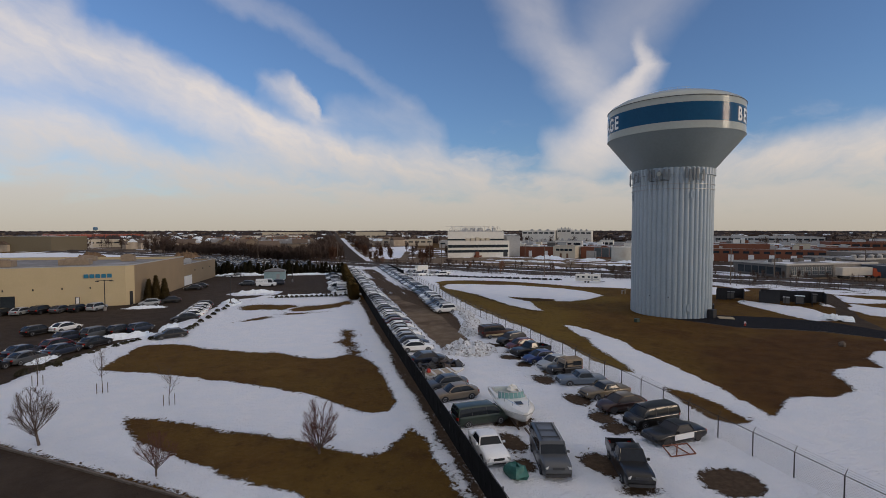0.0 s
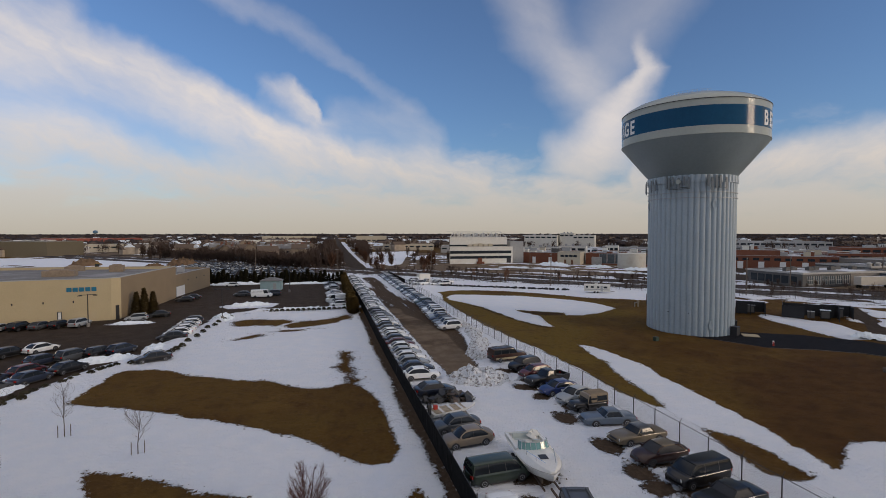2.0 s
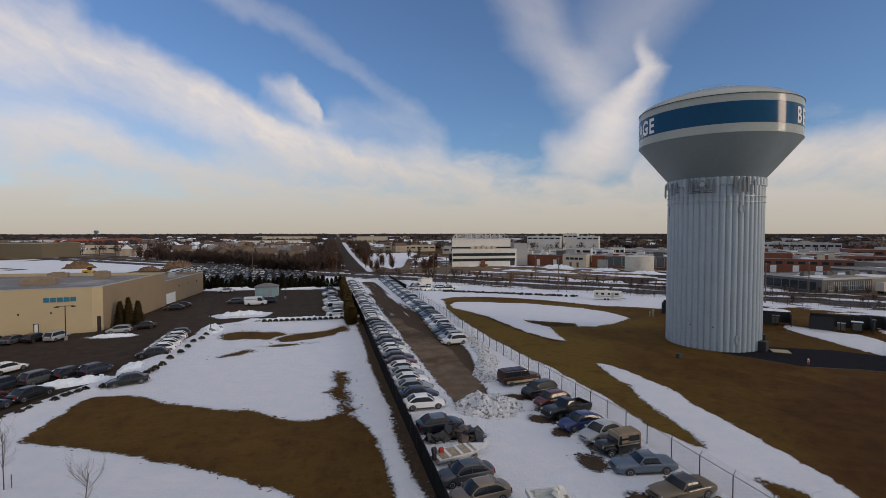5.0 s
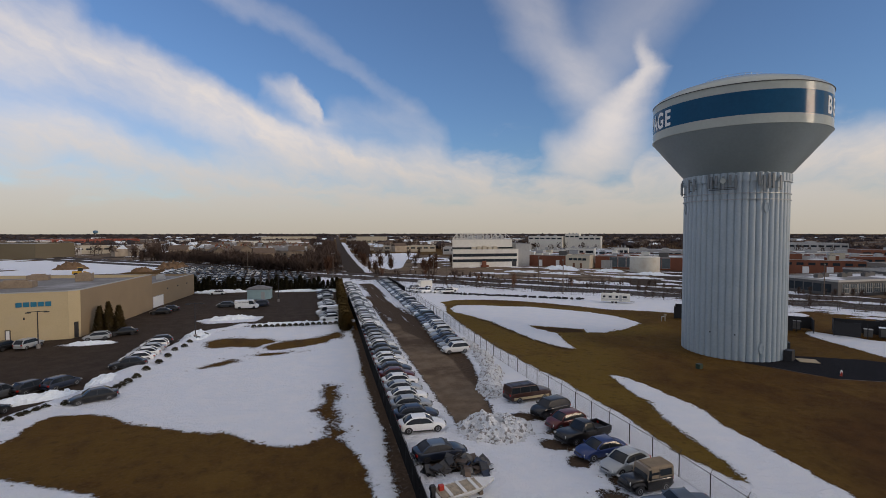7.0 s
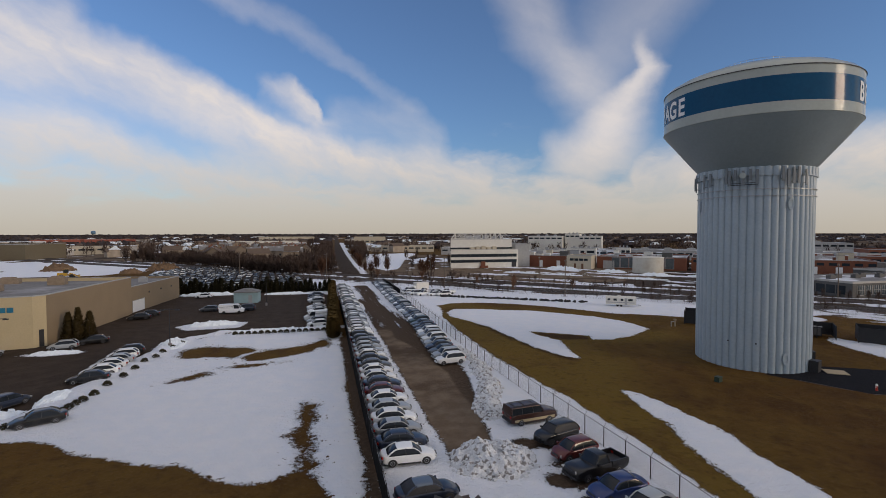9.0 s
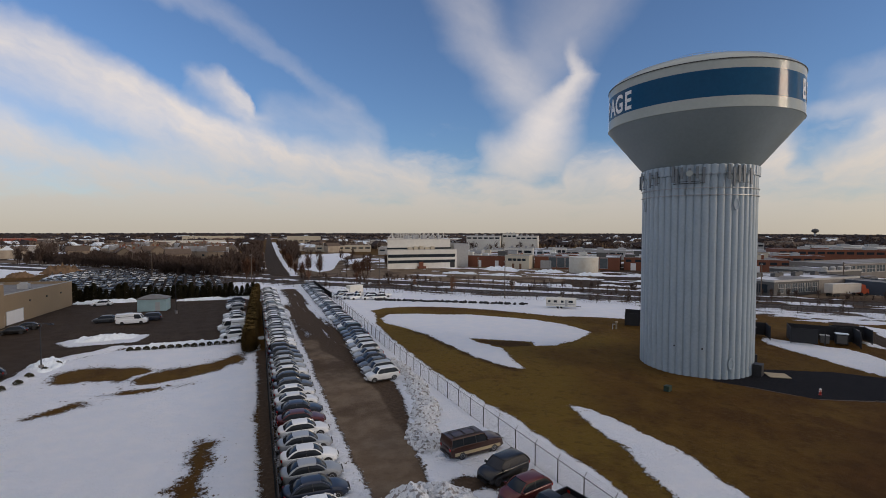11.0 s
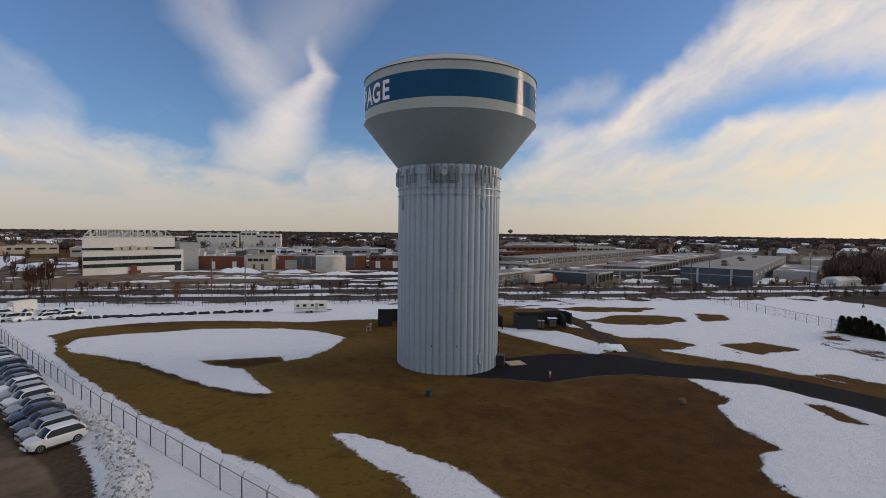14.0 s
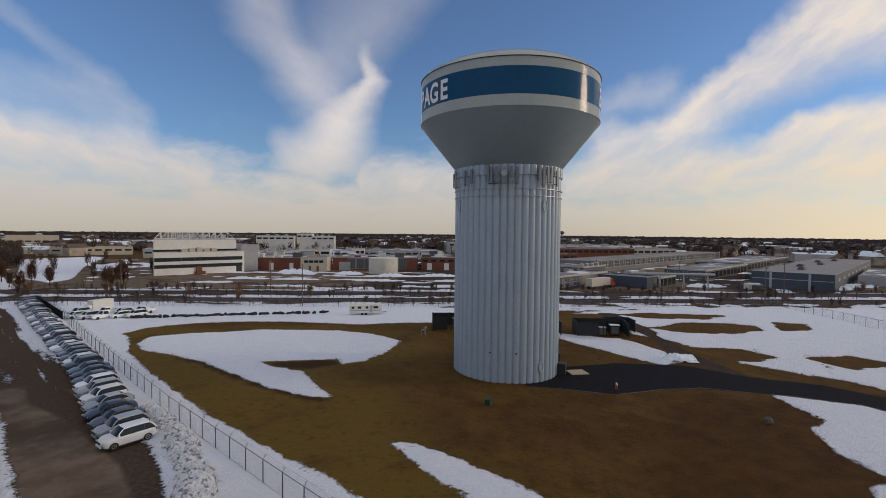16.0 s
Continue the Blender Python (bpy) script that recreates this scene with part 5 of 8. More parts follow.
for k in range(12):
    x0, y0 = -0.12, k * 3.0
    rings = [[(x0 - 0.02, y0 + 3.0 * t, 0.05), (x0 + 0.02, y0 + 3.0 * t, 0.05), (x0 + 0.02, y0 + 3.0 * t, 1.75 - 0.06 * math.sin(math.pi * t) * cloth_rng.random()), (x0 - 0.02, y0 + 3.0 * t, 1.75)] for t in (0.0, 0.25, 0.5, 0.75, 1.0)]
    part("screen_panel", Shape().loft(rings), SCREEN_CLOTH, far_screen)
    part("post", post_me, None, far_screen).location = (x0 + 0.06, y0, -0.3)
part("top_rail", Shape().tube((0.05, -8, 2.05), (0.05, 131, 2.05), 0.025, n=6), DARK_STEEL, screen)


# ---- snow heaps ----
def heap(name, label, x, y, rx, ry, h, seed, material=DIRTY_SNOW, n=26, rot=0.0):
    """A lumpy mound with broken clods."""
    r_ = random.Random(seed)
    s = Shape()
    c, sn = math.cos(radians(rot)), math.sin(radians(rot))
    side = 54 if max(rx, ry) < 6 and material is DIRTY_SNOW else 26
    pts, faces = [], []
    for i in range(side + 1):
        for j in range(side + 1):
            u, v = i / side * 2 - 1, j / side * 2 - 1
            px, py = u * rx, v * ry
            d = math.hypot(u, v) * (1 + 0.22 * noise.noise(Vector((px * 0.9, py * 0.9, seed * 3.1))))
            base = max(0.0, 1 - d * d) ** 0.75
            zz = h * base * (0.75 + 0.55 * noise.noise(Vector((px * 0.7 + seed, py * 0.7, 0))))
            zz += min(1, base * 3) * (0.22 * h * noise.noise(Vector((px * 1.9, py * 1.9, seed))) + 0.16 * noise.noise(Vector((px * 4.3, py * 4.3, seed))) + 0.09 * noise.noise(Vector((px * 9.0, py * 9.0, seed))))
            pts.append((px * c - py * sn, px * sn + py * c, max(zz, -0.02) - 0.05 - (0.15 if d > 1 else 0)))
    for i in range(side):
        for j in range(side):
            a = i * (side + 1) + j
            faces.append((a, a + side + 1, a + side + 2, a + 1))
    s.add(pts, faces)
    for k in range(n):
        a, d = r_.uniform(0, 6.28), r_.uniform(0.1, 1.1) ** 0.6
        u, v = d * math.cos(a) * rx, d * math.sin(a) * ry
        q = r_.uniform(0.06, 0.2) if k % 5 else r_.uniform(0.2, 0.38)
        s.blob(u * c - v * sn, u * sn + v * c, h * 0.6 * max(0, 1 - d * d) + q * 0.2, q, q * r_.uniform(0.7, 1.1), q * 0.7, 0.35, seed * 100 + k, 4, 6)
    ob = part(name, s, material, None, label)
    ob.location = (x, y, 0.0)
    return tagged(ob, "", "snowbank", "ploughed snowbanks")


heap("snowbank", "ploughed heap of dirty snow at the end of the dirt lane", 14.3, 41.0, 3.7, 3.4, 1.5, 1, n=230)
for k, (x, y, rx, ry, h, r) in enumerate(((18.0, 52.6, 1.7, 3.4, 1.0, -12), (20.3, 58.8, 1.6, 4.2, 0.9, -20), (21.7, 66.5, 1.4, 5.0, 0.85, -12), (22.2, 75.5, 1.0, 5.0, 0.7, 2))):
    heap("snowbank", "ragged bank of dirty snow beside the lane", x, y, rx, ry, h, 2 + k, n=190, rot=r)
for x, y, rx in ((150, 10.2, 5), (157, 5.5, 5.5), (164, -2.5, 4.5)):
    heap("snowbank", "ploughed snow heap beside the evergreen row", x, y, rx, 2.2, 1.7, 70 + int(rx), SNOW, 16, -50)
heap("snowbank", "ploughed snow at the end of the asphalt drive", 87.2, 47.2, 2.6, 1.6, 0.9, 4, SNOW, 20, -50)
for k, (x, y, rx, ry, h) in enumerate(((118, 226, 9, 4, 2.0), (133, 205, 7, 4, 1.5), (141, 184, 8, 4, 1.4), (158, 172, 9, 3, 1.2), (176, 150, 9, 3, 1.3), (185, 96, 7, 3, 1.6), (205, 78, 8, 3, 1.4), (232, 44, 8, 4, 2.0), (250, 38, 7, 4, 1.4), (103, 198, 10, 2, 0.8), (125, 172, 11, 2, 0.9), (146, 152, 10, 2, 0.9), (90, 212, 10, 2, 0.9))):
    heap("snowbank", "white ploughed snow heap on the works yard", x, y, rx, ry, h, 10 + k, SNOW, 16, -43)
for k, (x, y, rx, ry, h, r) in enumerate(((-34.5, 61.5, 4.6, 1.6, 0.9, 30), (-29.6, 67.5, 1.6, 3.6, 0.8, 0), (-40, 52, 1.8, 5, 0.8, 10), (-24.5, 94, 2.2, 4.5, 0.9, 10), (-21.5, 111.5, 5.5, 2.2, 1.0, 5), (-41, 92, 4.0, 1.6, 0.6, 0), (-9, 102.4, 9, 1.0, 0.7, 0), (-33, 163, 9, 1.8, 1.2, 0), (-10, 160, 8, 1.5, 0.9, 0), (0, 104.5, 3, 1.2, 0.7, 0))):
    heap("snowbank", "ploughed snow bank at the edge of the car lot", x, y, rx, ry, h, 40 + k, SNOW, 14, r)

# ---- wrecks, boats and oddments in the yard ----
def hull(length, beam, depth, flare=0.25, n=11, full=2.2):
    rings, inner = [], []
    for i in range(n):
        t = i / (n - 1)
        wd = beam / 2 * (1 - max(0, (t - 0.45) / 0.55) ** full) * (0.9 + 0.1 * min(1, t * 4))
        wd = max(wd, 0.03)
        keel = -depth + depth * 0.75 * max(0, (t - 0.6) / 0.4) ** 2
        top = 0.12 * t * t
        x = (t - 0.5) * length
        rings.append([(x, wd, top), (x, wd * (1 - flare), (keel + top) * 0.55), (x, 0.02, keel), (x, -0.02, keel), (x, -wd * (1 - flare), (keel + top) * 0.55), (x, -wd, top)])
    return rings


BOAT_WHITE = surface("boat_gelcoat", (0.72, 0.71, 0.67), 0.25, vary=0.06, scale=0.8, coat=0.4, dirt=(0.45, 0.42, 0.36), dirt_amount=0.25)
boat = thing("cabin_boat", "white fibreglass cabin boat standing on a trailer in snow", "boat", m=pose(11.25, 18.0, 1.3, 0, 0, 265) @ Matrix.Diagonal((0.90, 1.0, 0.95, 1)))
part("hull", Shape().loft(hull(8.0, 3.1, 1.15, full=3.4)), BOAT_WHITE, boat, smooth=True)
deck = []
for i in range(8):
    t = i / 7
    x = -0.6 + t * 4.45
    k = 1 - max(0, ((x / 8 + 0.5) - 0.45) / 0.55) ** 3.4
    hw = max(1.55 * k * 0.95, 0.03)
    z = 0.30 + 0.18 * math.sin(math.pi * min(1, t * 0.9))
    deck.append([(x, hw, 0.08 + 0.1 * t), (x, hw * 0.72, z), (x, -hw * 0.72, z), (x, -hw, 0.08 + 0.1 * t)])
part("foredeck", Shape().loft(deck), BOAT_WHITE, boat, smooth=True)
part("deck_hatch", Shape().box(1.7, 0, 0.47, 0.75, 0.6, 0.05), CAR_GLASS, boat, "dark deck hatch")
part("gunwale", Shape().box(-2.3, 1.28, 0.02, 3.4, 0.22, 0.28).box(-2.3, -1.28, 0.02, 3.4, 0.22, 0.28).box(-3.95, 0, 0.0, 0.2, 2.5, 0.25), BOAT_WHITE, boat)
part("cockpit_floor", Shape().box(-2.3, 0, -0.45, 3.4, 2.35, 0.08), DIRTY_SNOW, boat, "cockpit floor with old snow")
ws = Shape()
arcpts = [(-0.55 + 0.75 * math.cos(t), 1.22 * math.sin(t)) for t in (math.radians(a) for a in range(-100, 101, 20))]
for (x0, y0), (x1, y1) in zip(arcpts, arcpts[1:]):
    ws.add([(x0, y0, 0.28), (x1, y1, 0.28), (x1 - 0.28, y1 * 0.92, 0.85), (x0 - 0.28, y0 * 0.92, 0.85)], [(0, 1, 2, 3)])
wsr = part("windscreen", ws, surface("pale_glass", (0.14, 0.29, 0.28), 0.08, vary=0.1), boat, "pale curved windscreen")
fr = Shape()
for (x0, y0), (x1, y1) in zip(arcpts, arcpts[1:]):
    fr.tube((x0 - 0.28, y0 * 0.92, 0.86), (x1 - 0.28, y1 * 0.92, 0.86), 0.03, n=5).tube((x0, y0, 0.28), (x0 - 0.28, y0 * 0.92, 0.86), 0.022, n=5)
part("windscreen_frame", fr, ALLOY, wsr)
for sx, sy in ((-1.5, 0.6), (-1.5, -0.6), (-3.1, 0.0)):
    part("seat", Shape().box(sx, sy, -0.37, 0.6, 0.6 if sx > -2 else 1.8, 0.42, 0, 0.92).box(sx - 0.25, sy, 0.0, 0.16, 0.6 if sx > -2 else 1.8, 0.4), surface("boat_vinyl", (0.42, 0.47, 0.46), 0.5, vary=0.15, scale=2), boat)
part("canvas_cover", Shape().blob(-3.2, 0.75, 0.2, 0.8, 0.5, 0.35, 0.3, 5), WHITE_PANEL, boat, "crumpled pale canvas")
for s in (-1, 1):
    part("bow_rail", Shape().tube((1.0, s * 1.05, 0.75), (3.4, s * 0.35, 0.78), 0.02, n=5).tube((1.0, s * 1.05, 0.4), (1.0, s * 1.05, 0.75), 0.02, n=5).tube((2.3, s * 0.72, 0.4), (2.3, s * 0.72, 0.77), 0.02, n=5), CHROME, boat)
tr = Shape().box(0.2, 0.55, -1.15, 7.0, 0.1, 0.12).box(0.2, -0.55, -1.15, 7.0, 0.1, 0.12).box(-1.2, 0, -1.15, 0.1, 2.3, 0.1).box(-2.1, 0, -1.15, 0.1, 2.3, 0.1).box(4.3, 0, -1.15, 1.6, 0.12, 0.12)
trailer = thing("boat_trailer", "dark steel boat trailer under the cabin boat", "trailer", m=boat.matrix_basis.copy())
part("trailer_frame", tr, RAIL_STEEL, trailer)
wm = SHAPES["sedan"]["tyre"].mesh("tyre", RUBBER, True)
for x in (-1.2, -2.1):
    for s in (-1, 1):
        wh = part("wheel", wm, None, trailer)
        wh.location = (x, s * 1.22, -1.1)
part("bunk", Shape().box(0, 0.4, -1.04, 5.5, 0.12, 0.35).box(0, -0.4, -1.04, 5.5, 0.12, 0.35), WOOD_POLE, trailer)

skiff = thing("open_skiff", "small open white skiff full of snow and junk", "boat", m=pose(8.1, 30.2, 0.75, 4, 0, 14) @ Matrix.Scale(0.92, 4))
part("hull", Shape().loft(hull(5.4, 1.9, 0.7)), BOAT_WHITE, skiff, smooth=True)
part("inside", Shape().box(-0.6, 0, 0.02, 3.6, 1.45, 0.06), surface("skiff_inside", (0.30, 0.25, 0.18), 0.8, vary=0.4, scale=2.5), skiff, "brown littered inside")
for x in (-1.6, -0.4, 0.7):
    part("thwart", Shape().box(x, 0, 0.08, 0.28, 1.6, 0.06), BOAT_WHITE, skiff)
part("red_can", Shape().box(-2.0, 0.3, 0.08, 0.4, 0.3, 0.4), RED_PAINT, skiff)
part("outboard", Shape().box(-2.85, 0, -0.3, 0.3, 0.3, 0.9).box(-2.9, 0, 0.5, 0.45, 0.35, 0.35, 0, 0.8), BLACK_PLASTIC, skiff)
part("chock", Shape().box(-1.2, 0, -0.78, 0.3, 1.4, 0.4).box(1.2, 0, -0.78, 0.3, 1.2, 0.4), WOOD_POLE, skiff)

scrap = thing("scrap_heap", "heap of car wreckage with engine blocks and bent panels", "scrap", m=pose(8.9, 33.7, 0))
jr = random.Random(11)
for k in range(46):
    px, py = jr.uniform(-3.2, 2.2), jr.uniform(-0.9, 1.3)
    s = Shape()
    if k % 3 == 0:
        s.tube((0, 0, 0), (jr.uniform(-0.9, 0.9), jr.uniform(-0.6, 0.6), jr.uniform(0.1, 0.7)), jr.uniform(0.03, 0.09), n=6)
    else:
        ln, wd, th, up = jr.uniform(0.5, 1.3), jr.uniform(0.25, 0.6), (0.03 if k % 3 == 1 else 0.16), jr.uniform(0.08, 0.35)
        turn = jr.uniform(0, 6.283)
        rings = []
        for i in range(5):      # a panel or block buckled along its length
            u, bow = (i / 4 - 0.5) * ln, up * (1 - (i / 2 - 1) ** 2) + jr.uniform(-0.06, 0.06)
            w_ = wd * jr.uniform(0.75, 1.0)
            rings.append([(u * math.cos(turn) - v * math.sin(turn), u * math.sin(turn) + v * math.cos(turn), bow + z) for v, z in ((-w_, 0), (w_, 0.08), (w_, 0.08 + th), (-w_, th))])
        s.loft(rings)
    mat = [DARK_STEEL, RAIL_STEEL, BLACK_PLASTIC, DARK_STEEL, paint("navy"), DARK_PANEL if k % 4 else surface("rust_red", (0.17, 0.06, 0.035), 0.7, vary=0.3, scale=3)][k % 6]
    ob = part(["panel_scrap", "engine_part", "bent_bar"][k % 3], s, mat, scrap)
    ob.matrix_basis = pose(px, py, max(0.0, 0.95 - abs(px + 0.6) * 0.3) * jr.random(), jr.uniform(-35, 35), jr.uniform(-35, 35), 0)
bent = thing("steel_frame", "rusty red steel trailer frame lying in snow", "frame", m=pose(20.4, 8.4, 0.1, 0, 0, -6))
for a, b in (((-1.0, -0.5, 0), (1.0, -0.4, 0.05)), ((-1.0, 0.6, 0.3), (1.0, 0.6, 0.35)), ((-1.0, -0.5, 0), (-1.0, 0.6, 0.3)), ((1.0, -0.4, 0.05), (1.0, 0.6, 0.35)), ((-0.6, -0.5, 0), (0.2, 0.6, 0.3)), ((0.6, -0.5, 0), (-0.1, 0.6, 0.3))):
    part("bar", Shape().tube(a, b, 0.05, n=6), surface("rust_red", (0.17, 0.06, 0.035), 0.7, vary=0.3, scale=3), bent)
tarp = part("green_tarp", Shape().blob(7.4, 8.2, 0.4, 0.6, 0.9, 0.5, 0.4, 3), surface("teal_tarp", (0.03, 0.13, 0.11), 0.5, vary=0.3, scale=3), None, "crumpled green tarpaulin beside the screened fence")
tarp["category"] = "tarpaulin"


# ---- buildings ----
def building(name, label, poly, h, wall, roof=ROOF_GREY, parapet=0.5, m=None, group="", category="building"):
    """Walls with a parapet over an outline, and a roof deck inside it."""
    root = thing(name, label, category, group, m)
    p = [Vector((x, y)) for x, y in poly]
    n = len(p)
    c = sum(p, Vector((0, 0))) / n
    inner = []
    for q in p:
        d = (c - q).normalized()
        inner.append(q + d * 0.45)
    s = Shape()
    pts = [(q.x, q.y, -0.3) for q in p] + [(q.x, q.y, h) for q in p] + [(q.x, q.y, h) for q in inner] + [(q.x, q.y, h - parapet) for q in inner]
    faces = []
    for i in range(n):
        j = (i + 1) % n
        faces += [(i, j, n + j, n + i), (n + i, n + j, 2 * n + j, 2 * n + i), (2 * n + i, 2 * n + j, 3 * n + j, 3 * n + i)]
    s.add(pts, faces)
    part("wall", s, wall, root)
    part("roof", Shape().add([(q.x, q.y, h - parapet + 0.02) for q in inner], [tuple(range(n))]), roof, root, "flat roof with patches of snow")
    part("coping", Shape().loft([[(q.x + o * (q - c).normalized().x, q.y + o * (q - c).normalized().y, z) for q in p] for o, z in ((0.03, h - 0.12), (0.06, h - 0.12), (0.06, h + 0.04), (-0.4, h + 0.04))], False), GREY_PANEL, root)
    return root


def facade_item(root, name, a, b, s0, s1, z0, z1, material, label="", proud=0.05, frame_mat=None):
    """A pane, door or strip on the wall from a to b, between shares s0 and s1 of its length."""
    a, b = Vector((*a, 0)), Vector((*b, 0))
    d = b - a
    ln = d.length
    rot = math.degrees(math.atan2(d.y, d.x))
    mid = a + d * (s0 + s1) / 2
    ob = part(name, Shape().box(mid.x, mid.y, z0, ln * (s1 - s0), proud * 2, z1 - z0, rot), material, root, label)
    if frame_mat:
        f = Shape()
        for z in (z0, z1):
            f.box(mid.x, mid.y, z - 0.06, ln * (s1 - s0) + 0.12, proud * 2 + 0.06, 0.12, rot)
        for sh in (s0, s1):
            e = a + d * sh
            f.box(e.x, e.y, z0, 0.12, proud * 2 + 0.06, z1 - z0, rot)
        part("frame", f, frame_mat, ob)
    return ob


def roof_unit(root, x, y, z, sx, sy, sz, rot, mat=GREY_PANEL):
    u = part("roof_unit", Shape().box(x, y, z, sx, sy, sz, rot).box(x, y, z + sz, sx * 0.6, sy * 0.6, 0.25, rot), mat, root)
    return u


# car dealership, a cream front hall with a lower tan wing behind
A, B, C, D, E_ = (-110, 86.3), (-46.4, 97.15), (-45.2, 98.8), (-43.4, 131), (-41.0, 161)
hall = building("car_dealership", "cream stucco car dealership with tan service wing and flat roof", [A, B, C, D, (-108, 138)], 8.7, STUCCO, ROOF_TAR, 0.7)
wing = building("service_wing", "tan stucco service wing of the dealership", [(-100, 136.5), (-44.0, 130.6), E_, (-96, 166)], 6.3, STUCCO_TAN_SHADED, ROOF_TAR, 0.6)
# thin sheet that gives the side wall its shaded tone
facade_item(hall, "side_wall_facing", C, D, 0.0, 1.0, 0.0, 8.55, STUCCO_TAN_SHADED, "tan stucco on the side wall, darkened for shade", 0.03)
LOGO = thing("wall_sign", "flat blue brand sign of block shapes on cream wall", "sign", m=pose(0, 0, 0))
d = (Vector(B) - Vector(A)).normalized()
for k, wd in enumerate((1.7, 1.7, 1.7, 1.7, 1.7)):
    p = Vector(B) - d * (7.0 - k * 1.035)
    rot = math.degrees(math.atan2(d.y, d.x))
    s = Shape().box(p.x, p.y - 0.09, 6.13, wd * 0.49, 0.10, 0.83, rot)
    part("block", s, SIGN_BLUE, LOGO)
for s0, s1, z0, z1, mat, nm in ((0.60, 0.66, 0.0, 3.1, PANE, "shop_window"), (0.67, 0.705, 0.0, 2.9, PANE, "entrance_door"), (0.52, 0.59, 0.4, 3.1, PANE, "shop_window"), (0.861, 0.871, 0.0, 2.2, WHITE_PAINT, "side_door"), (0.44, 0.51, 0.4, 3.1, PANE, "shop_window")):
    facade_item(hall, nm, A, B, s0, s1, z0, z1, mat, "", 0.05, DARK_STEEL)
facade_item(hall, "awning", A, B, 0.44, 0.665, 2.9, 3.4, GREEN_PAINT, "dull green awning", 0.5)
facade_item(hall, "service_door", B, C, 0.42, 0.78, 0.0, 2.9, DARK_STEEL, "dark recessed service door")
for k in range(9):
    facade_item(hall, "wall_lamp", A, B, 0.30 + k * 0.075, 0.303 + k * 0.075, 3.9, 4.3, DARK_STEEL, "", 0.12)
facade_item(wing, "roller_door", (-44.0, 130.6), E_, 0.07, 0.27, 0.0, 2.8, WHITE_PAINT, "white roller door", 0.06, GREY_PANEL)
for s0 in (0.35, 0.58, 0.8):
    facade_item(wing, "wall_lamp", (-44.0, 130.6), E_, s0, s0 + 0.015, 3.8, 4.2, DARK_STEEL, "", 0.12)
facade_item(wing, "step_door", (-44.0, 130.6), E_, 0.02, 0.05, 0.0, 2.1, WHITE_PAINT, "", 0.06)
for x, y, sx, sy, sz in ((-62, 112, 6, 3, 1.3), (-75, 108, 5, 3, 1.4), (-55, 124, 3, 2.5, 1.6), (-66, 128, 4, 2, 1.2), (-85, 112, 6, 3, 1.5)):
    roof_unit(hall, x, y, 8.05, sx, sy, sz, 9, surface("rusty_roof_unit", (0.26, 0.20, 0.14), 0.7, vary=0.2))
for x, y, sx, sy, sz in ((-50, 140, 3, 2, 1.5), (-58, 150, 4, 2, 1.3), (-47, 150, 2, 2, 1.2)):
    roof_unit(wing, x, y, 5.75, sx, sy, sz, 5)
building("showroom_tower", "cream stair tower of the dealership", [(-92, 100), (-76, 102), (-77, 109), (-93, 107)], 11.5, STUCCO, ROOF_TAR, 0.5)

# long white office block with strip windows and an open roof truss
office = building("office_block", "white four-storey office block with dark strip windows", [(65.5, 248), (103, 247), (106, 285), (76.5, 287)], 9.8, WHITE_PANEL, ROOF_GREY)
F0, F1 = (65.5, 248), (103, 247)
for z0, z1 in ((2.9, 4.4), (5.8, 7.4)):
    for k in range(14):
        facade_item(office, "strip_window", F0, F1, 0.005 + k * 0.0695, 0.005 + (k + 1) * 0.0695 - 0.001, z0, z1, PANE, "", 0.06)
facade_item(office, "entrance_porch", F0, F1, 0.44, 0.50, 0.0, 3.4, BRICK, "brick entrance porch", 0.8)
facade_item(office, "brick_base", F0, F1, 0.42, 0.54, 0.0, 1.2, BRICK, "", 0.5)
facade_item(office, "loading_bay", F0, F1, 0.90, 0.97, 0.3, 3.0, DARK_STEEL, "dark loading bay")
upper = building("office_upper_block", "windowless white upper storeys set back on the office block", [(66.5, 252), (101, 251.2), (103, 283), (75.5, 284)], 15.2, WHITE_PANEL, ROOF_GREY)
part("dark_seam", Shape().prism([(66.3, 251.8), (101.2, 251.0), (101.2, 251.4), (66.3, 252.2)], 9.9, 10.8), PANE, upper)
for k in range(5):
    roof_unit(upper, 78 + k * 3.1, 250.2, 9.5, 2.4, 1.6, 1.3 + 0.3 * (k % 3), 0, BEIGE)
truss = thing("roof_truss", "pale open steel roof truss on the office block", "truss")
for yb in (253, 262, 271):
    prev = None
    set_back = (yb - 253) * 0.26
    for k in range(13):
        x = 67 + set_back + k * (2.8 - set_back / 12)
        top = 18.3 if 0 < k < 12 else 15.3
        if k in (0, 12):
            prev = (x, yb, 15.2)
            continue
        part("upright", Shape().tube((x, yb, 15.1), (x, yb, top), 0.14, n=4), WHITE_PANEL, truss)
        part("brace", Shape().tube((prev[0], yb, 15.2), (x, yb, top), 0.10, n=4), WHITE_PANEL, truss)
        prev = (x, yb, 15.2)
    part("top_chord", Shape().tube((69.8, yb, 18.3), (97.8, yb, 18.3), 0.18, n=4), WHITE_PANEL, truss)
    part("end_brace", Shape().tube((97.8, yb, 18.3), (101, yb, 15.2), 0.15, n=4), WHITE_PANEL, truss)
tank_r = random.Random(5)
for k in range(9):
    roof_unit(upper, 78 + k * 2.4, 258 + 3 * (k % 2), 14.7, 1.6, 1.6, tank_r.uniform(1.2, 2.6), 0, GREY_PANEL)
building("grey_annex", "plain grey annex beside the office block", [(103.5, 252), (111, 250), (113, 284), (106, 286)], 12.6, GREY_PANEL)


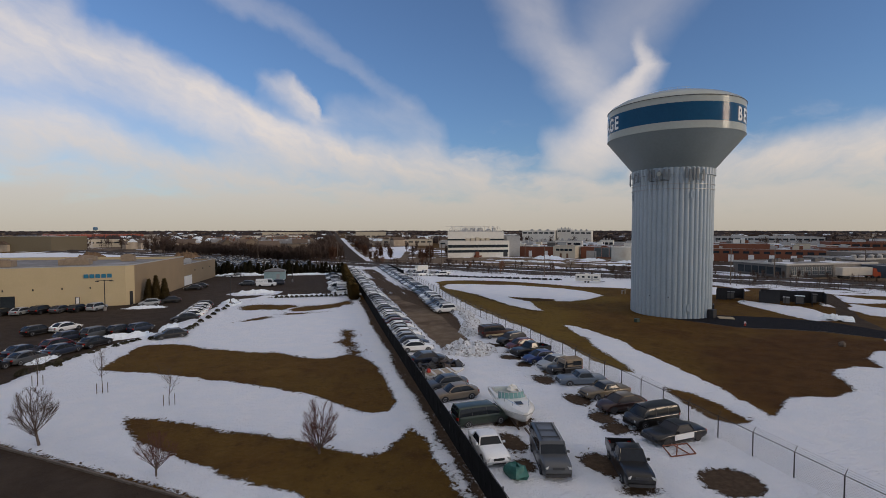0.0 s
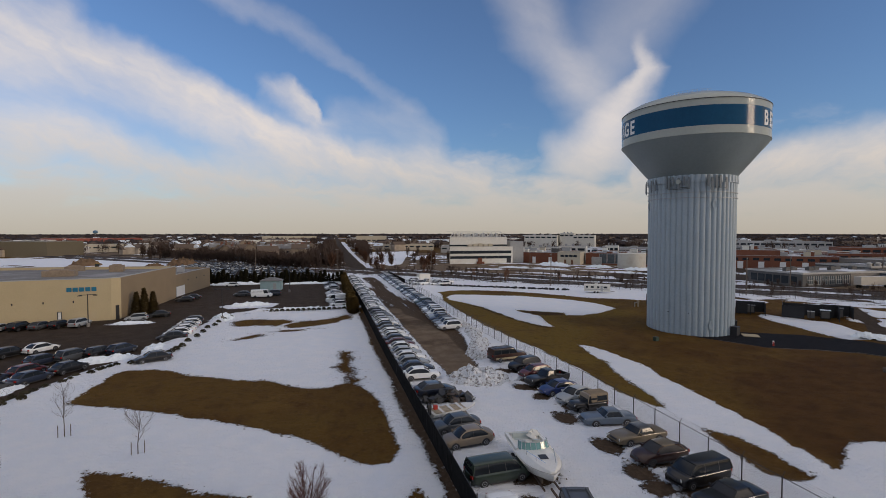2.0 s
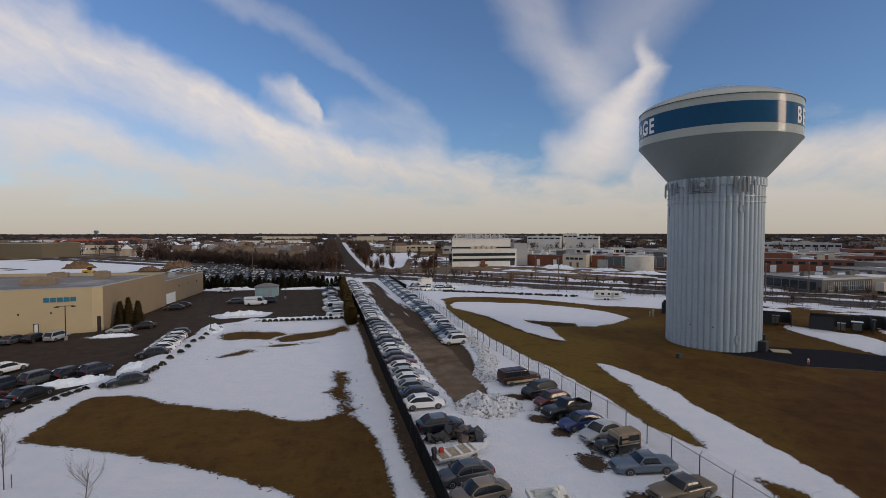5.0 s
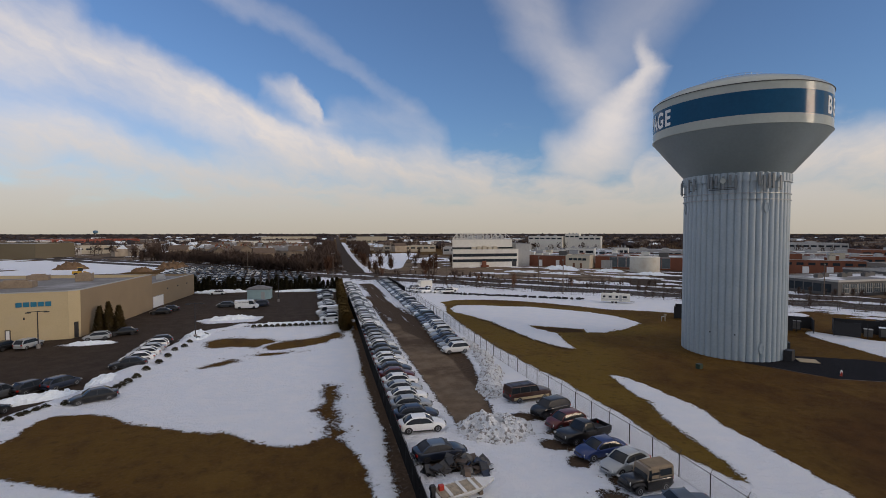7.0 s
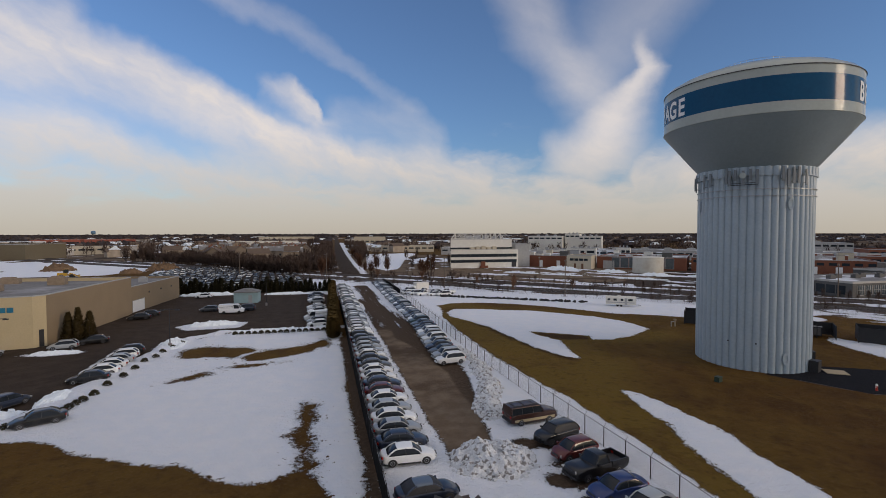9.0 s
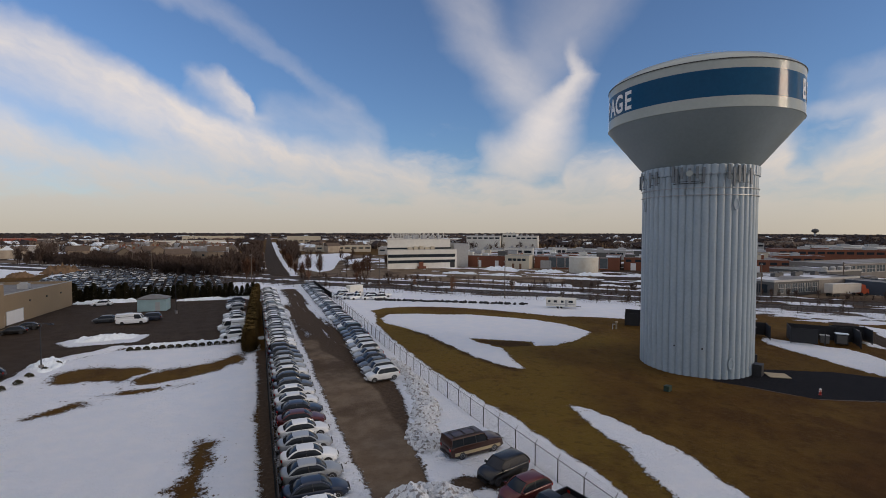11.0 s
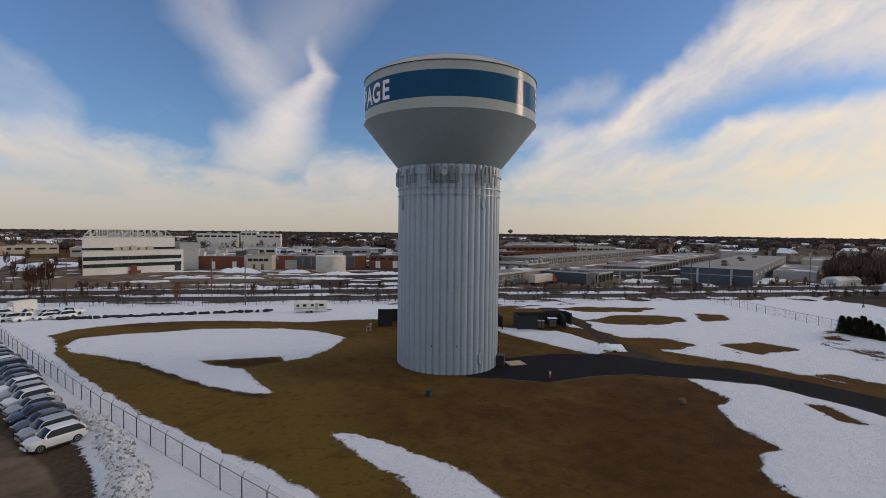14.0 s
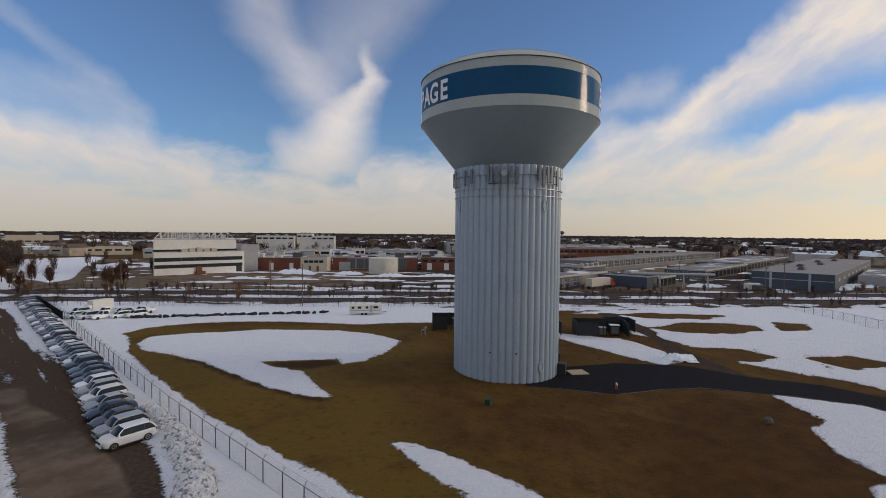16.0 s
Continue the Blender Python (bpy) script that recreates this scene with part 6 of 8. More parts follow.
def rail_xy(s, n):
    """A plan point s metres along the railway and n beyond it."""
    return (float(RAIL_P[0] + RAIL_U[0] * s + RAIL_N[0] * n), float(RAIL_P[1] + RAIL_U[1] * s + RAIL_N[1] * n))


def slab(name, label, s0, s1, n0, n1, h, wall, roof=ROOF_GREY, parapet=0.4, category="building"):
    return building(name, label, [rail_xy(s0, n0), rail_xy(s1, n0), rail_xy(s1, n1), rail_xy(s0, n1)], h, wall, roof, parapet, category=category)


def window_row(root, s0, s1, n, z0, z1, count, material=PANE, share=0.75, name="window"):
    a, b = rail_xy(s0, n), rail_xy(s1, n)
    for k in range(count):
        facade_item(root, name, a, b, (k + 0.5 - share / 2) / count, (k + 0.5 + share / 2) / count, z0, z1, material, "", 0.06)


w = slab("brick_works", "long low red brick works hall with snowy roof", -62, -33, 106, 150, 6.2, BRICK, ROOF_GREY)
window_row(w, -62, -33, 106, 0.0, 3.6, 3, WHITE_PAINT, 0.2, "loading_door")
w = slab("pump_house", "small beige concrete pump house with dark windows", -31.5, -19, 98.5, 112, 7.0, BEIGE, ROOF_GREY)
window_row(w, -30, -20.5, 98.5, 4.2, 5.4, 4, PANE, 0.85)
window_row(w, -29, -21.5, 98.5, 0.0, 2.8, 2, surface("brown_door", (0.16, 0.07, 0.03), 0.6), 0.3, "door")
w = slab("brick_works", "red brick works hall with tall gridded windows", -18, 24, 108, 150, 6.4, BRICK, ROOF_GREY)
for k in range(7):
    facade_item(w, "gridded_window", rail_xy(-18, 108), rail_xy(24, 108), 0.18 + k * 0.1, 0.27 + k * 0.1, 0.8, 5.9, surface("grey_glazing", (0.09, 0.11, 0.12), 0.2, vary=0.2), "", 0.06, GREY_PANEL)
window_row(w, -16, -8, 108, 0.0, 4.2, 1, GREY_PANEL, 0.7, "loading_door")
w = slab("brick_works", "long red brick works hall with loading doors", 26, 96, 112, 165, 6.6, BRICK, ROOF_GREY)
window_row(w, 26, 96, 112, 0.0, 3.6, 8, WHITE_PAINT, 0.28, "loading_door")
window_row(w, 26, 96, 112, 4.2, 5.4, 16, PANE, 0.6)
w = slab("brick_works", "raised red brick hall behind the works yard", 44, 74, 122, 150, 9.0, BRICK, ROOF_GREY)
drum = thing("storage_drum", "round off-white storage drum streaked with rust on yard", "tank", m=pose(147.5, 198.5, 0))
part("shell", Shape().lathe([(6.7, 0), (6.7, 7.2), (6.4, 7.3), (0.2, 7.7)], 40), surface("drum_paint", (0.58, 0.55, 0.47), 0.6, vary=0.08, scale=0.3, dirt=(0.34, 0.24, 0.14), dirt_amount=0.45), drum, smooth=True)
part("top_rail", Shape().lathe([(6.7, 7.2), (6.85, 7.2), (6.85, 7.35), (6.7, 7.35)], 40), WHITE_PANEL, drum)
# white blocks on the works roofs and further off
for x0, y0, sx, sy, h, mat, lab in ((160, 280, 18, 8, 8.8, WHITE_PANEL, "white roof building with square windows"), (142, 292, 24, 10, 7.8, WHITE_PANEL, "low white roof building"), (178, 262, 8, 6, 9.4, WHITE_PANEL, "white stair block on works roof"), (128, 292, 24, 14, 7.5, GREY_PANEL, "low grey shed roof with snow"),
                                     (220, 452, 34, 16, 15.0, WHITE_PANEL, "pale office building with strip windows"), (243, 440, 14, 14, 17.0, WHITE_PANEL, "pale office tower block"), (256, 430, 22, 14, 15.0, WHITE_PANEL, "pale office wing far off"), (200, 330, 60, 30, 6.0, ROOF_GREY, "broad low hall with snowy roof"),
                                     (345, 205, 70, 24, 8.6, BRICK, "brown brick hall far behind the yard"), (392, 182, 54, 16, 8.0, BEIGE, "tan hall with square windows"), (240, 300, 60, 40, 6.2, GREY_PANEL, "grey hall with snowy roof"), (300, 240, 60, 36, 6.5, WHITE_PANEL, "pale hall with snowy roof"),
                                     (275, 196, 40, 20, 6.5, BRICK, "brown hall among bare trees"), (380, 330, 80, 40, 10.0, GREY_PANEL, "grey flat-roofed warehouse far off"), (430, 230, 70, 40, 9.0, WHITE_PANEL, "white flat-roofed warehouse far off")):
    b = building("works_hall", lab, [(-sx / 2, -sy / 2), (sx / 2, -sy / 2), (sx / 2, sy / 2), (-sx / 2, sy / 2)], h, mat, ROOF_GREY, m=pose(x0, y0, 0, 0, 0, -38))
    nwin = max(3, int(sx / 5))
    for z0 in ([h - 3.0] if h < 15 else [h - 3.2]):
        for k in range(nwin):
            facade_item(b, "window", (-sx / 2, -sy / 2), (sx / 2, -sy / 2), (k + 0.12) / nwin, (k + 0.88) / nwin, z0, z0 + 1.5, PANE, "", 0.06)
    for k in range(3):
        roof_unit(b, (k - 1) * sx / 4, 0, h - 0.45, sx / 12, sy / 6, 1.6, 0)

# works along the far side of the tracks, to the east
GLAZING = surface("grey_glazing", (0.10, 0.115, 0.115), 0.2, vary=0.3, scale=0.8)
PALE_TRIM = surface("pale_trim", (0.46, 0.44, 0.40), 0.6, vary=0.1, scale=0.5)


def block(name, label, x0, y0, x1, y1, h, wall, roof=ROOF_GREY, trim=None):
    b = building(name, label, [(x0, y0), (x1, y0), (x1, y1), (x0, y1)], h, wall, roof, 0.3)
    if trim:
        part("fascia", Shape().box((x0 + x1) / 2, y0 - 0.08, h - 0.55, x1 - x0, 0.12, 0.6).box(x0 - 0.08, (y0 + y1) / 2, h - 0.55, 0.12, y1 - y0, 0.6), trim, b, "pale roof fascia")
    return b


def bays(root, a, b, z0, z1, count, share=0.8, material=GLAZING, name="window", mullions=True):
    """A row of framed windows along the wall from a to b."""
    for k in range(count):
        ob = facade_item(root, name, a, b, (k + 0.5 - share / 2) / count, (k + 0.5 + share / 2) / count, z0, z1, material, "", 0.06)
        if mullions:
            va, vb = Vector((*a, 0)), Vector((*b, 0))
            rot = math.degrees(math.atan2(vb.y - va.y, vb.x - va.x))
            wd = (vb - va).length * share / count
            bars = Shape()
            for q in (-0.5, -0.17, 0.17, 0.5):
                p = va.lerp(vb, (k + 0.5 + q * share) / count)
                bars.box(p.x, p.y, z0, 0.12, 0.2, z1 - z0, rot)
            p = va.lerp(vb, (k + 0.5) / count)
            bars.box(p.x, p.y, (z0 + z1) / 2, wd, 0.2, 0.1, rot).box(p.x, p.y, z0 - 0.1, wd, 0.24, 0.14, rot)
            part("mullion", bars, PALE_TRIM, ob)


w = block("low_workshop", "low dark workshop with gridded steel windows and white fascia", 147, 108.3, 188, 130, 4.8, DARK_PANEL, ROOF_GREY, PALE_TRIM)
bays(w, (148.5, 108.3), (167, 108.3), 0.9, 3.6, 6)
bays(w, (147, 128), (147, 110), 0.9, 3.4, 6, 0.85, PANE, mullions=False)
facade_item(w, "pale_wall", (167.5, 108.3), (188, 108.3), 0.0, 1.0, 0.0, 4.2, surface("weathered_stucco", (0.28, 0.25, 0.21), 0.85, vary=0.15, scale=0.4), "weathered pale wall panel", 0.03)
for k in range(7):
    roof_unit(w, 153 + k * 5, 119 + 2 * (k % 2), 4.5, 2.2, 1.5, 1.1, 0, DARK_PANEL)
w = block("low_workshop", "low slate-blue workshop with snow on its roof", 179.5, 89.5, 189, 107.8, 4.2, BLUE_METAL)
w = block("low_workshop", "low workshop wing with open bays and white fascia", 189.3, 89, 206, 107, 3.6, DARK_PANEL, ROOF_GREY, PALE_TRIM)
bays(w, (189.5, 89), (206, 89), 0.2, 2.8, 4, 0.8, PANE, "open_bay", False)
w = block("long_mill", "long mill hall with a continuous band of windows", 226, 134, 430, 156, 6.2, surface("mill_wall", (0.20, 0.175, 0.15), 0.8, vary=0.12, scale=0.3), ROOF_TAR)
bays(w, (227, 134), (429, 134), 2.6, 5.4, 30, 0.86)
w = block("mill_annex", "grey mill annex with a row of roof fans", 205, 128, 226, 150, 4.6, DARK_PANEL, ROOF_GREY, PALE_TRIM)
for k in range(8):
    fan = part("roof_fan", Shape().lathe([(0.9, 4.3), (0.9, 5.4), (1.1, 5.5), (0.5, 6.0)], 12, 207 + k * 2.4, 130 + (k % 2)), DARK_STEEL if k % 2 else PALE_TRIM, w)
w = block("low_hall", "low hall with white fascia and a snow-streaked roof", 232, 86, 300, 103, 4.4, DARK_PANEL, ROOF_GREY, PALE_TRIM)
bays(w, (233, 86), (299, 86), 0.6, 3.2, 11, 0.8, PANE, mullions=False)
bays(w, (232, 102), (232, 87), 0.6, 3.4, 4, 0.8, GLAZING)
w = block("low_hall", "long low hall with white fascia and snowy roof", 302, 88, 420, 112, 4.8, DARK_PANEL, ROOF_GREY, PALE_TRIM)
bays(w, (303, 88), (419, 88), 0.8, 3.4, 16, 0.75, PANE, mullions=False)
blue = building("metal_shed", "big slate-blue metal shed with a grey roof", [(217, 41.5), (370, 41.5), (370, 66), (217, 66)], 6.3, BLUE_METAL, surface("shed_roof", (0.24, 0.23, 0.22), 0.8, vary=0.12, scale=0.1), 0.15)
for s0 in (0.25, 0.72):
    facade_item(blue, "corner_post", (217, 66), (217, 41.5), s0 - 0.015, s0 + 0.015, 0.0, 6.0, GREY_PANEL, "pale steel post", 0.1)
facade_item(blue, "pale_band", (217, 66), (217, 41.5), 0.01, 0.99, 3.6, 3.8, GREY_PANEL, "", 0.06)
for k in range(9):
    facade_item(blue, "wall_vent", (217, 41.5), (370, 41.5), 0.06 + k * 0.1, 0.09 + k * 0.1, 3.4, 4.4, GREY_PANEL, "", 0.06)
for k in range(5):
    roof_unit(blue, 240 + k * 24, 54 + 4 * (k % 2), 6.1, 5, 2.2, 0.9, 0, DARK_PANEL)
w = block("low_hall", "plain low grey shed behind the metal shed", 262, 24, 330, 39, 3.6, GREY_PANEL, ROOF_GREY)
w = block("low_hall", "tan low store with square windows and snowy roof", 372, 20, 430, 34, 4.5, BEIGE, ROOF_GREY)
bays(w, (372, 20), (430, 20), 1.2, 2.8, 8, 0.5, PANE, mullions=False)
pipe = thing("pipe_bridge", "long grey overhead pipe bridge between workshops", "pipe bridge")
for k in range(4):
    x, y = 181 + k * 5.2, 94 - k * 6.4
    part("trestle", Shape().tube((x - 0.9, y, 0), (x - 0.2, y, 5.0), 0.16, n=5).tube((x + 0.9, y, 0), (x + 0.2, y, 5.0), 0.16, n=5).box(x, y, 2.2, 1.3, 0.2, 0.2), GREY_PANEL, pipe)
part("pipe_deck", Shape().tube((180, 95.5, 5.2), (198, 73, 5.2), 0.45, n=8).tube((180.8, 96.2, 5.2), (198.8, 73.7, 5.2), 0.3, n=8), GREY_PANEL, pipe)
for x, y, r, L in ((224, -1, 14, 27), (250, 16, -30, 14)):
    tent = thing("frame_tent", "long white frame tent on the snowy yard", "tent", m=pose(x, y, 0, 0, 0, r))
    ring = [(-3, 0), (-3, 2.2), (-1.5, 3.2), (0, 3.5), (1.5, 3.2), (3, 2.2), (3, 0)]
    part("canopy", Shape().loft([[(t, yy_, zz) for yy_, zz in ring] for t in (-L / 2, L / 2)]), WHITE_PANEL, tent)
    part("end_door", Shape().box(-L / 2 - 0.04, 0, 0, 0.06, 2.4, 2.4), GREY_PANEL, tent)
# west of the road
for x0, y0, sx, sy, h, r, mat, lab in ((-222.7, 418.7, 60, 36, 11.0, -14, surface("olive_brick", (0.16, 0.13, 0.08), 0.85, vary=0.1), "plain olive brick hall"), (78, 470, 56, 20, 6.0, -10, BEIGE, "long pale store with flat roof"), (60, 640, 40, 18, 13.0, -5, BEIGE, "tan apartment block far off"), (135, 400, 70, 30, 6.0, -20, GREY_PANEL, "grey store with flat roof"),
                                       (-70, 640, 80, 25, 8.0, 5, WHITE_PANEL, "long white store far off"), (-330, 800, 120, 30, 9.0, 20, surface("red_roof_store", (0.30, 0.08, 0.05), 0.8, vary=0.1), "reddish flat-roofed store far off"), (-205, 490, 46, 20, 7.0, 25, BEIGE, "low beige flat-roofed hall"), (-330, 420, 80, 40, 10.0, 30, BRICK, "red brick hall far off"), (-60, 880, 90, 30, 11.0, 5, BEIGE, "tan block on the horizon")):
    b = building("distant_hall", lab, [(-sx / 2, -sy / 2), (sx / 2, -sy / 2), (sx / 2, sy / 2), (-sx / 2, sy / 2)], h, mat, ROOF_GREY, m=pose(x0, y0, 0, 0, 0, r))
    nwin = 0 if 'olive' in lab else int(sx / 6)
    for k in range(nwin):
        facade_item(b, "window", (-sx / 2, -sy / 2), (sx / 2, -sy / 2), (k + 0.15) / nwin, (k + 0.85) / nwin, h * 0.5, h * 0.5 + 1.3, PANE, "", 0.06)

shed = thing("teal_shed", "small pale teal shed with a low grey roof", "shed", m=pose(-19.8, 145, 0, 0, 0, -4))
part("wall", Shape().box(0, 0, 0, 6.2, 4, 2.8), TEAL_PAINT, shed)
part("roof", Shape().box(0, 0, 2.8, 6.6, 4.4, 0.2).box(0, 0, 3.0, 6.6, 4.4, 0.8, 0, 0.25), ROOF_GREY, shed, "low grey hipped roof")
part("door", Shape().box(1.2, -2.03, 0, 1.0, 0.06, 2.1), GREY_PANEL, shed)


# plant and huts on the works roofs
hut_rng = random.Random(52)
for s0, s1, n0, n1, h, count in ((-60, -35, 108, 146, 6.2, 9), (-16, 22, 110, 146, 6.4, 12), (28, 94, 116, 160, 6.6, 26), (46, 72, 124, 148, 9.0, 8)):
    for k in range(count):
        x, y = rail_xy(hut_rng.uniform(s0, s1), hut_rng.uniform(n0, n1))
        hut = thing("roof_hut", "small weathered plant hut on a works roof", "roof hut", "plant on the works roofs", pose(x, y, h - 0.4, 0, 0, -42.7))
        lx, ly, lz = hut_rng.uniform(1.5, 6.0), hut_rng.uniform(1.5, 4.0), hut_rng.uniform(0.9, 2.8)
        part("hut_wall", Shape().box(0, 0, 0, lx, ly, lz), hut_rng.choice([WHITE_PANEL, WHITE_PANEL, GREY_PANEL, DARK_PANEL, BEIGE, BRICK]), hut)
        part("hut_roof", Shape().box(0, 0, lz, lx + 0.2, ly + 0.2, 0.14), SNOW if k % 2 else ROOF_GREY, hut)


# ---- railway ----
for n_, label in ((0.0, "near railway track on dark ballast"), (15.0, "far railway track on dark ballast")):
    track = thing("railway_track", label, "railway track")
    pa, pb = rail_xy(-420, n_), rail_xy(420, n_)
    rot = math.degrees(math.atan2(RAIL_U[1], RAIL_U[0]))
    prof = [(-3.3, -0.1), (-1.7, 0.5), (1.7, 0.5), (3.3, -0.1)]
    bed = Shape().loft([[(p[0] + RAIL_N[0] * o, p[1] + RAIL_N[1] * o, z) for o, z in prof] for p in (pa, pb)])
    part("ballast_bed", bed, BALLAST, track)
    for o in (-0.72, 0.72):
        rx_, ry_ = rail_xy(0, n_ + o)
        part("rail", Shape().box(rx_, ry_, 0.62, 840, 0.08, 0.14, rot), RAIL_STEEL, track)
    tie = Shape()
    for k in range(700):
        tx_, ty_ = rail_xy(-210 + k * 0.6, n_)
        tie.box(tx_, ty_, 0.46, 0.22, 2.5, 0.16, rot)
    part("timber_bed", tie, WOOD_POLE, track, "dark timber sleepers", kind="stuff")


def utility_pole(x, y, h, rot=0.0, arms=1):
    root = thing("utility_pole", "weathered timber utility pole with crossarm", "utility pole", "poles along the railway", pose(x, y, 0, 0, 0, rot))
    part("pole", Shape().tube((0, 0, -0.2), (0, 0, h), 0.17, 0.11, n=8), WOOD_POLE, root)
    for k in range(arms):
        arm = part("crossarm", Shape().box(0, 0, h - 0.6 - k * 0.9, 2.2, 0.1, 0.12), WOOD_POLE, root)
        for o in (-0.95, -0.4, 0.4, 0.95):
            part("insulator", Shape().tube((o, 0, h - 0.48 - k * 0.9), (o, 0, h - 0.3 - k * 0.9), 0.05, n=5), GREY_PANEL, arm)
    return root


for s_, n_, h_ in ((-4, -10, 11), (-46, -8, 10.5), (-98, -9, 11), (52, -8, 11), (120, -8, 11), (150, 24, 10), (-22, 22, 10), (66, 23, 10), (-70, 24, 10), (190, 22, 11), (230, -8, 10), (98, 60, 9), (132, 58, 9), (-150, -8, 10), (-200, 20, 10)):
    x, y = rail_xy(s_, n_)
    utility_pole(x, y, h_, -42 + 90)


# ---- trees ----
def grow(s_wood, s_twig, p, d, length, radius, level, r_, spread, up, kids):
    """Adds a limb and its branches; thin ones go into the twigs."""
    steps = 3 if level < 2 else 2
    a = Vector(p)
    v = Vector(d).normalized()
    for k in range(steps):
        v = (v + Vector((r_.uniform(-1, 1), r_.uniform(-1, 1), r_.uniform(-0.3, 0.6))) * 0.12 + Vector((0, 0, up * 0.1))).normalized()
        b = a + v * (length / steps)
        r0, r1 = radius * (1 - 0.5 * k / steps), radius * (1 - 0.5 * (k + 1) / steps)
        (s_wood if level < 2 else s_twig).tube(a, b, r0, max(r1, 0.004), n=6 if level == 0 else 4 if level < 2 else 3, caps=False)
        if level < len(kids):
            for q in range(kids[level] // steps + (1 if r_.random() < (kids[level] % steps) / steps else 0)):
                t = r_.uniform(0.1, 1.0)
                base = a.lerp(b, t)
                side = Vector((r_.gauss(0, 1), r_.gauss(0, 1), r_.gauss(0, 0.5) + up)).normalized()
                nd = (v * (1 - spread) + side * spread * 1.3).normalized()
                if level > 0 or k > 0:
                    grow(s_wood, s_twig, base, nd, length * r_.uniform(0.42, 0.68), radius * 0.42, level + 1, r_, spread, up, kids)
        a = b


def bare_tree(name, label, x, y, h, seed, spread=0.62, kids=(14, 9, 6), radius=0.11, lean=(0, 0), group="bare trees on the verge"):
    r_ = random.Random(seed)
    wood, twig = Shape(), Shape()
    grow(wood, twig, (0, 0, -0.05), (lean[0], lean[1], 1), h * 0.8, radius, 0, r_, spread, 0.55, kids)
    root = thing(name, label, "tree", group, pose(x, y, 0))
    part("trunk", wood, BARK, root)
    part("crown", twig, TWIG, root, "bare twiggy crown", kind="stuff")
    return root


def round_tree(label, x, y, h, seed, fork, rx, rz, lean=(0.0, 0.0), limbs=13, tone=TWIG):
    """A leafless tree whose limbs fan up from a low fork and end on an oval outline."""
    r_ = random.Random(seed)
    wood, twig = Shape(), Shape()
    mid = Vector((lean[0] * h * 0.6, lean[1] * h * 0.6, h - rz))

    def reach(p, d):
        """Distance from p along d to the oval outline of the crown."""
        q = Vector(((p.x - mid.x) / rx, (p.y - mid.y) / rx, (p.z - mid.z) / rz))
        e = Vector((d.x / rx, d.y / rx, d.z / rz))
        a, b, c = e.dot(e), 2 * q.dot(e), q.dot(q) - 1
        disc = b * b - 4 * a * c
        return max(0.15, (-b + math.sqrt(disc)) / (2 * a)) if disc > 0 else 0.25

    def shoot(s, p, d, ln, r, n, steps):
        v, a, pts = d.normalized(), p, [p]
        for k in range(steps):
            v = (v + Vector((r_.uniform(-0.12, 0.12), r_.uniform(-0.12, 0.12), 0.10))).normalized()
            b = a + v * ln / steps
            s.tube(a, b, r * (1 - 0.75 * k / steps), r * (1 - 0.75 * (k + 1) / steps), n=n, caps=False)
            a = b
            pts.append(b)
        return pts, v

    base = Vector((0, 0, -0.05))
    top = Vector((lean[0] * h * 0.35, lean[1] * h * 0.35, h * fork))
    wood.tube(base, top, 0.022 * h, 0.017 * h, n=8, caps=False)
    for i in range(limbs):
        az_, t = i * 2.4 + r_.uniform(-0.3, 0.3), (i + 0.5) / limbs
        pol = radians(8 + 58 * t ** 0.8)
        d = Vector((math.cos(az_) * math.sin(pol), math.sin(az_) * math.sin(pol), math.cos(pol)))
        p = top - Vector((0, 0, h * 0.10 * r_.random() * t))
        ln = reach(p, d) * r_.uniform(0.85, 0.97)
        pts, _ = shoot(wood, p, d, ln, 0.0085 * h, 5, 5)
        for k in range(9):
            f = r_.uniform(0.2, 0.97) * 5
            j = min(int(f), 4)
            q = pts[j].lerp(pts[j + 1], f - j)
            d2 = (d * 0.9 + Vector((r_.gauss(0, 0.5), r_.gauss(0, 0.5), r_.uniform(0.0, 0.6)))).normalized()
            l2 = min(reach(q, d2) * r_.uniform(0.7, 1.0), h * 0.28)
            pts2, _ = shoot(twig, q, d2, l2, 0.0032 * h, 3, 3)
            for m in range(11):
                q2 = pts2[r_.randrange(0, 3)].lerp(pts2[3], r_.random() * 0.7)
                d3 = (d2 + Vector((r_.gauss(0, 0.45), r_.gauss(0, 0.45), r_.uniform(-0.1, 0.5)))).normalized()
                shoot(twig, q2, d3, min(reach(q2, d3) * r_.uniform(0.5, 1.0), h * 0.13), 0.0017 * h, 3, 2)
    root = thing("bare_tree", label, "tree", "bare trees on the verge", pose(x, y, 0))
    part("trunk", wood, BARK, root)
    part("crown", twig, tone, root, "bare twiggy crown", kind="stuff")
    return root


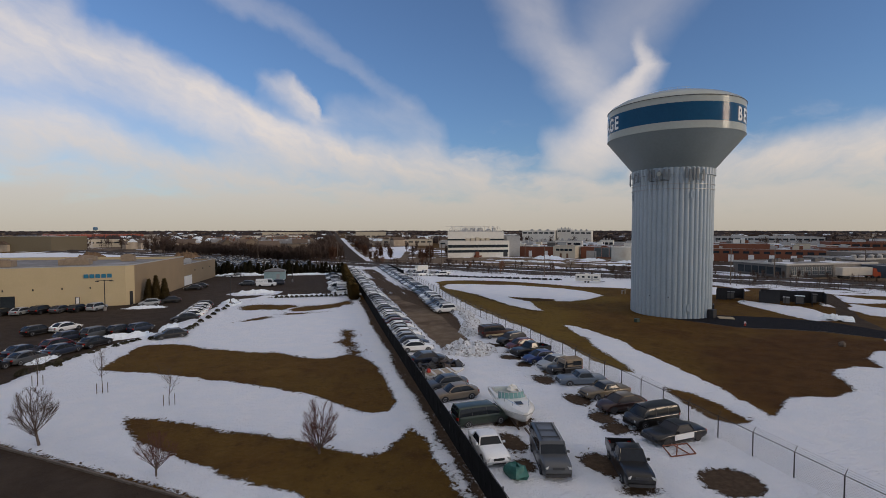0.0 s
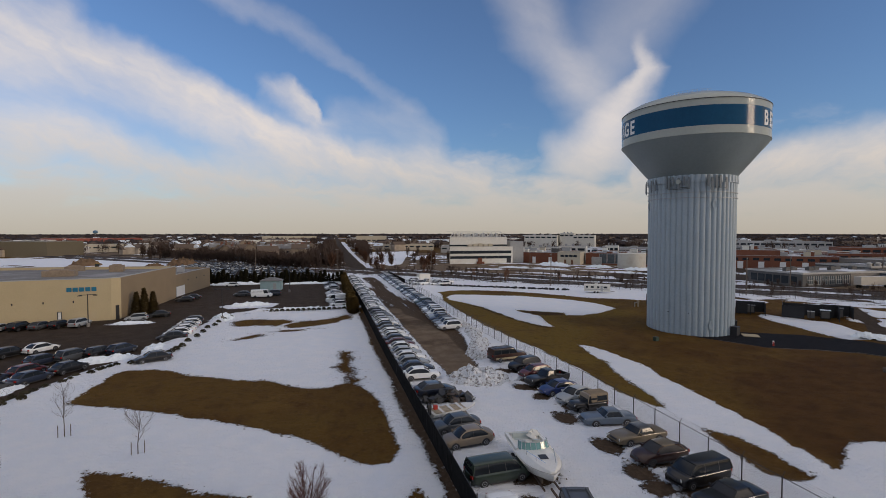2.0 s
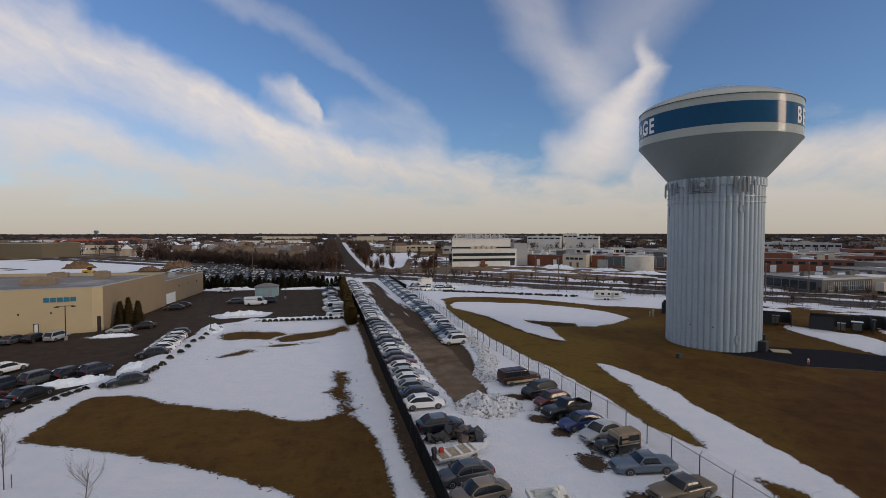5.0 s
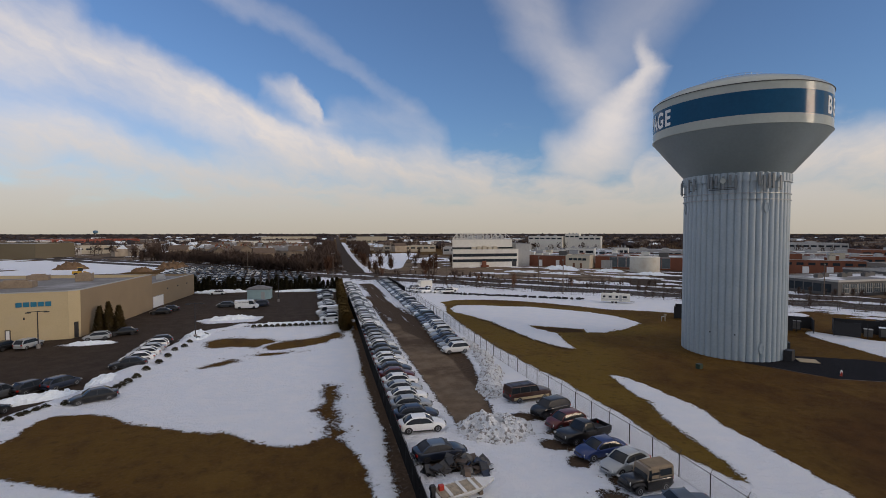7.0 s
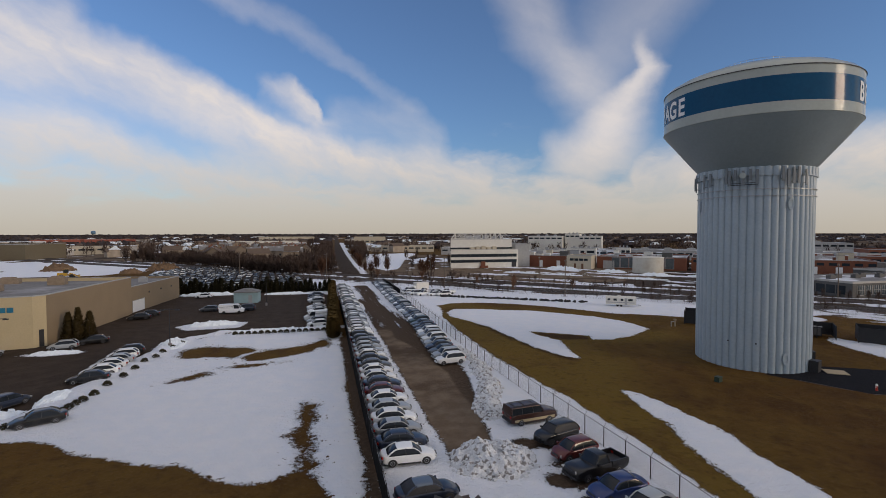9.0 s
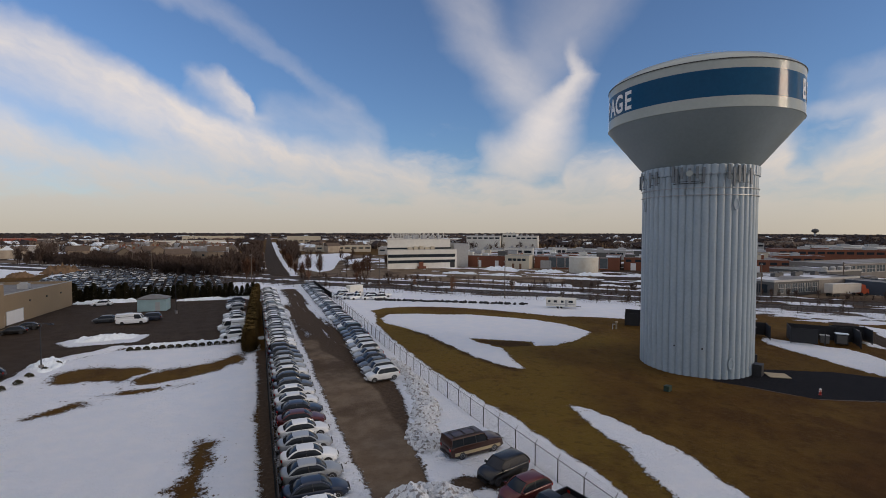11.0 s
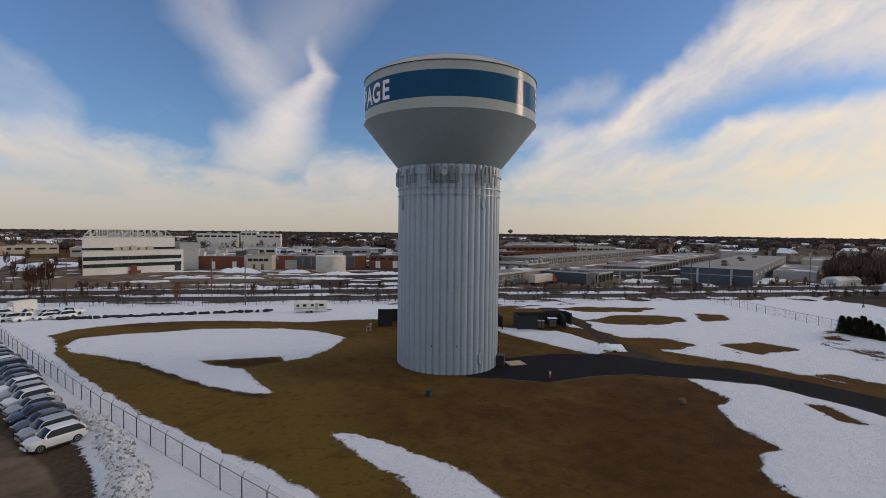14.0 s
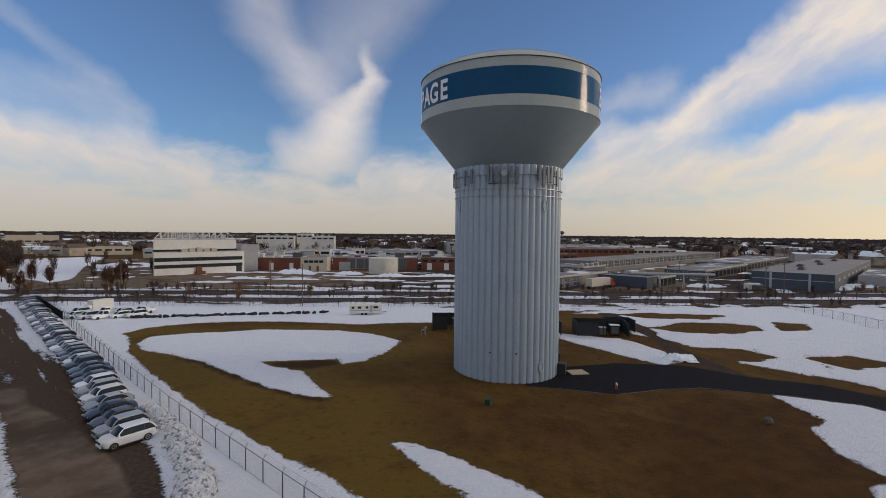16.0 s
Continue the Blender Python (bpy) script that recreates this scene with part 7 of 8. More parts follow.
RED_TWIG = surface("red_twigs", (0.13, 0.062, 0.050), 0.9, vary=0.2, scale=2.0, spec=0.1)
round_tree("leafless young tree with a round twiggy crown", -26.0, 21.4, 4.6, 1, 0.26, 1.75, 1.75, (-0.18, 0.08))
round_tree("leafless low tree with spreading red-brown twigs", -15.8, 14.0, 3.2, 2, 0.22, 1.45, 1.25, (0.0, 0.0), 12, RED_TWIG)
round_tree("leafless upright tree with reddish twigs", -5.3, 14.9, 4.3, 3, 0.12, 1.6, 1.95, (0.0, 0.0), 15, RED_TWIG)
for k, (x, y) in enumerate(((-26.4, 33.4), (-18.9, 28.1), (-34.1, 37.9))):
    bare_tree("sapling", "thin leafless sapling tied between stakes", x, y, 3.8, 10 + k, 0.5, (9, 6, 3), 0.045, group="staked saplings")
    for o in (-0.45, 0.45):
        st = part("stake", Shape().tube((x + o, y + 0.2 * o, 0), (x + o, y + 0.2 * o, 1.15), 0.035, n=6), WOOD_POLE, None, "short timber tree stake in snow")
        tagged(st, "", "stake", "tree stakes")


def conifer(name, label, x, y, h, rad, seed, material, m=None, group="", power=0.7):
    """A dense upright evergreen made of many small sprays on a hidden stem."""
    r_ = random.Random(seed)
    root = thing(name, label, "tree", group, pose(x, y, 0))
    part("trunk", Shape().tube((0, 0, -0.1), (0, 0, h * 0.9), 0.09, 0.02, n=6), BARK, root)
    s = Shape()
    n = int(1100 * h / 4)
    for k in range(n):
        z = h * (0.03 + 0.97 * r_.random() ** 1.15)
        t = z / h
        rr = rad * (1 - t) ** power * r_.uniform(0.55, 1.08) + 0.03
        a = r_.uniform(0, 6.283)
        c = Vector((rr * math.cos(a), rr * math.sin(a), z))
        out_ = Vector((math.cos(a), math.sin(a), r_.uniform(0.3, 1.3))).normalized()
        side = Vector((-math.sin(a), math.cos(a), r_.uniform(-0.3, 0.3)))
        q = r_.uniform(0.18, 0.40) * (0.6 + 0.25 * rad)
        s.add([c - side * q * 0.5, c + side * q * 0.5, c + out_ * q * 1.3 + side * q * 0.15, c + out_ * q * 1.2 - side * q * 0.2], [(0, 1, 2, 3)])
    part("foliage", s, material, root, kind="stuff")
    return root


for k, (x, y, h) in enumerate(((-43.4, 101.8, 5.0), (-41.9, 101.9, 5.8), (-40.3, 102.3, 5.0))):
    conifer("evergreen", "bronze-green cone-shaped evergreen beside the dealership corner", x, y, h, 1.15, 60 + k, BRONZED, group="evergreens at the corner")
first = [conifer("arborvitae", "slim dark arborvitae in a screening row", 0, 0, 3.4, 0.95, 70 + k, EVERGREEN, group="arborvitae row", power=0.55) for k in range(3)]
spots = [(129.9 - k * 0.68 * 0.9, 16.8 - k * 1.0) for k in range(6)] + [(126.3 - k * 0.55, 11.2 - k * 1.05) for k in range(11)]
spots += [(-44 + k * 1.5, 167.6 - 0.1 * k) for k in range(32)]
pr = random.Random(8)
for k, (x, y) in enumerate(spots):
    sc = pr.uniform(0.62, 1.15) * (1.3 if x < 10 else 1.0)
    if k < 3:
        first[k].matrix_basis = pose(x, y, 0, 0, 0, pr.uniform(0, 360))
    else:
        copy_thing(first[k % 3], pose(x, y, 0, 0, 0, pr.uniform(0, 360)) @ Matrix.Diagonal((sc, sc, sc, 1)))
# tall brown hedge that closes the lot beyond the screened fence
first = [conifer("hedge_shrub", "tall brown winter hedge shrub", 0, 0, 4.4, 1.1, 90 + k, HEDGE_BROWN, group="tall winter hedge", power=0.16) for k in range(3)]
for k in range(110):
    x, y = 1.9 + 0.010 * k + (0.8 if k % 2 else 0) + pr.uniform(-0.2, 0.2), 92.5 + k * 0.72
    sc = pr.uniform(0.76, 0.9)
    m = pose(x, y, 0, 0, 0, pr.uniform(0, 360)) @ Matrix.Diagonal((sc, sc, sc, 1))
    if k < 3:
        first[k].matrix_basis = m
    else:
        copy_thing(first[k % 3], m)


def shrub(x, y, r, seed, mat=SHRUB):
    r_ = random.Random(seed)
    s = Shape()
    for k in range(260):
        a, e = r_.uniform(0, 6.283), r_.uniform(0.05, 1.5)
        d = Vector((math.cos(a) * math.cos(e), math.sin(a) * math.cos(e), math.sin(e)))
        c = d * r * r_.uniform(0.6, 1.0)
        q = r * r_.uniform(0.12, 0.26)
        u = d.orthogonal().normalized()
        w_ = d.cross(u)
        s.add([c - u * q, c + w_ * q * 0.5, c + u * q, c + d * q - w_ * q * 0.3], [(0, 1, 2, 3)])
    ob = part("clipped_shrub", s, mat, None, "small dark clipped shrub in the snow")
    ob.location = (x, y, 0.1)
    return tagged(ob, "", "shrub", "shrubs along the lot")


first = [shrub(-38 + k * 1.2, 42.4 + k * 1.4, 0.52, k) for k in range(3)]
for k in range(30):
    t = k / 29
    pts = [(-37.8, 43.5), (-35.6, 48), (-33.4, 53.5), (-31.7, 57.3), (-26.7, 61.4), (-25.9, 66.6), (-25.0, 82), (-23.2, 94)]
    f = t * (len(pts) - 1)
    i = min(int(f), len(pts) - 2)
    p = Vector(pts[i]).lerp(Vector(pts[i + 1]), f - i)
    copy_thing(first[k % 3], pose(p.x + pr.uniform(-0.4, 0.4), p.y + pr.uniform(-0.3, 0.3), 0.1, 0, 0, pr.uniform(0, 360)))
for k in range(15):
    copy_thing(first[k % 3], pose(-15.5 + k * 1.15, 99.6 + pr.uniform(-0.2, 0.2), 0.1, 0, 0, pr.uniform(0, 360)))


# ---- things round the tower ----
hyd = thing("fire_hydrant", "red and white fire hydrant beside the asphalt drive", "hydrant", m=pose(67.3, 47.9, -0.55) @ Matrix.Scale(0.85, 4))
part("barrel", Shape().lathe([(0.20, 0), (0.20, 0.06), (0.13, 0.08), (0.13, 0.62), (0.17, 0.64), (0.17, 0.70)], 14), RED_PAINT, hyd, smooth=True)
part("bonnet", Shape().lathe([(0.16, 0.70), (0.15, 0.82), (0.06, 0.92), (0.05, 0.98)], 14), WHITE_PAINT, hyd, smooth=True)
for s in (-1, 1):
    part("outlet", Shape().tube((s * 0.12, 0, 0.5), (s * 0.24, 0, 0.5), 0.07, n=10), WHITE_PAINT, hyd)
gbx = thing("utility_box", "small dark green utility cabinet in the grass", "utility box", m=pose(51.0, 55.6, -0.52, 0, 0, 20) @ Matrix.Scale(0.8, 4))
part("cabinet", Shape().box(0, 0, 0, 1.1, 0.8, 0.75, 0, 0.97), GREEN_PAINT, gbx)
part("lid", Shape().box(0, 0, 0.75, 1.16, 0.86, 0.08), GREEN_PAINT, gbx)
st = part("boulder", Shape().blob(67.2, 31.4, 0.0, 0.5, 0.42, 0.5, 0.15, 4), surface("field_stone", (0.10, 0.075, 0.055), 0.85, vary=0.2, bump=0.03), None, "single brown boulder standing in the grass")
st["category"] = "boulder"
slab_ob = part("concrete_pad", Shape().box(70.4, 55.2, -0.58, 2.6, 2.3, 0.08, -35), surface("tan_concrete", (0.42, 0.34, 0.22), 0.85, vary=0.1, scale=2), None, "tan concrete pad set in the asphalt")
slab_ob["category"] = "pad"
valve = thing("valve_stack", "pale pipe stack with valves in the grass", "pipework", m=pose(70.4, 87.2, -0.2) @ Matrix.Scale(0.85, 4))
part("riser", Shape().tube((0, 0, 0), (0, 0, 1.5), 0.2, n=10).box(0, 0, 1.5, 0.55, 0.45, 0.35), surface("dull_tan_paint", (0.26, 0.22, 0.16), 0.7, vary=0.15), valve)
part("side_pipe", Shape().tube((-0.9, 0.2, 0), (-0.9, 0.2, 1.3), 0.12, n=8).tube((-0.9, 0.2, 1.2), (0, 0, 1.2), 0.1, n=8), STEEL, valve)

BLACK_FENCE = surface("black_slats", (0.016, 0.016, 0.018), 0.7, vary=0.2)


def compound(label, x, y, sx, sy, h, rot, units):
    root = thing("equipment_compound", label, "enclosure", m=pose(x, y, 0, 0, 0, rot))
    for px, py, lx, ly in ((-sx * 0.3, -sy / 2, sx * 0.4, 0.08), (0, sy / 2, sx, 0.08), (-sx / 2, 0, 0.08, sy - 0.1), (sx / 2, 0, 0.08, sy - 0.1)):
        part("slat_wall", Shape().box(px, py, 0.05, lx, ly, h), BLACK_FENCE, root)
    for px in (-sx / 2, 0, sx / 2):
        for py in (-sy / 2, sy / 2):
            part("post", Shape().box(px, py, -0.1, 0.14, 0.14, h + 0.25), BLACK_FENCE, root)
    for k, (ux, uy, a, b, c) in enumerate(units):
        cab = thing("equipment_cabinet", "grey telecom cabinet with snowy top", "cabinet", "telecom cabinets", pose(x, y, 0, 0, 0, rot) @ pose(ux, uy, 0.1))
        part("cabinet_body", Shape().box(0, 0, 0, a, b, c), [DARK_STEEL, DARK_PANEL, BLACK_FENCE][k % 3], cab)
        part("cabinet_roof", Shape().box(0, 0, c, a + 0.12, b + 0.12, 0.1), [ROOF_GREY, GREY_PANEL, SNOW][k % 3], cab)
        part("cabinet_door", Shape().box(0, -b / 2 - 0.02, 0.15, a * 0.8, 0.04, c * 0.8), DARK_PANEL, cab)
    return root


compound("black slatted equipment compound behind the tower", 78.5, 88.5, 7.0, 5.5, 2.5, -43, [(-1.8, 0, 1.4, 0.9, 1.5), (1.4, 0.4, 1.6, 1.0, 1.7)])
compound("black slatted telecom compound beside the drive", 95.5, 64.5, 9.5, 5.0, 2.5, -50, [(-3.0, 0.2, 1.6, 1.0, 1.4), (0.2, -0.9, 1.2, 0.9, 1.3), (2.6, -0.3, 1.7, 1.2, 1.7)])
compound("small black slatted enclosure with cabinets", 88.5, 72.5, 5.5, 4.0, 2.3, -45, [(0, 0, 1.8, 1.0, 1.6)])
compound("black gated enclosure beside the cart way", 101.5, 63.5, 5.0, 3.6, 2.3, -45, [(0.4, 0, 1.4, 1.2, 1.8)])

rv = thing("travel_trailer", "white travel trailer with small windows parked in snow", "trailer", m=pose(74.8, 112.3, 0.3, 0, 0, -33) @ Matrix.Scale(0.88, 4))
part("body", Shape().loft([[(x, y, z) for y, z in ((-1.2, 0.3), (-1.25, 2.3), (-1.0, 2.62), (1.0, 2.62), (1.25, 2.3), (1.2, 0.3))] for x in (-4.2, 3.7, 4.15)]), WHITE_PANEL, rv)
for x, wd in ((-3.3, 0.7), (-1.6, 0.9), (0.3, 0.7), (2.6, 1.2)):
    part("window", Shape().box(x, -1.25, 1.45, wd, 0.06, 0.6), PANE, rv)
part("door", Shape().box(1.4, -1.25, 0.45, 0.7, 0.07, 1.8), GREY_PANEL, rv)
part("roof_unit", Shape().box(-0.4, 0, 2.62, 1.1, 0.9, 0.32, 0, 0.85), WHITE_PANEL, rv)
for x in (-0.9, 0.1):
    for s in (-1, 1):
        part("wheel", SHAPES["sedan"]["tyre"].mesh("tyre", RUBBER, True), None, rv).location = (x, s * 1.05, 0.0)
part("stripe", Shape().box(-0.2, -1.24, 0.85, 7.8, 0.05, 0.22), GREY_PANEL, rv)
part("hitch", Shape().box(4.8, 0, 0.2, 1.4, 0.2, 0.14), DARK_STEEL, rv)

# white vans and a box truck beyond the fence
for k, (x, y, r) in enumerate(((25.8, 150.2, 200), (27.6, 147.4, 196), (30.0, 145.6, 196), (32.8, 144.4, 190), (35.6, 143.4, 190), (31.2, 150.6, 200), (34.2, 148.8, 200), (27.0, 154.6, 205), (37.4, 147.0, 195))):
    car("pickup" if k % 3 == 2 else "suv" if k % 3 else "hatchback", "white", x, y, r, "white work car standing in the snowy back yard", "work cars in the back yard")
lorry = thing("box_truck", "white box truck parked among the vans", "truck", m=pose(30.6, 156.5, 0, 0, 0, 200) @ Matrix.Scale(0.85, 4))
part("box", Shape().box(-1.0, 0, 0.9, 5.4, 2.4, 2.5), WHITE_PANEL, lorry)
part("cab", Shape().loft([[(x, y, z) for y, z in ((-1.0, 0.5), (-1.0, zt), (1.0, zt), (1.0, 0.5))] for x, zt in ((1.75, 2.3), (2.6, 2.2), (3.0, 1.5), (3.6, 1.35), (3.7, 0.9))]), WHITE_PAINT, lorry)
part("windscreen", Shape().add([(2.63, -0.9, 2.1), (2.63, 0.9, 2.1), (3.02, 0.9, 1.52), (3.02, -0.9, 1.52)], [(0, 1, 2, 3)]), CAR_GLASS, lorry)
for x in (-2.6, 2.8):
    for s in (-1, 1):
        part("wheel", SHAPES["sedan"]["tyre"].mesh("tyre", RUBBER, True), None, lorry).location = (x, s * 0.95, 0.34)
semi = thing("articulated_truck", "orange tractor with a long pale trailer at the workshop", "truck", m=pose(169.5, 101.8, 0, 0, 0, -6))
part("trailer_box", Shape().box(-1.5, 0, 1.1, 11.5, 2.5, 2.7), surface("trailer_skin", (0.55, 0.50, 0.42), 0.5, vary=0.06), semi)
part("tractor", Shape().loft([[(x, y, z) for y, z in ((-1.2, 0.6), (-1.2, zt), (1.2, zt), (1.2, 0.6))] for x, zt in ((4.6, 3.5), (5.9, 3.3), (6.3, 2.2), (7.4, 2.0), (7.6, 1.1))]), ORANGE_PAINT, semi)
part("windscreen", Shape().add([(5.95, -1.1, 3.1), (5.95, 1.1, 3.1), (6.3, 1.1, 2.25), (6.3, -1.1, 2.25)], [(0, 1, 2, 3)]), CAR_GLASS, semi)
for x in (-6.0, -4.8, 4.6, 6.8):
    for s in (-1, 1):
        part("wheel", Shape().tube((0, -0.14, 0), (0, 0.14, 0), 0.5, n=14), RUBBER, semi).location = (x, s * 1.1, 0.5)
row = Shape()
tr_ = random.Random(15)
for k in range(70):
    t = k / 69
    row.blob(35 + 34 * t + tr_.uniform(-0.6, 0.6), 141.6 - 21.5 * t + tr_.uniform(-0.5, 0.5), 0.3, tr_.uniform(0.3, 0.9), tr_.uniform(0.25, 0.5), tr_.uniform(0.18, 0.4), 0.3, k, 4, 7)
tagged(part("dumped_tyres", row, RUBBER, None, "line of dumped dark tyres and rubble in the snow", kind="stuff"), "", "tyres")

# ---- dealership car lot ----
lot_rng = random.Random(21)
for k, (x, y, r, color) in enumerate(((-27.3, 59.4, 205, "black"), (-33.5, 66.0, 60, "navy"), (-36.0, 64.8, 60, "black"), (-38.6, 63.2, 60, "grey"), (-41.5, 61.5, 60, "navy"), (-45.5, 69.5, 60, "white"), (-48.5, 67.5, 60, "black"), (-36.2, 56.5, 62, "black"), (-38.4, 52.6, 62, "navy"), (-40.6, 49.0, 62, "grey"), (-42.8, 45.4, 62, "black"), (-44, 41.5, 62, "black"), (-40.5, 56.0, 62, "maroon"), (-43.0, 53.0, 62, "navy"),
                                  (-28.9, 74.0, 192, "black"), (-28.8, 77.2, 192, "white"), (-28.9, 80.2, 192, "white"), (-29.0, 83.0, 192, "silver"), (-29.2, 86.0, 192, "white"), (-29.4, 89.0, 192, "black"),
                                  (-41.2, 95.2, 195, "silver"), (-38.2, 98.5, 200, "black"), (-49.5, 91.0, 75, "silver"), (-52.6, 90.5, 75, "black"), (-55.4, 90.0, 75, "grey"), (-58.4, 89.5, 75, "black"), (-61.4, 89.0, 75, "silver"), (-64.3, 88.4, 75, "black"), (-39.0, 122.5, 190, "black"), (-38.4, 126.5, 190, "black"), (-33.5, 157, 185, "white"),
                                  (-26.4, 130.2, 182, "grey"), (-22.8, 132.4, 182, "black"), (-18.0, 129.5, 182, "navy"), (-0.6, 104.6, 188, "white"), (-0.8, 108.4, 188, "silver"), (-0.9, 121.5, 188, "white"), (-1.0, 124.8, 188, "silver"), (-1.2, 128.0, 188, "white"), (-1.3, 138.2, 188, "silver"), (-1.4, 141.5, 188, "white"), (-1.5, 145, 188, "grey"), (-1.6, 151, 188, "navy"))):
    style = lot_rng.choice(["sedan", "sedan", "suv", "hatchback"])
    car(style, color, x, y, r, f"{color} {WORDS[style]} parked on the dealership lot", "cars on the dealership lot", z=0.0)
car("cargo_van", "white", -20.6, 126.3, 2, "white delivery van on the dealership lot")
car("cargo_van", "white", -0.8, 111.8, 188, "white delivery van beside the tall hedge")

# the storage lot beyond, packed with cars
far_rng = random.Random(31)
FAR = {}
for r_i in range(9):
    for c_i in range(19):
        if far_rng.random() < 0.12:
            continue
        x, y = -62 + c_i * 3.1 + far_rng.uniform(-0.2, 0.2) - r_i * 0.7, 174 + r_i * 6.2 + (1.2 if r_i % 2 else 0)
        key = far_rng.choice([("sedan", "white"), ("sedan", "silver"), ("sedan", "navy"), ("suv", "navy"), ("hatchback", "grey"), ("suv", "grey"), ("sedan", "steel blue"), ("suv", "steel blue")])
        src = FAR.get(key)
        if src is None:
            root = thing(key[0], f"{key[1]} {WORDS[key[0]]} in the packed storage lot", "car", "cars in the storage lot", pose(x, y, 0, 0, 0, 90 + far_rng.uniform(-3, 3)))
            sh = SHAPES[key[0]]
            part("body", sh["body"], paint(key[1]), root, smooth=True)
            part("glasshouse", sh["glasshouse"], CAR_GLASS, root)
            part("roof", sh["roof"], paint(key[1]), root, smooth=True)
            L_, W_ = KINDS[key[0]][:2]
            tm = sh["tyre"].mesh("tyre", RUBBER, True)
            for wx in (0.30, -0.29):
                for s in (-1, 1):
                    part("wheel", tm, None, root).location = (wx * L_, s * (W_ / 2 - 0.09), 0.34)
            FAR[key] = root
        else:
            copy_thing(src, pose(x, y, 0, 0, 0, 90 + far_rng.uniform(-3, 3)))
# the rows behind those run back to the edge of the woods
deep = {"white": Shape(), "silver": Shape(), "navy": Shape(), "steel blue": Shape()}
cabins = Shape()
for r_i in range(9, 17):
    y = 174 + r_i * 6.2 + (1.2 if r_i % 2 else 0)
    edge_x = -36 - (y - 252) * 0.69 if y > 252 else -10 - (y - 226)
    x = -70.0
    while x < edge_x - 3:
        if far_rng.random() > 0.10:
            body = deep[far_rng.choice(list(deep))]
            rings = []
            for u, w_, z0, z1 in ((-2.3, 0.70, 0.35, 0.75), (-2.1, 0.86, 0.22, 0.92), (-0.9, 0.9, 0.2, 0.95), (0.9, 0.9, 0.2, 0.92), (2.0, 0.84, 0.22, 0.76), (2.3, 0.66, 0.35, 0.6)):
                rings.append([(x - w_, y + u, z0), (x + w_, y + u, z0), (x + w_, y + u, z1), (x - w_, y + u, z1)])
            body.loft(rings)
            body.box(x, y - 0.35, 1.34, 1.2, 1.5, 0.08, 0, 0.92)
            cabins.loft([[(x - w_, y - 0.35 + u, z), (x + w_, y - 0.35 + u, z), (x + w_, y - 0.35 + v, z), (x - w_, y - 0.35 + v, z)] for w_, u, v, z in ((0.84, -1.7, 1.6, 0.9), (0.62, -0.85, 0.75, 1.36))])
        x += 3.0 + far_rng.uniform(-0.2, 0.2)
for color, body in deep.items():
    tagged(part("stored_cars", body, paint(color), None, f"rows of {color} cars packed deep in the storage lot", kind="stuff"), "", "cars")
tagged(part("stored_car_windows", cabins, CAR_GLASS, None, "dark windows of the packed stored cars", kind="stuff"), "", "cars")


def lot_lamp(x, y, h, rot=0.0):
    root = thing("lot_lamp", "dark twin-headed parking lot lamp post", "lamp post", "parking lot lamps", pose(x, y, 0, 0, 0, rot))
    part("base", Shape().lathe([(0.3, 0), (0.3, 0.7), (0.1, 0.75)], 12), CONCRETE, root)
    part("pole", Shape().tube((0, 0, 0.7), (0, 0, h), 0.09, 0.07, n=8), DARK_STEEL, root)
    part("arm", Shape().box(0, 0, h - 0.15, 2.6, 0.09, 0.1), DARK_STEEL, root)
    for s in (-1, 1):
        part("lamp_head", Shape().box(s * 1.2, 0, h - 0.3, 0.7, 0.4, 0.16, 0, 0.9), DARK_STEEL, root)
    return root


lot_lamp(-47.8, 90.3, 6.2, 15)
lot_lamp(-24.4, 92.0, 6.5)
lot_lamp(-70, 80, 7.0, 15)
lot_lamp(-14, 137, 7.0)
lot_lamp(-34, 176, 9)
chain_fence(fence_line(rail_xy(-120, -10.5), rail_xy(92, -10.5), 3.2), 2.1, "grey chain-link fence along the railway", False, 0.42)
for k, (x, y, rx, ry, h) in enumerate(((-128, 284, 7.5, 5, 4.2), (-87, 258, 4.8, 3.5, 2.6), (-78.5, 276, 8, 5, 4.2))):
    tagged(heap("earth_mound", "heap of brown earth on the snowy lot", x, y, rx, ry, h, 90 + k, surface("bare_earth", (0.16, 0.10, 0.055), 0.95, vary=0.25, scale=0.3), 20), "", "earth mound", "earth mounds")
# yellow wheel loader between the earth mounds
loader = thing("wheel_loader", "yellow wheel loader standing on the snowy lot", "loader", m=pose(-104.5, 239.2, 0, 0, 0, 12))
YELLOW = surface("yellow_paint", (0.55, 0.33, 0.03), 0.5, vary=0.12, scale=1.0)
part("chassis", Shape().box(-1.6, 0, 0.9, 3.4, 1.9, 1.3, 0, 0.92), YELLOW, loader)
part("front_frame", Shape().box(1.5, 0, 0.8, 2.2, 1.1, 0.8), YELLOW, loader)
cab_ = part("cab", Shape().box(-0.4, 0, 2.2, 1.6, 1.6, 1.5, 0, 0.88), PANE, loader)
part("cab_roof", Shape().box(-0.4, 0, 3.7, 1.7, 1.7, 0.14), YELLOW, cab_)
for s in (-1, 1):
    part("lift_arm", Shape().tube((0.8, s * 0.6, 2.0), (3.9, s * 0.6, 0.7), 0.16, n=6), YELLOW, loader)
    for x in (-1.8, 1.7):
        part("wheel", Shape().tube((0, -0.28, 0), (0, 0.28, 0), 0.8, n=16), RUBBER, loader).location = (x, s * 1.15, 0.8)
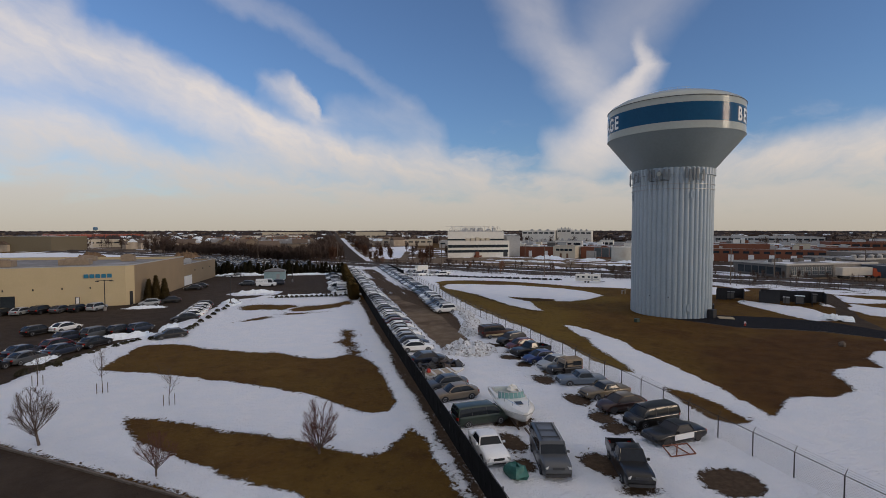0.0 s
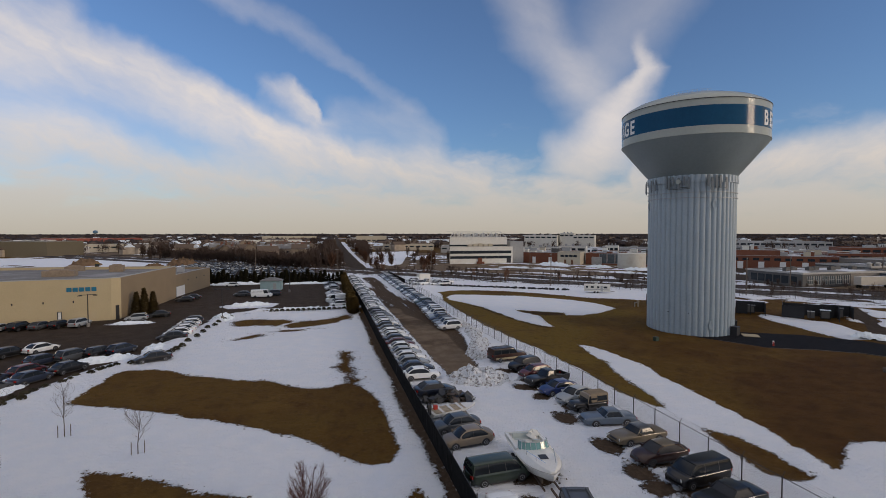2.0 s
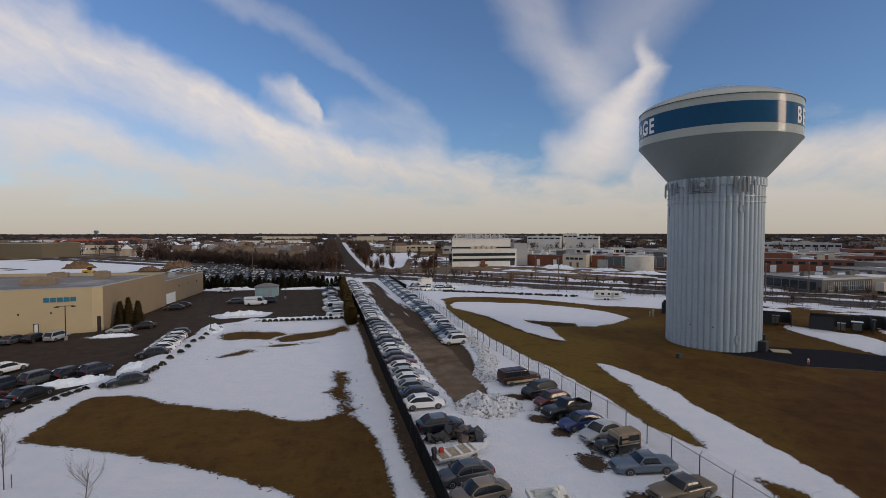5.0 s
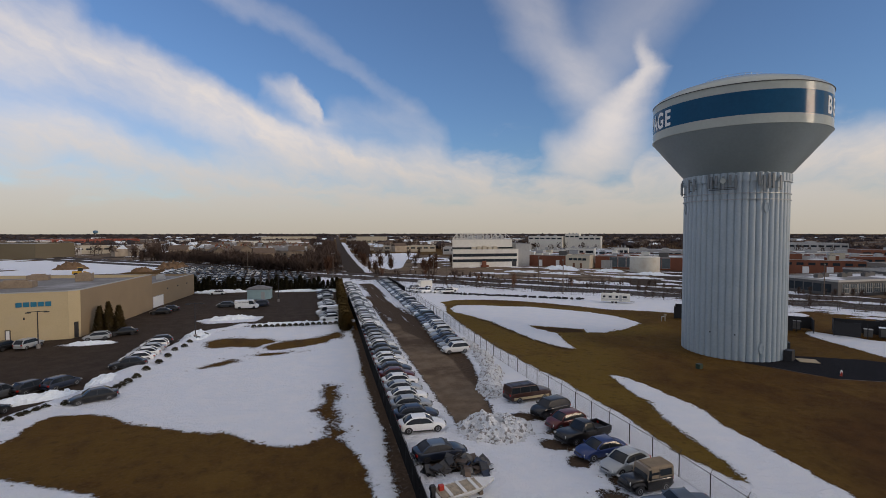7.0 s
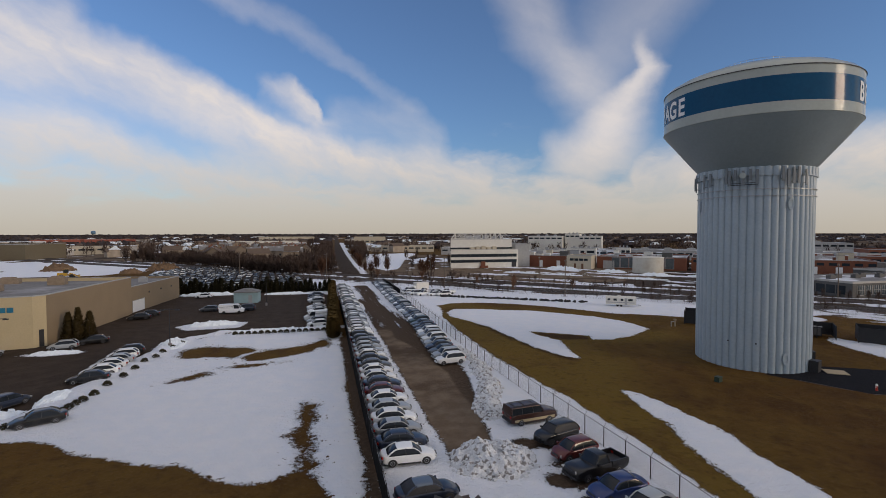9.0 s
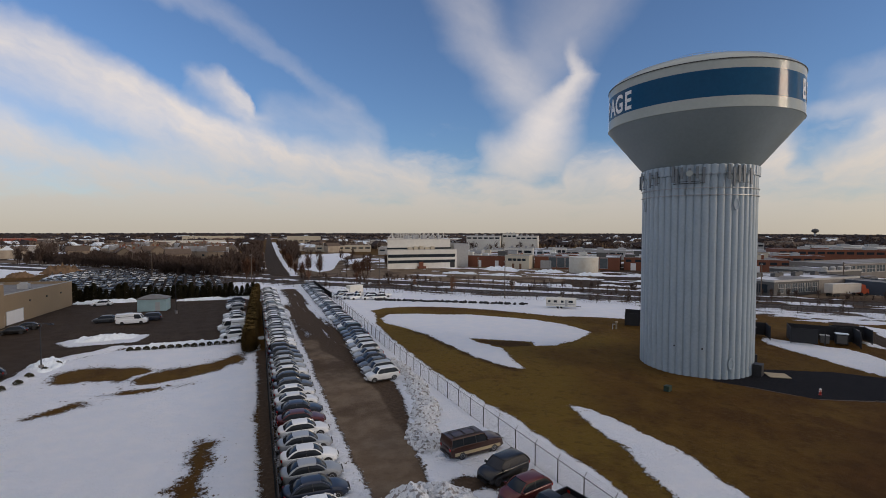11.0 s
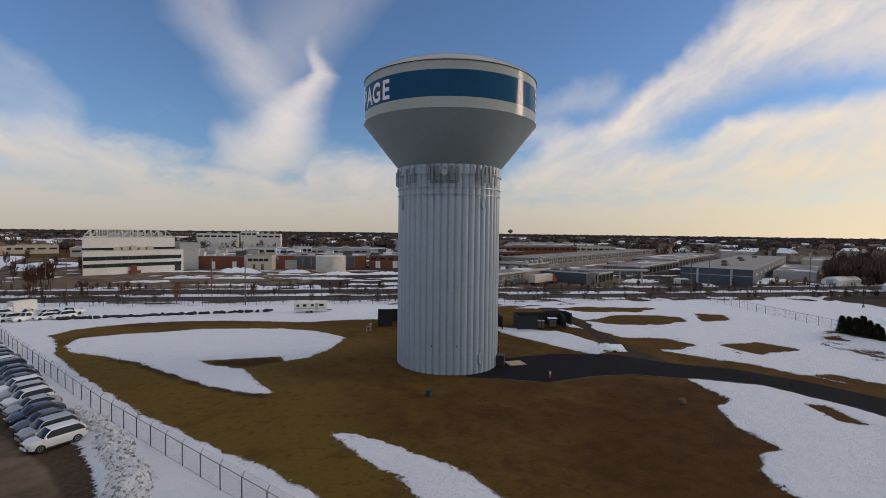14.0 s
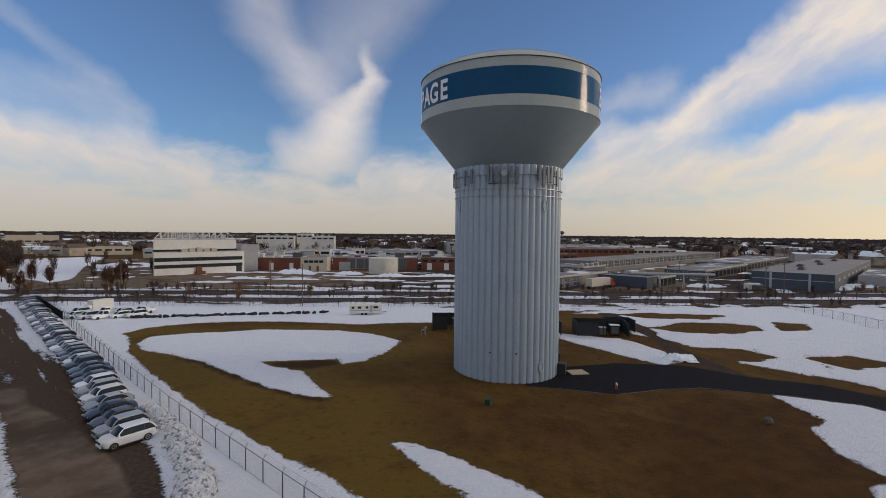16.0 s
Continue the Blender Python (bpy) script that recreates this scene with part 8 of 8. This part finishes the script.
part("bucket", Shape().loft([[(4.9, y, 0.1), (4.0, y, 0.15), (3.8, y, 0.9), (4.1, y, 1.3), (4.2, y, 1.2), (4.0, y, 0.8), (4.1, y, 0.35)] for y in (-1.5, 1.5)]), YELLOW, loader)
# containers, skips and plant standing about the works yards
box_rng = random.Random(41)
def container(x, y, r, L_, H_, mat):
    root = thing("storage_container", "weathered steel storage box on the works yard", "container", "boxes on the works yard", pose(x, y, 0, 0, 0, r))
    part("body", Shape().box(0, 0, 0.15, L_, 2.4, H_), mat, root)
    part("snowy_top", Shape().box(0, 0, H_ + 0.15, L_ - 0.1, 2.3, 0.12), SNOW if box_rng.random() < 0.5 else ROOF_GREY, root)
    return root


kept = 0
for k in range(400):
    s_, n_ = box_rng.uniform(48, 250), box_rng.choice([32, 35, 38, 41, 78, 84, 90, 96, 132, 140])
    x, y = rail_xy(s_, n_ + box_rng.uniform(-2, 2))
    if kept >= 50 or any(a0 - 7 < x < a1 + 7 and b0 - 7 < y < b1 + 7 for a0, b0, a1, b1 in ((147, 108, 188, 130), (160, 97, 180, 106), (179, 72, 206, 108), (205, 128, 430, 156), (232, 86, 420, 112), (217, 41, 370, 66), (210, -12, 262, 40), (262, 20, 430, 40), (150, 140, 240, 220))):
        continue
    kept += 1
    container(x, y, box_rng.choice([0, 0, 90, -43]), box_rng.uniform(3, 11), box_rng.uniform(1.6, 2.9), box_rng.choice([WHITE_PANEL, DARK_PANEL, DARK_PANEL, BLUE_METAL, GREY_PANEL, surface("rust_red", (0.17, 0.06, 0.035), 0.7, vary=0.3, scale=3), BRICK]))
lot_lamp(134, -2, 8)
lot_lamp(178, 12, 8)


# ---- woods, hedgerows and houses out to the horizon ----
def tree_row(name, label, spots, seed, material, twigs=46):
    """Bare trees too many to count: a few limbs and many thin twigs each."""
    r_ = random.Random(seed)
    s = Shape()
    for x, y, h in spots:
        if 200 < y < 900 and abs(x - 13.4 - 0.018 * (y - 300)) < 5.8:
            continue        # the road stays clear
        wd = h * r_.uniform(0.26, 0.4)
        s.tube((x, y, 0), (x, y, h * 0.6), 0.022 * h, 0.012 * h, n=3, caps=False)
        for k in range(twigs):
            a, t = r_.uniform(0, 6.283), r_.uniform(0.18, 0.72)
            e = r_.uniform(0.3, 1.3)
            ln = h * r_.uniform(0.18, 0.42) * (1.1 - 0.5 * abs(t - 0.45))
            p = Vector((x + r_.uniform(-0.4, 0.4) * wd, y + r_.uniform(-0.4, 0.4) * wd, h * t))
            q = p + Vector((math.cos(a) * math.cos(e), math.sin(a) * math.cos(e), math.sin(e))) * ln
            th = h * r_.uniform(0.010, 0.024) * (1.7 if h > 5 and twigs < 40 else 1.0)
            u = Vector((-math.sin(a), math.cos(a), 0)) * th
            s.add([p - u, p + u, q], [(0, 1, 2)])
    return tagged(part(name, s, material, None, label, kind="stuff"), "", "trees")


wr = random.Random(77)
spots = []
for k in range(230):
    s_, n_ = wr.uniform(-300, -112), wr.uniform(20, 48)
    x, y = rail_xy(s_, n_)
    h = wr.uniform(7, 12)
    if x < -0.30 * y or k % 2 == 0:     # houses show through the thinner woods nearer the road
        spots.append((x, y, h if x < -0.30 * y else h * 0.62))
for k in range(60):
    spots.append((-8 + wr.uniform(-12, 9) + 0.12 * k, 244 + k * 6, wr.uniform(7, 11)))
for k in range(150):
    y = wr.uniform(325, 680)
    spots.append((23 + wr.uniform(0, 13) * (y - 260) / 200 + 0.016 * (y - 300), y, wr.uniform(6.5, 10.5)))
for k in range(110):
    y = wr.uniform(262, 700)
    spots.append((5.5 - 12 * wr.random() ** 1.4 + 0.017 * (y - 300), y, wr.uniform(6, 10)))
for k in range(16):
    spots.append((44 + wr.uniform(-16, 30), 290 + wr.uniform(-50, 120), wr.uniform(5, 9)))
for k in range(130):
    spots.append((258 + wr.uniform(-8, 70), 10 + wr.uniform(-9, 12), wr.uniform(6, 10)))
for k in range(330):
    spots.append((330 + wr.uniform(-45, 130), -30 + wr.uniform(-80, 46), wr.uniform(5, 9)))
tree_row("bare_woods", "grey-brown leafless woods along the railway and road", spots, 5, TWIG, 120)
# bushy brown trees that stand apart on the verges of the road and lots
for k, (x, y) in enumerate(((18.9, 255.2), (19.8, 232.9), (21.8, 225.9), (25.8, 238.2), (43.7, 220.0), (43.4, 210.9), (48.1, 225.4), (48.8, 218.6), (29.8, 230.3), (21.0, 291.2), (21.4, 326.1), (21.8, 370.2), (2.0, 237.7), (-0.2, 219.7), (4.7, 267.3), (6.9, 305.9))):
    t_ = tree_row("bushy_tree", "bushy leafless tree with dense red-brown twigs", [(0, 0, wr.uniform(6.0, 9.5))], 200 + k, surface("rusty_twigs", (0.115, 0.062, 0.040), 0.9, vary=0.2, scale=0.5, spec=0.05), 210)
    t_.location = (x, y, 0)
    t_["kind"] = "thing"
    tagged(t_, "", "tree", "bushy trees by the road")
spots = []
for k in range(640):
    t = k / 639
    edge = [(-112, 352), (-75, 313), (-33, 252), (-8, 226)]
    i = min(int(t * 3), 2)
    x, y = Vector(edge[i]).lerp(Vector(edge[i + 1]), t * 3 - i)
    o = wr.uniform(0, 1) ** 1.6 * 44
    spots.append((x + o * 0.55 - 4 * (i == 2), y + o * 0.8, wr.uniform(4.8, 7.2) if k % 9 else wr.uniform(7.5, 9.5)))
tree_row("bare_woods", "dense dark brown woods behind the storage lot", spots, 8, surface("far_twigs", (0.085, 0.060, 0.048), 0.9, vary=0.2, scale=0.05, spec=0.05), 110)
spots = []
for k in range(1000):
    spots.append((*rail_xy(wr.uniform(-150, 280), wr.choice([-7, -6, -5, 5.5, 6.5, 7.5, 9, 21, 22, 24, 25]) + wr.uniform(-0.8, 0.8)), wr.uniform(0.8, 2.2) if k % 9 else wr.uniform(2.5, 5.0)))
tree_row("scrub", "thin leafless scrub along the railway", spots, 6, TWIG, 30)
spots = []
for k in range(240):
    spots.append((*rail_xy(wr.uniform(-130, 250), wr.choice([-8.5, -7.5, 7, 8.5, 21.5, 23, 25]) + wr.uniform(-0.8, 0.8)), wr.uniform(1.6, 3.4)))
tree_row("scrub", "dense dark brown thickets between the tracks", spots, 9, TWIG, 110)
for k, (s_, n_) in enumerate(((-64, 7), (-40, 6), (-21, -8), (-6, 8), (-86, 8), (-27, 9), (178, 24), (186, 20))):
    x, y = rail_xy(s_, n_)
    t_ = tree_row("oak_sapling", "young oak holding rust-brown dead leaves", [(0, 0, wr.uniform(4.0, 5.5))], 100 + k, OAK_LEAF, 130)
    t_.location = (x, y, 0)
    t_["kind"] = "thing"
    tagged(t_, "", "tree", "young oaks by the railway")
spots = []
for k in range(9000):
    a = wr.uniform(-62, 122)
    d_ = 430 + 1900 * wr.random() ** 1.25
    x, y = 10 + d_ * math.sin(radians(a)), 40 + d_ * math.cos(radians(a))
    if abs(x - 0.024 * y - 8) < 16 or (-17 < a < -1 and d_ < 720 and len(spots) % 3):
        continue
    spots.append((x, y, wr.uniform(7, 12)))
tree_row("distant_woods", "dark leafless woods reaching to the horizon", spots, 7, surface("far_twigs", (0.085, 0.060, 0.048), 0.9, vary=0.2, scale=0.05, spec=0.05), 26)
spots = []
for k in range(6500):
    a = wr.uniform(-64, 122)
    d_ = 480 + 2800 * wr.random() ** 0.8
    x, y = 10 + d_ * math.sin(radians(a)), 40 + d_ * math.cos(radians(a))
    if abs(x - 0.024 * y - 8) > 16 and not (-17 < a < -1 and d_ < 680):
        spots.append((x, y, wr.uniform(5.5, 10.5)))
s = Shape()
for k, (x, y, h) in enumerate(spots):
    s.blob(x, y, h * 0.35, h * wr.uniform(0.6, 1.5), h * wr.uniform(0.6, 1.5), h * 0.42, 0.5, k, 4, 7)
# distance haze is mixed into the twig colour as a bluer grey
tagged(part("horizon_woods", s, surface("hazed_horizon_twigs", (0.058, 0.050, 0.052), 0.95, vary=0.15, scale=0.01, spec=0.05), None, "grey-brown winter woods spreading to the horizon", kind="stuff"), "", "woods")


def house(kind_seed):
    r_ = random.Random(kind_seed)
    L_, W_, H_ = r_.uniform(10, 14), r_.uniform(7, 9), r_.uniform(4.6, 6.2)
    root = thing("house", "gabled suburban house among bare trees", "house", "suburban houses")
    part("wall", Shape().box(0, 0, -0.2, L_, W_, H_ + 0.2).add([(-L_ / 2, -W_ / 2, H_), (-L_ / 2, W_ / 2, H_), (-L_ / 2, 0, H_ + W_ * 0.36), (L_ / 2, -W_ / 2, H_), (L_ / 2, W_ / 2, H_), (L_ / 2, 0, H_ + W_ * 0.36)], [(0, 2, 1), (3, 4, 5)]), SIDING, root)
    o, zr = 0.5, H_ + W_ * 0.36 + 0.12
    roof = Shape()
    for s in (-1, 1):
        roof.add([(-L_ / 2 - o, s * (W_ / 2 + o), H_ - 0.25), (L_ / 2 + o, s * (W_ / 2 + o), H_ - 0.25), (L_ / 2 + o, 0, zr), (-L_ / 2 - o, 0, zr)], [(0, 1, 2, 3) if s < 0 else (3, 2, 1, 0)])
    rf = part("roof", roof, SHINGLE if kind_seed % 3 else ROOF_GREY, root)
    part("chimney", Shape().box(L_ * 0.2, 0.6, H_ + 0.8, 0.9, 0.7, W_ * 0.36 + 0.4), BRICK, rf)
    for s in (-1, 1):
        for k in range(2):
            part("window", Shape().box(-L_ * 0.22 + k * L_ * 0.44, s * (W_ / 2 + 0.02), 1.6, 1.5, 0.06, 1.4), PANE, root)
    return root


base = [house(k) for k in range(3)]
NEAR_HOUSES = [(452, -30), (470, -8), (486, -46), (440, -62), (506, -20), (524, -58), (498, -84), (540, -24), (462, -104), (548, -84)]
n_h = 0
for x, y in NEAR_HOUSES:
    m = pose(x, y, 0, 0, 0, wr.choice([0, 90, 20, 110]))
    if n_h < 3:
        base[n_h].matrix_basis = m
    else:
        copy_thing(base[n_h % 3], m)
    n_h += 1
for k in range(400):
    a = wr.choice([wr.uniform(-40, -1), wr.uniform(-24, -1), wr.uniform(72, 112)])
    d_ = wr.uniform(390, 950) if k % 4 == 1 else wr.uniform(320, 540)
    if k % 4 != 1:
        a = wr.uniform(-15, -2)
    x, y = 10 + d_ * math.sin(radians(a)), 40 + d_ * math.cos(radians(a))
    if abs(x - 0.024 * y - 8) < 28 or n_h >= 66 or (a > 60 and d_ < 500) or (a < -22 and d_ < 560):
        continue
    m = pose(x, y, 0, 0, 0, wr.choice([0, 90, 20, 110]) + wr.uniform(-8, 8))
    if n_h < 3:
        base[n_h].matrix_basis = m
    else:
        copy_thing(base[n_h % 3], m)
    n_h += 1
# roofs of the town, too small and many to tell apart
town_rng = random.Random(63)
town = {"wall": Shape(), "snow": Shape(), "tile": Shape(), "shed": Shape()}
for k in range(760):
    a = town_rng.uniform(-46, 116)
    d_ = 420 + 1100 * town_rng.random() ** 1.3
    x, y = 10 + d_ * math.sin(radians(a)), 40 + d_ * math.cos(radians(a))
    if abs(x - 0.024 * y - 8) < 26 or (20 < a < 62 and d_ < 560):
        continue
    r_, big = town_rng.uniform(0, 180), town_rng.random()
    c, sn = math.cos(radians(r_)), math.sin(radians(r_))
    if big < 0.16:
        lx, ly, hz = town_rng.uniform(22, 60), town_rng.uniform(12, 26), town_rng.uniform(4, 8)
        town["shed"].box(x, y, 0, lx, ly, hz, r_)
        town["snow" if k % 3 else "tile"].box(x, y, hz, lx + 0.3, ly + 0.3, 0.3, r_)
        continue
    lx, ly, hz = town_rng.uniform(9, 13), town_rng.uniform(6.5, 8.5), town_rng.uniform(4, 6)
    town["wall"].box(x, y, 0, lx, ly, hz, r_)
    ridge = hz + ly * 0.36
    pts = [(x + px * c - py * sn, y + px * sn + py * c, z) for px, py, z in ((-lx / 2 - 0.4, -ly / 2 - 0.4, hz - 0.1), (lx / 2 + 0.4, -ly / 2 - 0.4, hz - 0.1), (lx / 2 + 0.4, ly / 2 + 0.4, hz - 0.1), (-lx / 2 - 0.4, ly / 2 + 0.4, hz - 0.1), (-lx / 2 - 0.4, 0, ridge), (lx / 2 + 0.4, 0, ridge))]
    town["snow" if k % 4 == 0 else "tile"].add(pts, [(0, 1, 5, 4), (2, 3, 4, 5), (1, 2, 5), (3, 0, 4)])
for key, mat, label in (("wall", surface("town_walls", (0.40, 0.33, 0.25), 0.8, vary=0.5, scale=0.02), "pale walls of houses far off among trees"), ("snow", SNOW, "snow-covered roofs of houses far off"), ("tile", SHINGLE, "brown shingle roofs of houses far off"), ("shed", surface("town_sheds", (0.45, 0.42, 0.38), 0.8, vary=0.5, scale=0.01), "pale flat-roofed sheds far off in town")):
    tagged(part("town_roofs" if key in ("snow", "tile") else "town_walls", town[key], mat, None, label, kind="stuff"), "", "town")
far_tank = thing("distant_water_tower", "small dark water tank on the wooded horizon", "water tower", m=pose(10 + 2300 * math.sin(radians(59.3)), 40 + 2300 * math.cos(radians(59.3)), 0))
part("tank", Shape().lathe([(3, 16), (11, 19), (12, 25), (8, 30), (1, 32)], 20), DARK_PANEL, far_tank, smooth=True)
part("stem", Shape().tube((0, 0, 0), (0, 0, 18), 4, n=10), GREY_PANEL, far_tank)
far_tank = thing("distant_water_tower", "small pale blue water tank on the wooded horizon", "water tower", m=pose(10 + 2300 * math.sin(radians(-22.5)), 40 + 2300 * math.cos(radians(-22.5)), 0))
part("tank", Shape().lathe([(3, 12), (8, 14), (8, 22), (6, 24), (1, 25)], 20), surface("far_blue", (0.10, 0.20, 0.30), 0.6), far_tank, smooth=True)
part("stem", Shape().tube((0, 0, 0), (0, 0, 14), 2, n=10), GREY_PANEL, far_tank)
